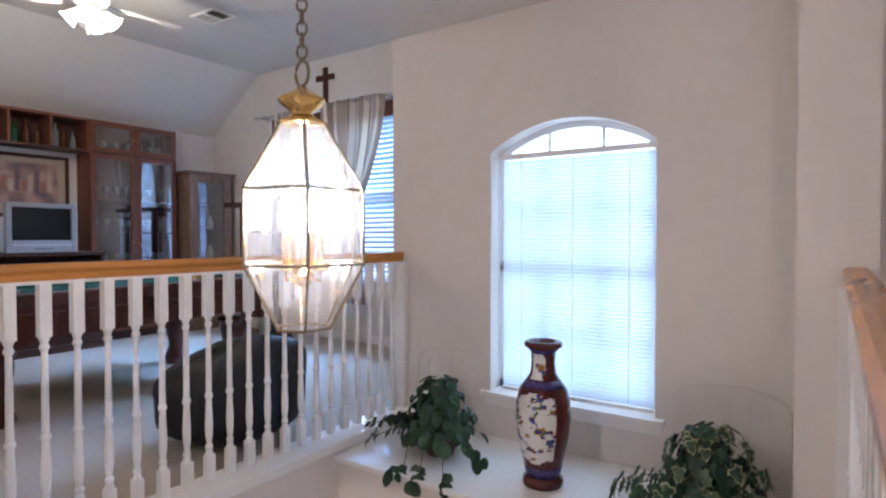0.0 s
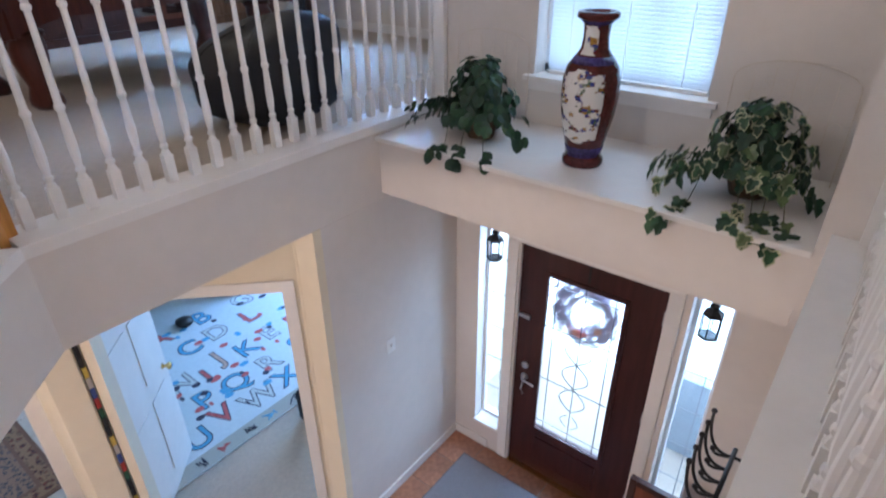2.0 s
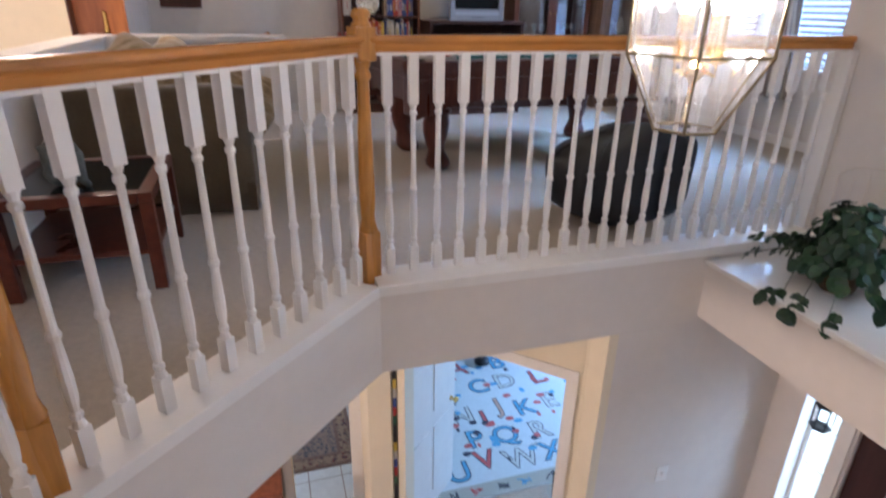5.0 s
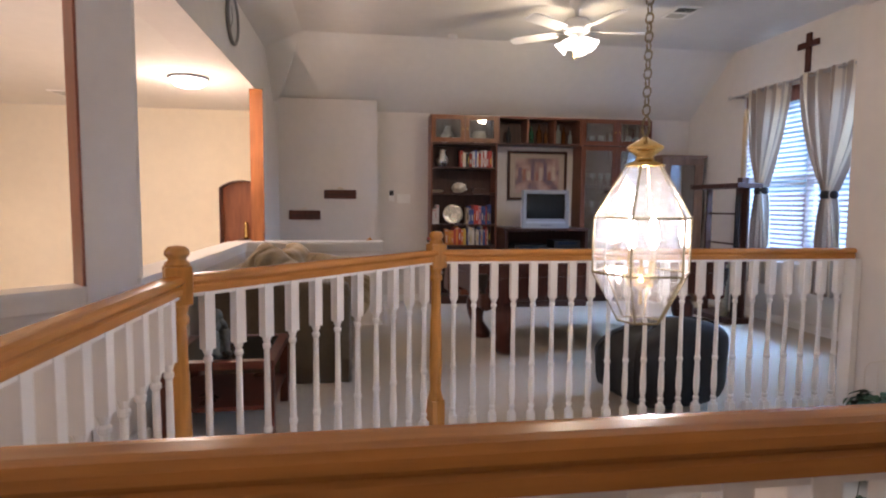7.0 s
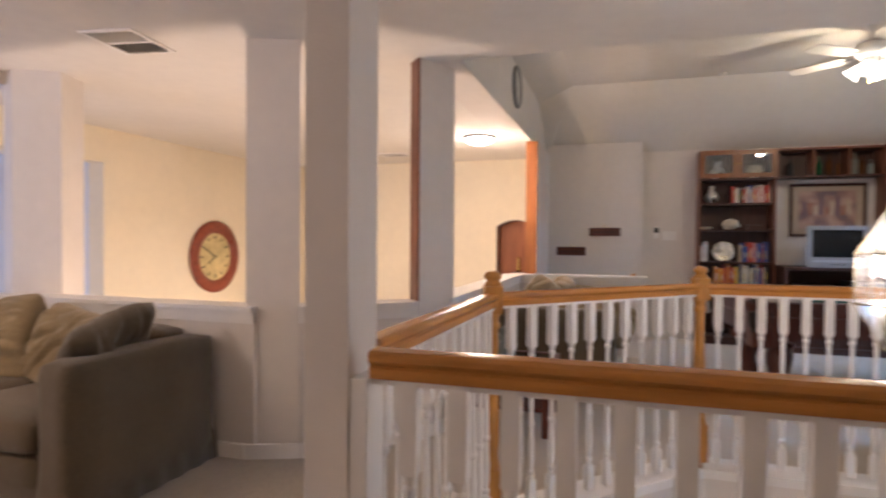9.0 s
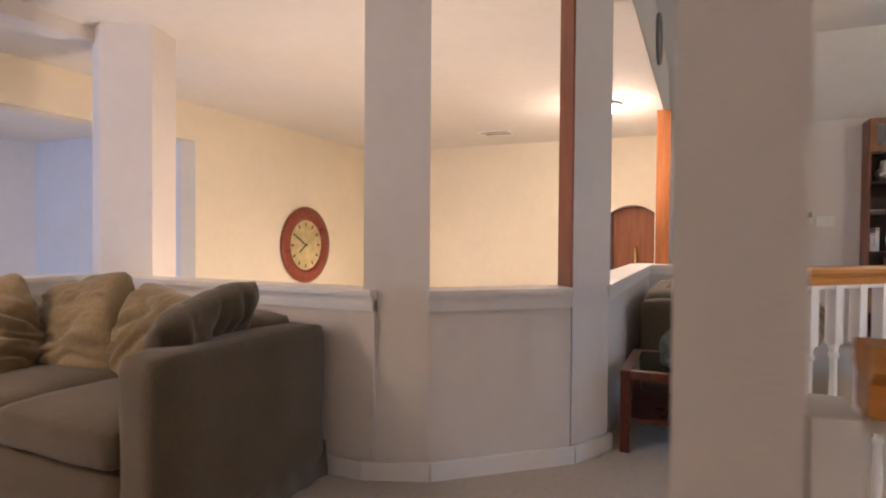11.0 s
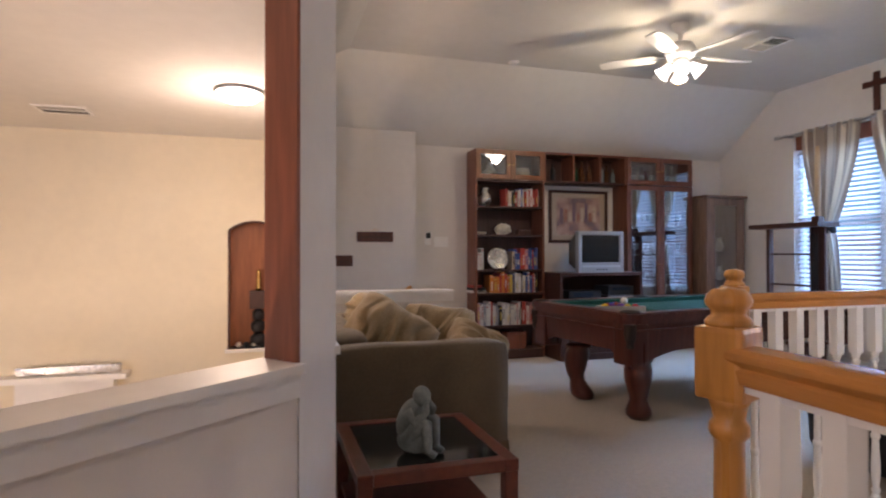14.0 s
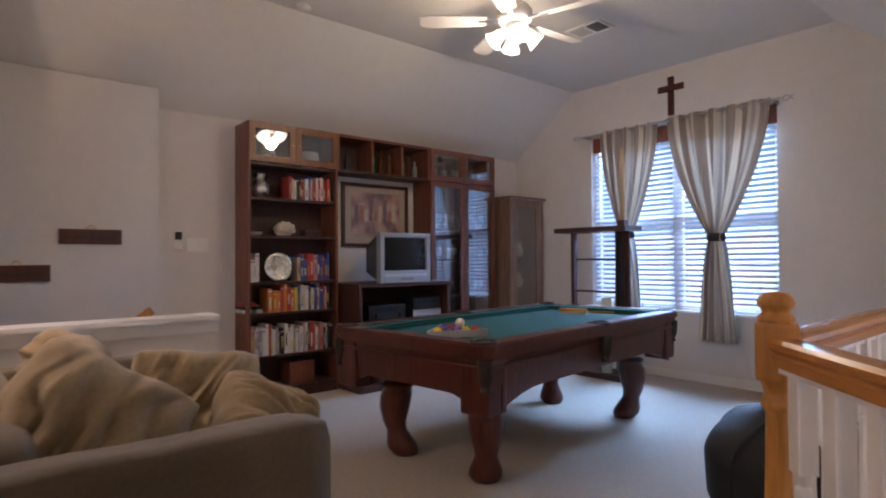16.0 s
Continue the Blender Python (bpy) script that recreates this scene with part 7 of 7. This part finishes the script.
tube(bm, [(-1.285, yd0 - 0.012, -2.0), (-1.285, yd0 - 0.045, -2.06), (-1.285, yd0 - 0.012, -2.13)], 0.009, 8)
part("door_handle", bm, STEEL, root, "satin metal lever handle", smooth=True)
for z in (-1.05, -1.85, -2.65):
    part("hinge", B(DX1 - 0.012, DX1 + 0.004, yd0 - 0.008, yd0 - 0.001, z - 0.05, z + 0.05), STEEL, root)
part("safety_latch", B(-1.36, -1.27, yd0 - 0.02, yd0 - 0.001, -1.44, -1.41), STEEL, root)
part("wreath_hook", B(-0.895, -0.88, yd0 - 0.006, yd0 - 0.001, -1.0, -0.86), BLACK, root)
part("threshold", B(DX0, DX1, YF - 0.01, YF + 0.09, F1 + 0.001, F1 + 0.014, bevel=0.003), BRASS, root, "bright brass threshold strip")
bm = bmesh.new()
for x0, x1 in ((DX0 - 0.048, DX0), (DX1, DX1 + 0.048)):
    box(bm, x0, x1, YF + 0.003, YF + 0.12, F1, DZ1 + 0.001)
box(bm, DX0 - 0.048, DX1 + 0.048, YF + 0.003, YF + 0.12, DZ1 + 0.001, DZ1 + 0.046)
for x0, x1 in ((DX0 - 0.09, DX0 - 0.012), (DX1 + 0.012, DX1 + 0.09)):
    box(bm, x0, x1, YF - 0.016, YF - 0.001, F1, DZ1 + 0.01)
box(bm, DX0 - 0.09, DX1 + 0.09, YF - 0.016, YF - 0.001, DZ1 + 0.012, DZ1 + 0.075)
part("casing", bm, WHITE, root, "white painted door casing")
# wreath outside, seen through the glass
root = thing("door_wreath", "round dried wreath with pink flowers outside the door", "wreath", pose(-0.955, YF + 0.20, -1.36))
rw = random.Random(8)
bm = bmesh.new()
for k in range(420):
    a = rw.uniform(0, 2 * math.pi)
    r = 0.185 + rw.gauss(0, 0.036)
    p = Vector((r * math.cos(a), rw.uniform(-0.03, 0.03), r * math.sin(a)))
    d = Vector((-math.sin(a), rw.uniform(-0.5, 0.5), math.cos(a))) * 0.07
    tube(bm, [p - d * 0.5, p + Vector((rw.uniform(-.01, .01), 0, rw.uniform(-.01, .01))), p + d * 0.5], 0.0065, 4)
part("twig_ring", bm, mat("mauve_twigs", (0.36, 0.33, 0.42), 0.8, grain=0.3, scale=60), root)
for k in range(6):
    bm = bmesh.new()
    a = radians(240 + 13 * k)
    blob(bm, (0.15 * math.cos(a) + rw.uniform(-.04, .04), -0.03, 0.16 * math.sin(a) + rw.uniform(-.03, .05)), (0.024, 0.016, 0.024))
    part("flower", bm, BOOKC[(8, 1, 3)[k % 3]], root, smooth=True)
bm = bmesh.new()
tube(bm, [(-0.02, 0, 0.19), (0, -0.01, 0.30), (0, -0.02, 0.42)], 0.004)
part("hanger", bm, BLACK, root)

# low wall of the porch outside
tagged(part("porch_wall", B(-0.66, 0.4, 3.98, 4.10, F1 - 0.1, -2.13, bevel=0.01), mat("painted_porch_wall", (0.34, 0.40, 0.46), 0.8, grain=0.06, wear=0.1, scale=12)), "low blue-grey painted porch wall outside the sidelight", "low wall", kind="structure")
tagged(part("porch_floor", B(-3.0, 1.5, YF + 0.17, YF + 1.58, F1 - 0.12, F1 - 0.02), mat("slate_porch_floor", (0.06, 0.075, 0.095), 0.6, grain=0.15, wear=0.2, scale=10)), "dark blue-grey slate porch floor", "porch floor", kind="structure")
# sidelights
for x0, x1, nm in ((SL0, SL1, "window_3"), (SR0, SR1, "window_4")):
    root = thing(nm, "narrow leaded sidelight beside the front door", "window", kind="structure")
    y = YF + 0.10
    bm = bmesh.new()
    box(bm, x0, x0 + 0.025, y, y + 0.05, SB, -0.78)
    box(bm, x1 - 0.025, x1, y, y + 0.05, SB, -0.78)
    box(bm, x0 + 0.025, x1 - 0.025, y, y + 0.05, SB, SB + 0.03)
    box(bm, x0 + 0.025, x1 - 0.025, y, y + 0.05, -0.81, -0.78)
    part("window_frame", bm, FRAME, root)
    part("pane", B(x0 + 0.025, x1 - 0.025, y + 0.02, y + 0.026, SB + 0.03, -0.81), GLASS, root).visible_shadow = False
    part("window_sill", B(x0, x1, YF - 0.02, y, SB - 0.02, SB + 0.002), WHITE, root)
    bm = bmesh.new()
    for k in range(1, 6):
        z = SB + (-0.8 - SB) * k / 6
        tube(bm, [(x0 + 0.02, y + 0.017, z), (x1 - 0.02, y + 0.017, z)], 0.003, 5)
    tube(bm, [((x0 + x1) / 2 + 0.04, y + 0.017, SB), ((x0 + x1) / 2 + 0.04, y + 0.017, -0.8)], 0.003, 5)
    part("leaded_lines", bm, CAME, root)
    # porch lantern hung in the opening
    c = (x0 + x1) / 2
    root = thing("hanging_lantern", "small black metal lantern hung in the sidelight", "lantern", pose(c, YF + 0.02, -1.06), "hanging lanterns")
    bm = bmesh.new()
    lathe(bm, [(0.052, 0), (0.06, 0.008), (0.055, 0.018)], 6)
    part("base", bm, BLACK, root)
    bm = bmesh.new()
    lathe(bm, [(0.06, 0.15), (0.05, 0.17), (0.022, 0.195), (0.03, 0.21), (0.012, 0.235)], 6)
    part("roof", bm, BLACK, root)
    for k in range(6):
        bm = bmesh.new()
        a = radians(60 * k + 30)
        tube(bm, [(0.052 * math.cos(a), 0.052 * math.sin(a), 0.015), (0.055 * math.cos(a), 0.055 * math.sin(a), 0.155)], 0.004, 5)
        part("bar", bm, BLACK, root)
    bm = bmesh.new()
    lathe(bm, [(0.045, 0.018), (0.048, 0.15)], 12)
    part("glass", bm, GLASS, root).visible_shadow = False
    bm = bmesh.new()
    tube(bm, [(0.02 * math.cos(t * 0.5), 0, 0.25 + 0.02 * math.sin(t * 0.5)) for t in range(13)], 0.003, 5)
    tube(bm, [(0, 0, 0.27), (0, 0.02, 0.285)], 0.004, 5)
    part("ring", bm, BLACK, root)

# door mat, rugs, chest and branches
GREYM = mat("grey_ribbed_mat", (0.27, 0.255, 0.27), 0.95, grain=0.15, wear=0.1, scale=300, bump=0.8, bump_scale=300, stretch=(1, 4, 1))
root = thing("door_mat", "large plain grey mat before the front door", "door mat", pose(-1.07, 2.545, F1 + 0.0122))
part("mat", B(-0.60, 0.60, -0.325, 0.325, 0, 0.008, bevel=0.003), GREYM, root)
part("binding", B(-0.61, 0.61, -0.335, 0.335, 0.0, 0.005, bevel=0.002), mat("grey_mat_edge", (0.13, 0.125, 0.13), 0.9, grain=0.15, scale=200), root)
rug(-2.19, -0.75, -1.4, 1.31, F1, "red oriental rug with cream fringe on the carpet", ORIENT, ORIENTB, True)
root = thing("hall_bench", "dark wooden hall bench with panelled ends and grey seat pad", "bench", pose(-0.06, 2.2, F1))
for y in (-0.60, 0.62):
    for x in (-0.25, 0.20):
        part("post", B(x - 0.022, x + 0.022, y - 0.022, y + 0.022, 0, 0.80, bevel=0.004), BOOKDARK, root)
    part("top_rail", B(-0.228, 0.178, y - 0.02, y + 0.02, 0.755, 0.80, bevel=0.004), BOOKDARK, root)
    part("middle_rail", B(-0.228, 0.178, y - 0.018, y + 0.018, 0.545, 0.58, bevel=0.003), BOOKDARK, root)
    part("end_panel", B(-0.228, 0.178, y - 0.008, y + 0.008, 0.581, 0.754), CHERRY2, root, "reddish brown inset panel")
    part("lower_rail", B(-0.228, 0.178, y - 0.018, y + 0.018, 0.40, 0.49, bevel=0.003), BOOKDARK, root)
    for k in range(6):
        x = -0.222 + 0.0788 * k
        part("slat", B(x - 0.006, x + 0.012, y - 0.010, y + 0.010, 0.4905, 0.5445), BOOKDARK, root)
part("seat_board", B(-0.27, 0.222, -0.577, 0.597, 0.385, 0.41), BOOKDARK, root)
part("seat_pad", S(-0.27, 0.222, -0.575, 0.596, 0.411, 0.47, r=0.025, puff=0.01, seed=3), GREYM, root, "grey woven seat pad", smooth=True)
root = thing("coat_rack", "black iron coat rack with curved ball-tipped hooks on the wall", "coat rack", pose(0.170, 2.024, -1.220))
RL = 0.479
bm = bmesh.new()
tube(bm, [(0, 0, 0), (0, RL, 0)], 0.011, 8)
part("bar", bm, BLACK, root, smooth=True)
for y in (0.12 * RL, 0.88 * RL):
    bm = bmesh.new()
    tube(bm, [(0, y, 0), (XE + 0.019 - 0.170, y, 0)], 0.008, 8)
    part("bracket", bm, BLACK, root)
for k in range(5):
    y = RL * (0.12 + 0.19 * k)
    for reach, rise in ((0.13, 0.20), (0.09, -0.02)):
        bm = bmesh.new()
        pts = [Vector((-reach * math.sin(i / 10 * math.pi / 2), y + 0.02 * i / 10, -0.03 * math.sin(i / 10 * math.pi) + rise * (i / 10) ** 2)) for i in range(11)]
        tube(bm, pts, 0.0075, 8)
        blob(bm, pts[-1], (0.014, 0.014, 0.014))
        part("hook", bm, BLACK, root, smooth=True)
root = thing("light_switch", "white light switch plate in the foyer", "light switch", pose(-1.9, 2.32, -1.49))
part("plate", B(0, 0.006, -0.04, 0.04, -0.058, 0.058, bevel=0.002), WHITE, root)
part("toggle", B(0.006, 0.016, -0.006, 0.006, -0.012, 0.012), WHITE, root)

# ---------- diagonal doorway to the study ----------
J1, J2 = Vector((-2.05, 1.80)), Vector((-2.975, 0.90))
dd = (J2 - J1).normalized()
nn = Vector((-dd.y, dd.x))
if nn.dot(Vector((-1, 1))) < 0:
    nn = -nn
yaw = math.degrees(math.atan2(dd.y, dd.x))
ln = (J2 - J1).length
bm = bmesh.new()
for a, b, z0, z1 in ((0.0, 0.06, F1, -0.30), (ln - 0.06, ln, F1, -0.30), (0.06, ln - 0.06, -0.82, -0.30)):
    p, q = J1 + dd * a, J1 + dd * b
    prism(bm, [p, q, q + nn * 0.12, p + nn * 0.12], z0, z1)
prism(bm, [(-2.04, 1.855), (-1.9, 1.855), (-1.9, 1.80), (-2.06, 1.78)], F1, -0.4215)
prism(bm, [(-2.04, YF), (-2.04, 1.78), (-2.14, 1.86), (-2.14, YF)], F1, -0.3)
wall("wall_study_door", bm, CREAM, "cream wall round a diagonal doorway")
root = thing("door_2", "white panelled study door standing wide open", "door", kind="structure")
bm = bmesh.new()
for a, b, z0, z1 in ((0.045, 0.115, F1, -0.765), (0.115, ln - 0.02, -0.835, -0.765)):
    p, q = J1 + dd * a - nn * 0.014, J1 + dd * b - nn * 0.014
    prism(bm, [p, q, q + nn * 0.013, p + nn * 0.013], z0, z1)
bmesh.ops.recalc_face_normals(bm, faces=bm.faces)
part("casing", bm, WHITE, root, "white door casing")
h0 = J2 - dd * 0.01 + nn * 0.04
lw = 0.80
lm = Matrix.Translation((h0.x, h0.y, F1 + 0.012)) @ Matrix.Rotation(math.atan2(nn.y, nn.x), 4, 'Z')
bm = B(0, lw, -0.018, 0.018, 0, 2.03, bevel=0.002)
lf = part("door_leaf", bm, WHITE, root)
lf.matrix_basis = lm
for s in (-1, 1):
    for x0, x1, z0, z1 in ((0.10, 0.37, 0.18, 0.86), (0.43, 0.70, 0.18, 0.86), (0.10, 0.37, 1.02, 1.55), (0.43, 0.70, 1.02, 1.55), (0.10, 0.37, 1.66, 1.90), (0.43, 0.70, 1.66, 1.90)):
        bm = bmesh.new()
        y0, y1 = (0.018, 0.026) if s > 0 else (-0.026, -0.018)
        box(bm, x0, x1, y0, y1, z0, z1, bevel=0.006)
        part("panel", bm, WHITE, lf)
bm = bmesh.new()
for s in (-1, 1):
    lathe(bm, [(0.025, 0), (0.012, 0.012), (0.012, 0.03), (0.028, 0.045), (0.028, 0.06), (0.01, 0.068)], 16, pose(lw - 0.07, s * 0.018, 0.95, -90 * s, 0, 0))
part("door_knob", bm, BRASS, lf, "brass round knob", smooth=True)
# coloured blocks standing in for the study shelf seen through the hinge gap
root = thing("hanging_garland", "narrow dark strip of coloured blocks standing for the study seen through the gap", "garland", pose(J2.x - 0.0, J2.y - 0.0, F1))
gm = [BOOKC[i] for i in (4, 5, 2, 6, 4, 0, 1)]
for k in range(22):
    bm = bmesh.new()
    box(bm, -0.014, 0.014, -0.014, 0.014, 0, 0.078, bevel=0.005)
    o = part("bead", bm, gm[(k * 3) % 7], root)
    o.location = (-0.012, -0.022, 0.03 + 0.08 * k)
# ---------- walls of the study, the tiled passage and the hall ----------
bm = bmesh.new()
prism(bm, [(-2.965, 0.845), (-3.014, 0.69), (-3.42, 0.69), (-3.42, 0.60), (-3.56, 0.69), (-3.56, 0.86), (-3.06, 1.0), (-3.0, 0.875)], F1, -0.3)
box(bm, -3.60, -3.48, -4.4, 0.13, F1, -0.3)
box(bm, -3.60, -3.48, 0.13, 0.69, -0.84, -0.3)
wall("wall_hall_west", bm, CREAM, "cream wall of the lower hall")
bm = bmesh.new()
box(bm, -3.478, -3.462, 0.05, 0.12, F1, -0.77)
box(bm, -3.478, -3.462, 0.12, 0.70, -0.83, -0.77)
box(bm, -3.44, -3.41, 0.60, 0.70, F1, -0.77)
wall("trim_passage", bm, WHITE, "white casing of the passage doorway", "casing")
bm = bmesh.new()
box(bm, -6.6, -3.56, 0.86, 0.98, F1, -0.3)
box(bm, -6.72, -6.6, -1.0, YG, F1, -0.3)
box(bm, -6.6, -3.6, -1.1, -1.0, F1, -0.3)
wall("wall_study_south", bm, CREAM, "cream wall of the study")
bm = bmesh.new()
box(bm, -6.6, -5.3, YG, YG + 0.16, F1, -0.3)
box(bm, -3.5, -2.0, YG, YG + 0.16, F1, -0.3)
box(bm, -5.3, -3.5, YG, YG + 0.16, F1, F1 + 0.8)
box(bm, -5.3, -3.5, YG, YG + 0.16, -0.75, -0.3)
box(bm, -2.14, -2.0, YF + TH, YG, F1, -0.3)
wall("wall_study_north", bm, CREAM, "cream outer wall of the study with a window opening")
bm = bmesh.new()
for p, q in (((-1.885, YF), (-1.885, 1.86)), ((-1.885, 1.80), (-2.05, 1.77)), ((-2.955, 0.845), (-3.006, 0.678)), ((-3.006, 0.678), (-3.41, 0.678))):
    segment(bm, p, q, 0.013, F1, F1 + 0.09)
box(bm, -1.9, SL1 - 0.1, YF - 0.013, YF - 0.001, F1, F1 + 0.09)
box(bm, SR0 + 0.05, 0.22, YF - 0.013, YF - 0.001, F1, F1 + 0.09)
box(bm, -3.479, -3.465, -4.4, 0.05, F1, F1 + 0.09)
wall("baseboard_lower", bm, WHITE, "white painted baseboard", "baseboard")

# console with brown legs along the hall wall
root = thing("console_table", "brown wooden console table against the hall wall", "console table", pose(-3.22, -0.55, F1))
part("top", B(-0.24, 0.2, -0.60, 0.60, 0.74, 0.78, bevel=0.006), CHERRY2, root)
for x in (-0.2, 0.16):
    for y in (-0.55, 0.0, 0.55):
        part("leg", B(x - 0.03, x + 0.03, y - 0.03, y + 0.03, 0.0, 0.739, bevel=0.004), CHERRY2, root)
part("lower_rail", B(0.145, 0.175, -0.52, 0.52, 0.02, 0.06), CHERRY2, root)
part("panel", B(-0.2, -0.19, -0.52, 0.52, 0.05, 0.72), LIGHTW, root)

# alphabet rug in the study
root = thing("alphabet_rug", "white children's alphabet rug with coloured letters", "rug", pose(0, 0, F1))
part("rug_base", B(-5.75, -3.23, 1.10, 3.75, 0.001, 0.010, bevel=0.003), mat("white_rug_pile", (0.66, 0.70, 0.72), 0.95, grain=0.06, wear=0.05, scale=200, bump=0.5, bump_scale=300), root)
part("border", B(-3.40, -3.235, 1.11, 3.74, 0.0101, 0.0115), mat("beige_rug_border", (0.42, 0.41, 0.36), 0.95, grain=0.1, scale=200), root)
LC = [mat("rug_" + n, c, 0.95, grain=0.15, scale=150) for n, c in (("blue", (0.14, 0.38, 0.60)), ("red", (0.55, 0.13, 0.13)), ("cream", (0.60, 0.62, 0.60)), ("peach", (0.55, 0.36, 0.28)))]

LINEC = mat("rug_dark_outline", (0.06, 0.06, 0.09), 0.95, grain=0.2, scale=150)


def letter(ch, x, y, size, colour, outline=True):
    cu = bpy.data.curves.new("letter", 'FONT')
    cu.body, cu.size, cu.extrude, cu.align_x, cu.align_y = ch, size, 0.0008, 'CENTER', 'CENTER'
    cu.offset = 0.010 if outline else 0.0
    ob = bpy.data.objects.new("letter", cu)
    scene.collection.objects.link(ob)
    me = bpy.data.meshes.new_from_object(ob.evaluated_get(bpy.context.evaluated_depsgraph_get()))
    bpy.data.objects.remove(ob)
    me.materials.clear()
    me.materials.append(colour)
    o = new("letter", me)
    o.parent = root
    o.matrix_basis = pose(x, y, 0.0112 if outline else 0.0124, 0, 0, 90)


for ch, x, y, c in (("D", -4.78, 2.56, 2), ("E", -4.32, 2.9, 2), ("F", -4.28, 3.21, 1), ("C", -4.76, 2.23, 0), ("K", -4.28, 2.59, 0), ("J", -4.38, 2.32, 3), ("R", -3.91, 2.59, 2), ("S", -3.92, 2.97, 0), ("I", -4.22, 2.10, 1), ("Q", -3.93, 2.22, 0), ("X", -3.6, 2.58, 0), ("P", -3.95, 1.9, 0), ("W", -3.59, 2.25, 2), ("V", -3.66, 1.9, 1), ("N", -4.32, 1.88, 2), ("U", -3.57, 1.60, 0), ("L", -4.75, 2.95, 1), ("A", -5.15, 2.1, 1), ("B", -5.15, 2.6, 0), ("G", -5.1, 3.1, 2), ("Y", -3.6, 2.95, 1), ("M", -4.7, 1.75, 0)):
    letter(ch, x, y, 0.34, LINEC)
    letter(ch, x, y, 0.34, LC[c], False)
rl = random.Random(6)
for k in range(60):
    bm = bmesh.new()
    x, y = rl.uniform(-5.2, -3.5), rl.uniform(1.6, 3.4)
    lathe(bm, [(0.02, 0.0126), (0.034, 0.0132), (0.008, 0.0136)], 7, Matrix.Translation((x, y, 0)) @ Matrix.Diagonal((1, rl.uniform(0.5, 1.8), 1, 1)))
    part("small_motif", bm, (LC[0], LC[1], LINEC)[k % 3], root)
for k in range(9):
    bm = bmesh.new()
    for q in range(5):
        a = rl.uniform(0, math.pi)
        c = Vector((-3.32 + rl.uniform(-0.02, 0.02), 1.46 + 0.24 * k + rl.uniform(-0.05, 0.05), 0.0120))
        d = Vector((math.cos(a), math.sin(a), 0)) * rl.uniform(0.025, 0.05)
        tube(bm, [c - d, c + d], 0.006, 5)
    part("border_motif", bm, (LINEC, LC[1], LINEC, LC[0])[k % 4], root)
root = thing("black_bag", "small black bag standing by the study door", "bag", pose(-3.02, 2.42, F1))
part("body", S(-0.07, 0.07, -0.14, 0.14, 0.0, 0.34, r=0.04, seed=6), VINYL, root, smooth=True)
bm = bmesh.new()
tube(bm, [(0, -0.08 + 0.16 * i / 8, 0.32 + 0.1 * math.sin(math.pi * i / 8)) for i in range(9)], 0.009, 6)
part("strap", bm, BLACK, root)
root = thing("dark_desk", "dark desk leg and rounded foot at the rug edge", "desk", pose(-5.45, 2.3, F1 + 0.012))
part("top", B(-0.4, 0.3, -0.9, 0.9, 0.70, 0.74, bevel=0.005), CHERRY, root)
for y in (-0.85, 0.85):
    part("panel_leg", B(-0.35, 0.25, y - 0.025, y + 0.025, 0, 0.699), CHERRY, root)
bm = bmesh.new()
lathe(bm, [(0.05, 0), (0.09, 0.03), (0.09, 0.07), (0.03, 0.10)], 18, Matrix.Translation((0.28, 0.12, 0)))
part("round_foot", bm, BLACK, root, smooth=True)
rug(-5.5, -3.98, -0.55, 0.72, F1 + 0.012, "blue-grey oriental rug on white tiles", SLATE, ORIENTB, None, mat("dusty_rug_edge", (0.20, 0.13, 0.115), 0.95, grain=0.2, scale=200, bump=0.5, bump_scale=400))

# ---------- floor tiles, piece by piece ----------
TERRA = mat("terracotta_tile", (0.34, 0.155, 0.085), 0.45, grain=0.22, wear=0.25, scale=25, bump=0.15, vary=0.18)
GROUT = mat("tile_grout", (0.24, 0.17, 0.13), 0.9, grain=0.15, scale=80)
WTILE = mat("white_floor_tile", (0.62, 0.64, 0.66), 0.3, grain=0.06, wear=0.06, scale=15, vary=0.06)


def tiles(name, x0, x1, y0, y1, size, material, label):
    bed = tagged(part(name, B(x0, x1, y0, y1, F1 + 0.0005, F1 + 0.007), GROUT), label, "tiled floor", kind="structure")
    bm = bmesh.new()
    t = size / 2 - 0.004
    lo = [bm.verts.new((a * t, b * t, 0)) for a, b in ((-1, -1), (1, -1), (1, 1), (-1, 1))]
    mid = [bm.verts.new((a * t, b * t, 0.0035)) for a, b in ((-1, -1), (1, -1), (1, 1), (-1, 1))]
    hi = [bm.verts.new((a * (t - 0.003), b * (t - 0.003), 0.005)) for a, b in ((-1, -1), (1, -1), (1, 1), (-1, 1))]
    for u, v in ((lo, mid), (mid, hi)):
        for i in range(4):
            bm.faces.new((u[i], u[(i + 1) % 4], v[(i + 1) % 4], v[i]))
    bm.faces.new(hi)
    me = bpy.data.meshes.new("tile")
    bm.to_mesh(me)
    bm.free()
    me.materials.append(material)
    nx, ny = int((x1 - x0) / size + 0.001), int((y1 - y0) / size + 0.001)
    for i in range(nx):
        for j in range(ny):
            ob = new("tile", me)
            ob.parent = bed
            ob.location = (x0 + size * (i + 0.5), y0 + size * (j + 0.5), F1 + 0.007)


tiles("floor_tiles_foyer", -1.885, 0.235, 1.843, 3.047, 0.301, TERRA, "terracotta tiled entrance floor")
tiles("floor_tiles_passage", -6.55, -3.49, -0.95, 0.85, 0.30, WTILE, "white tiled passage floor")
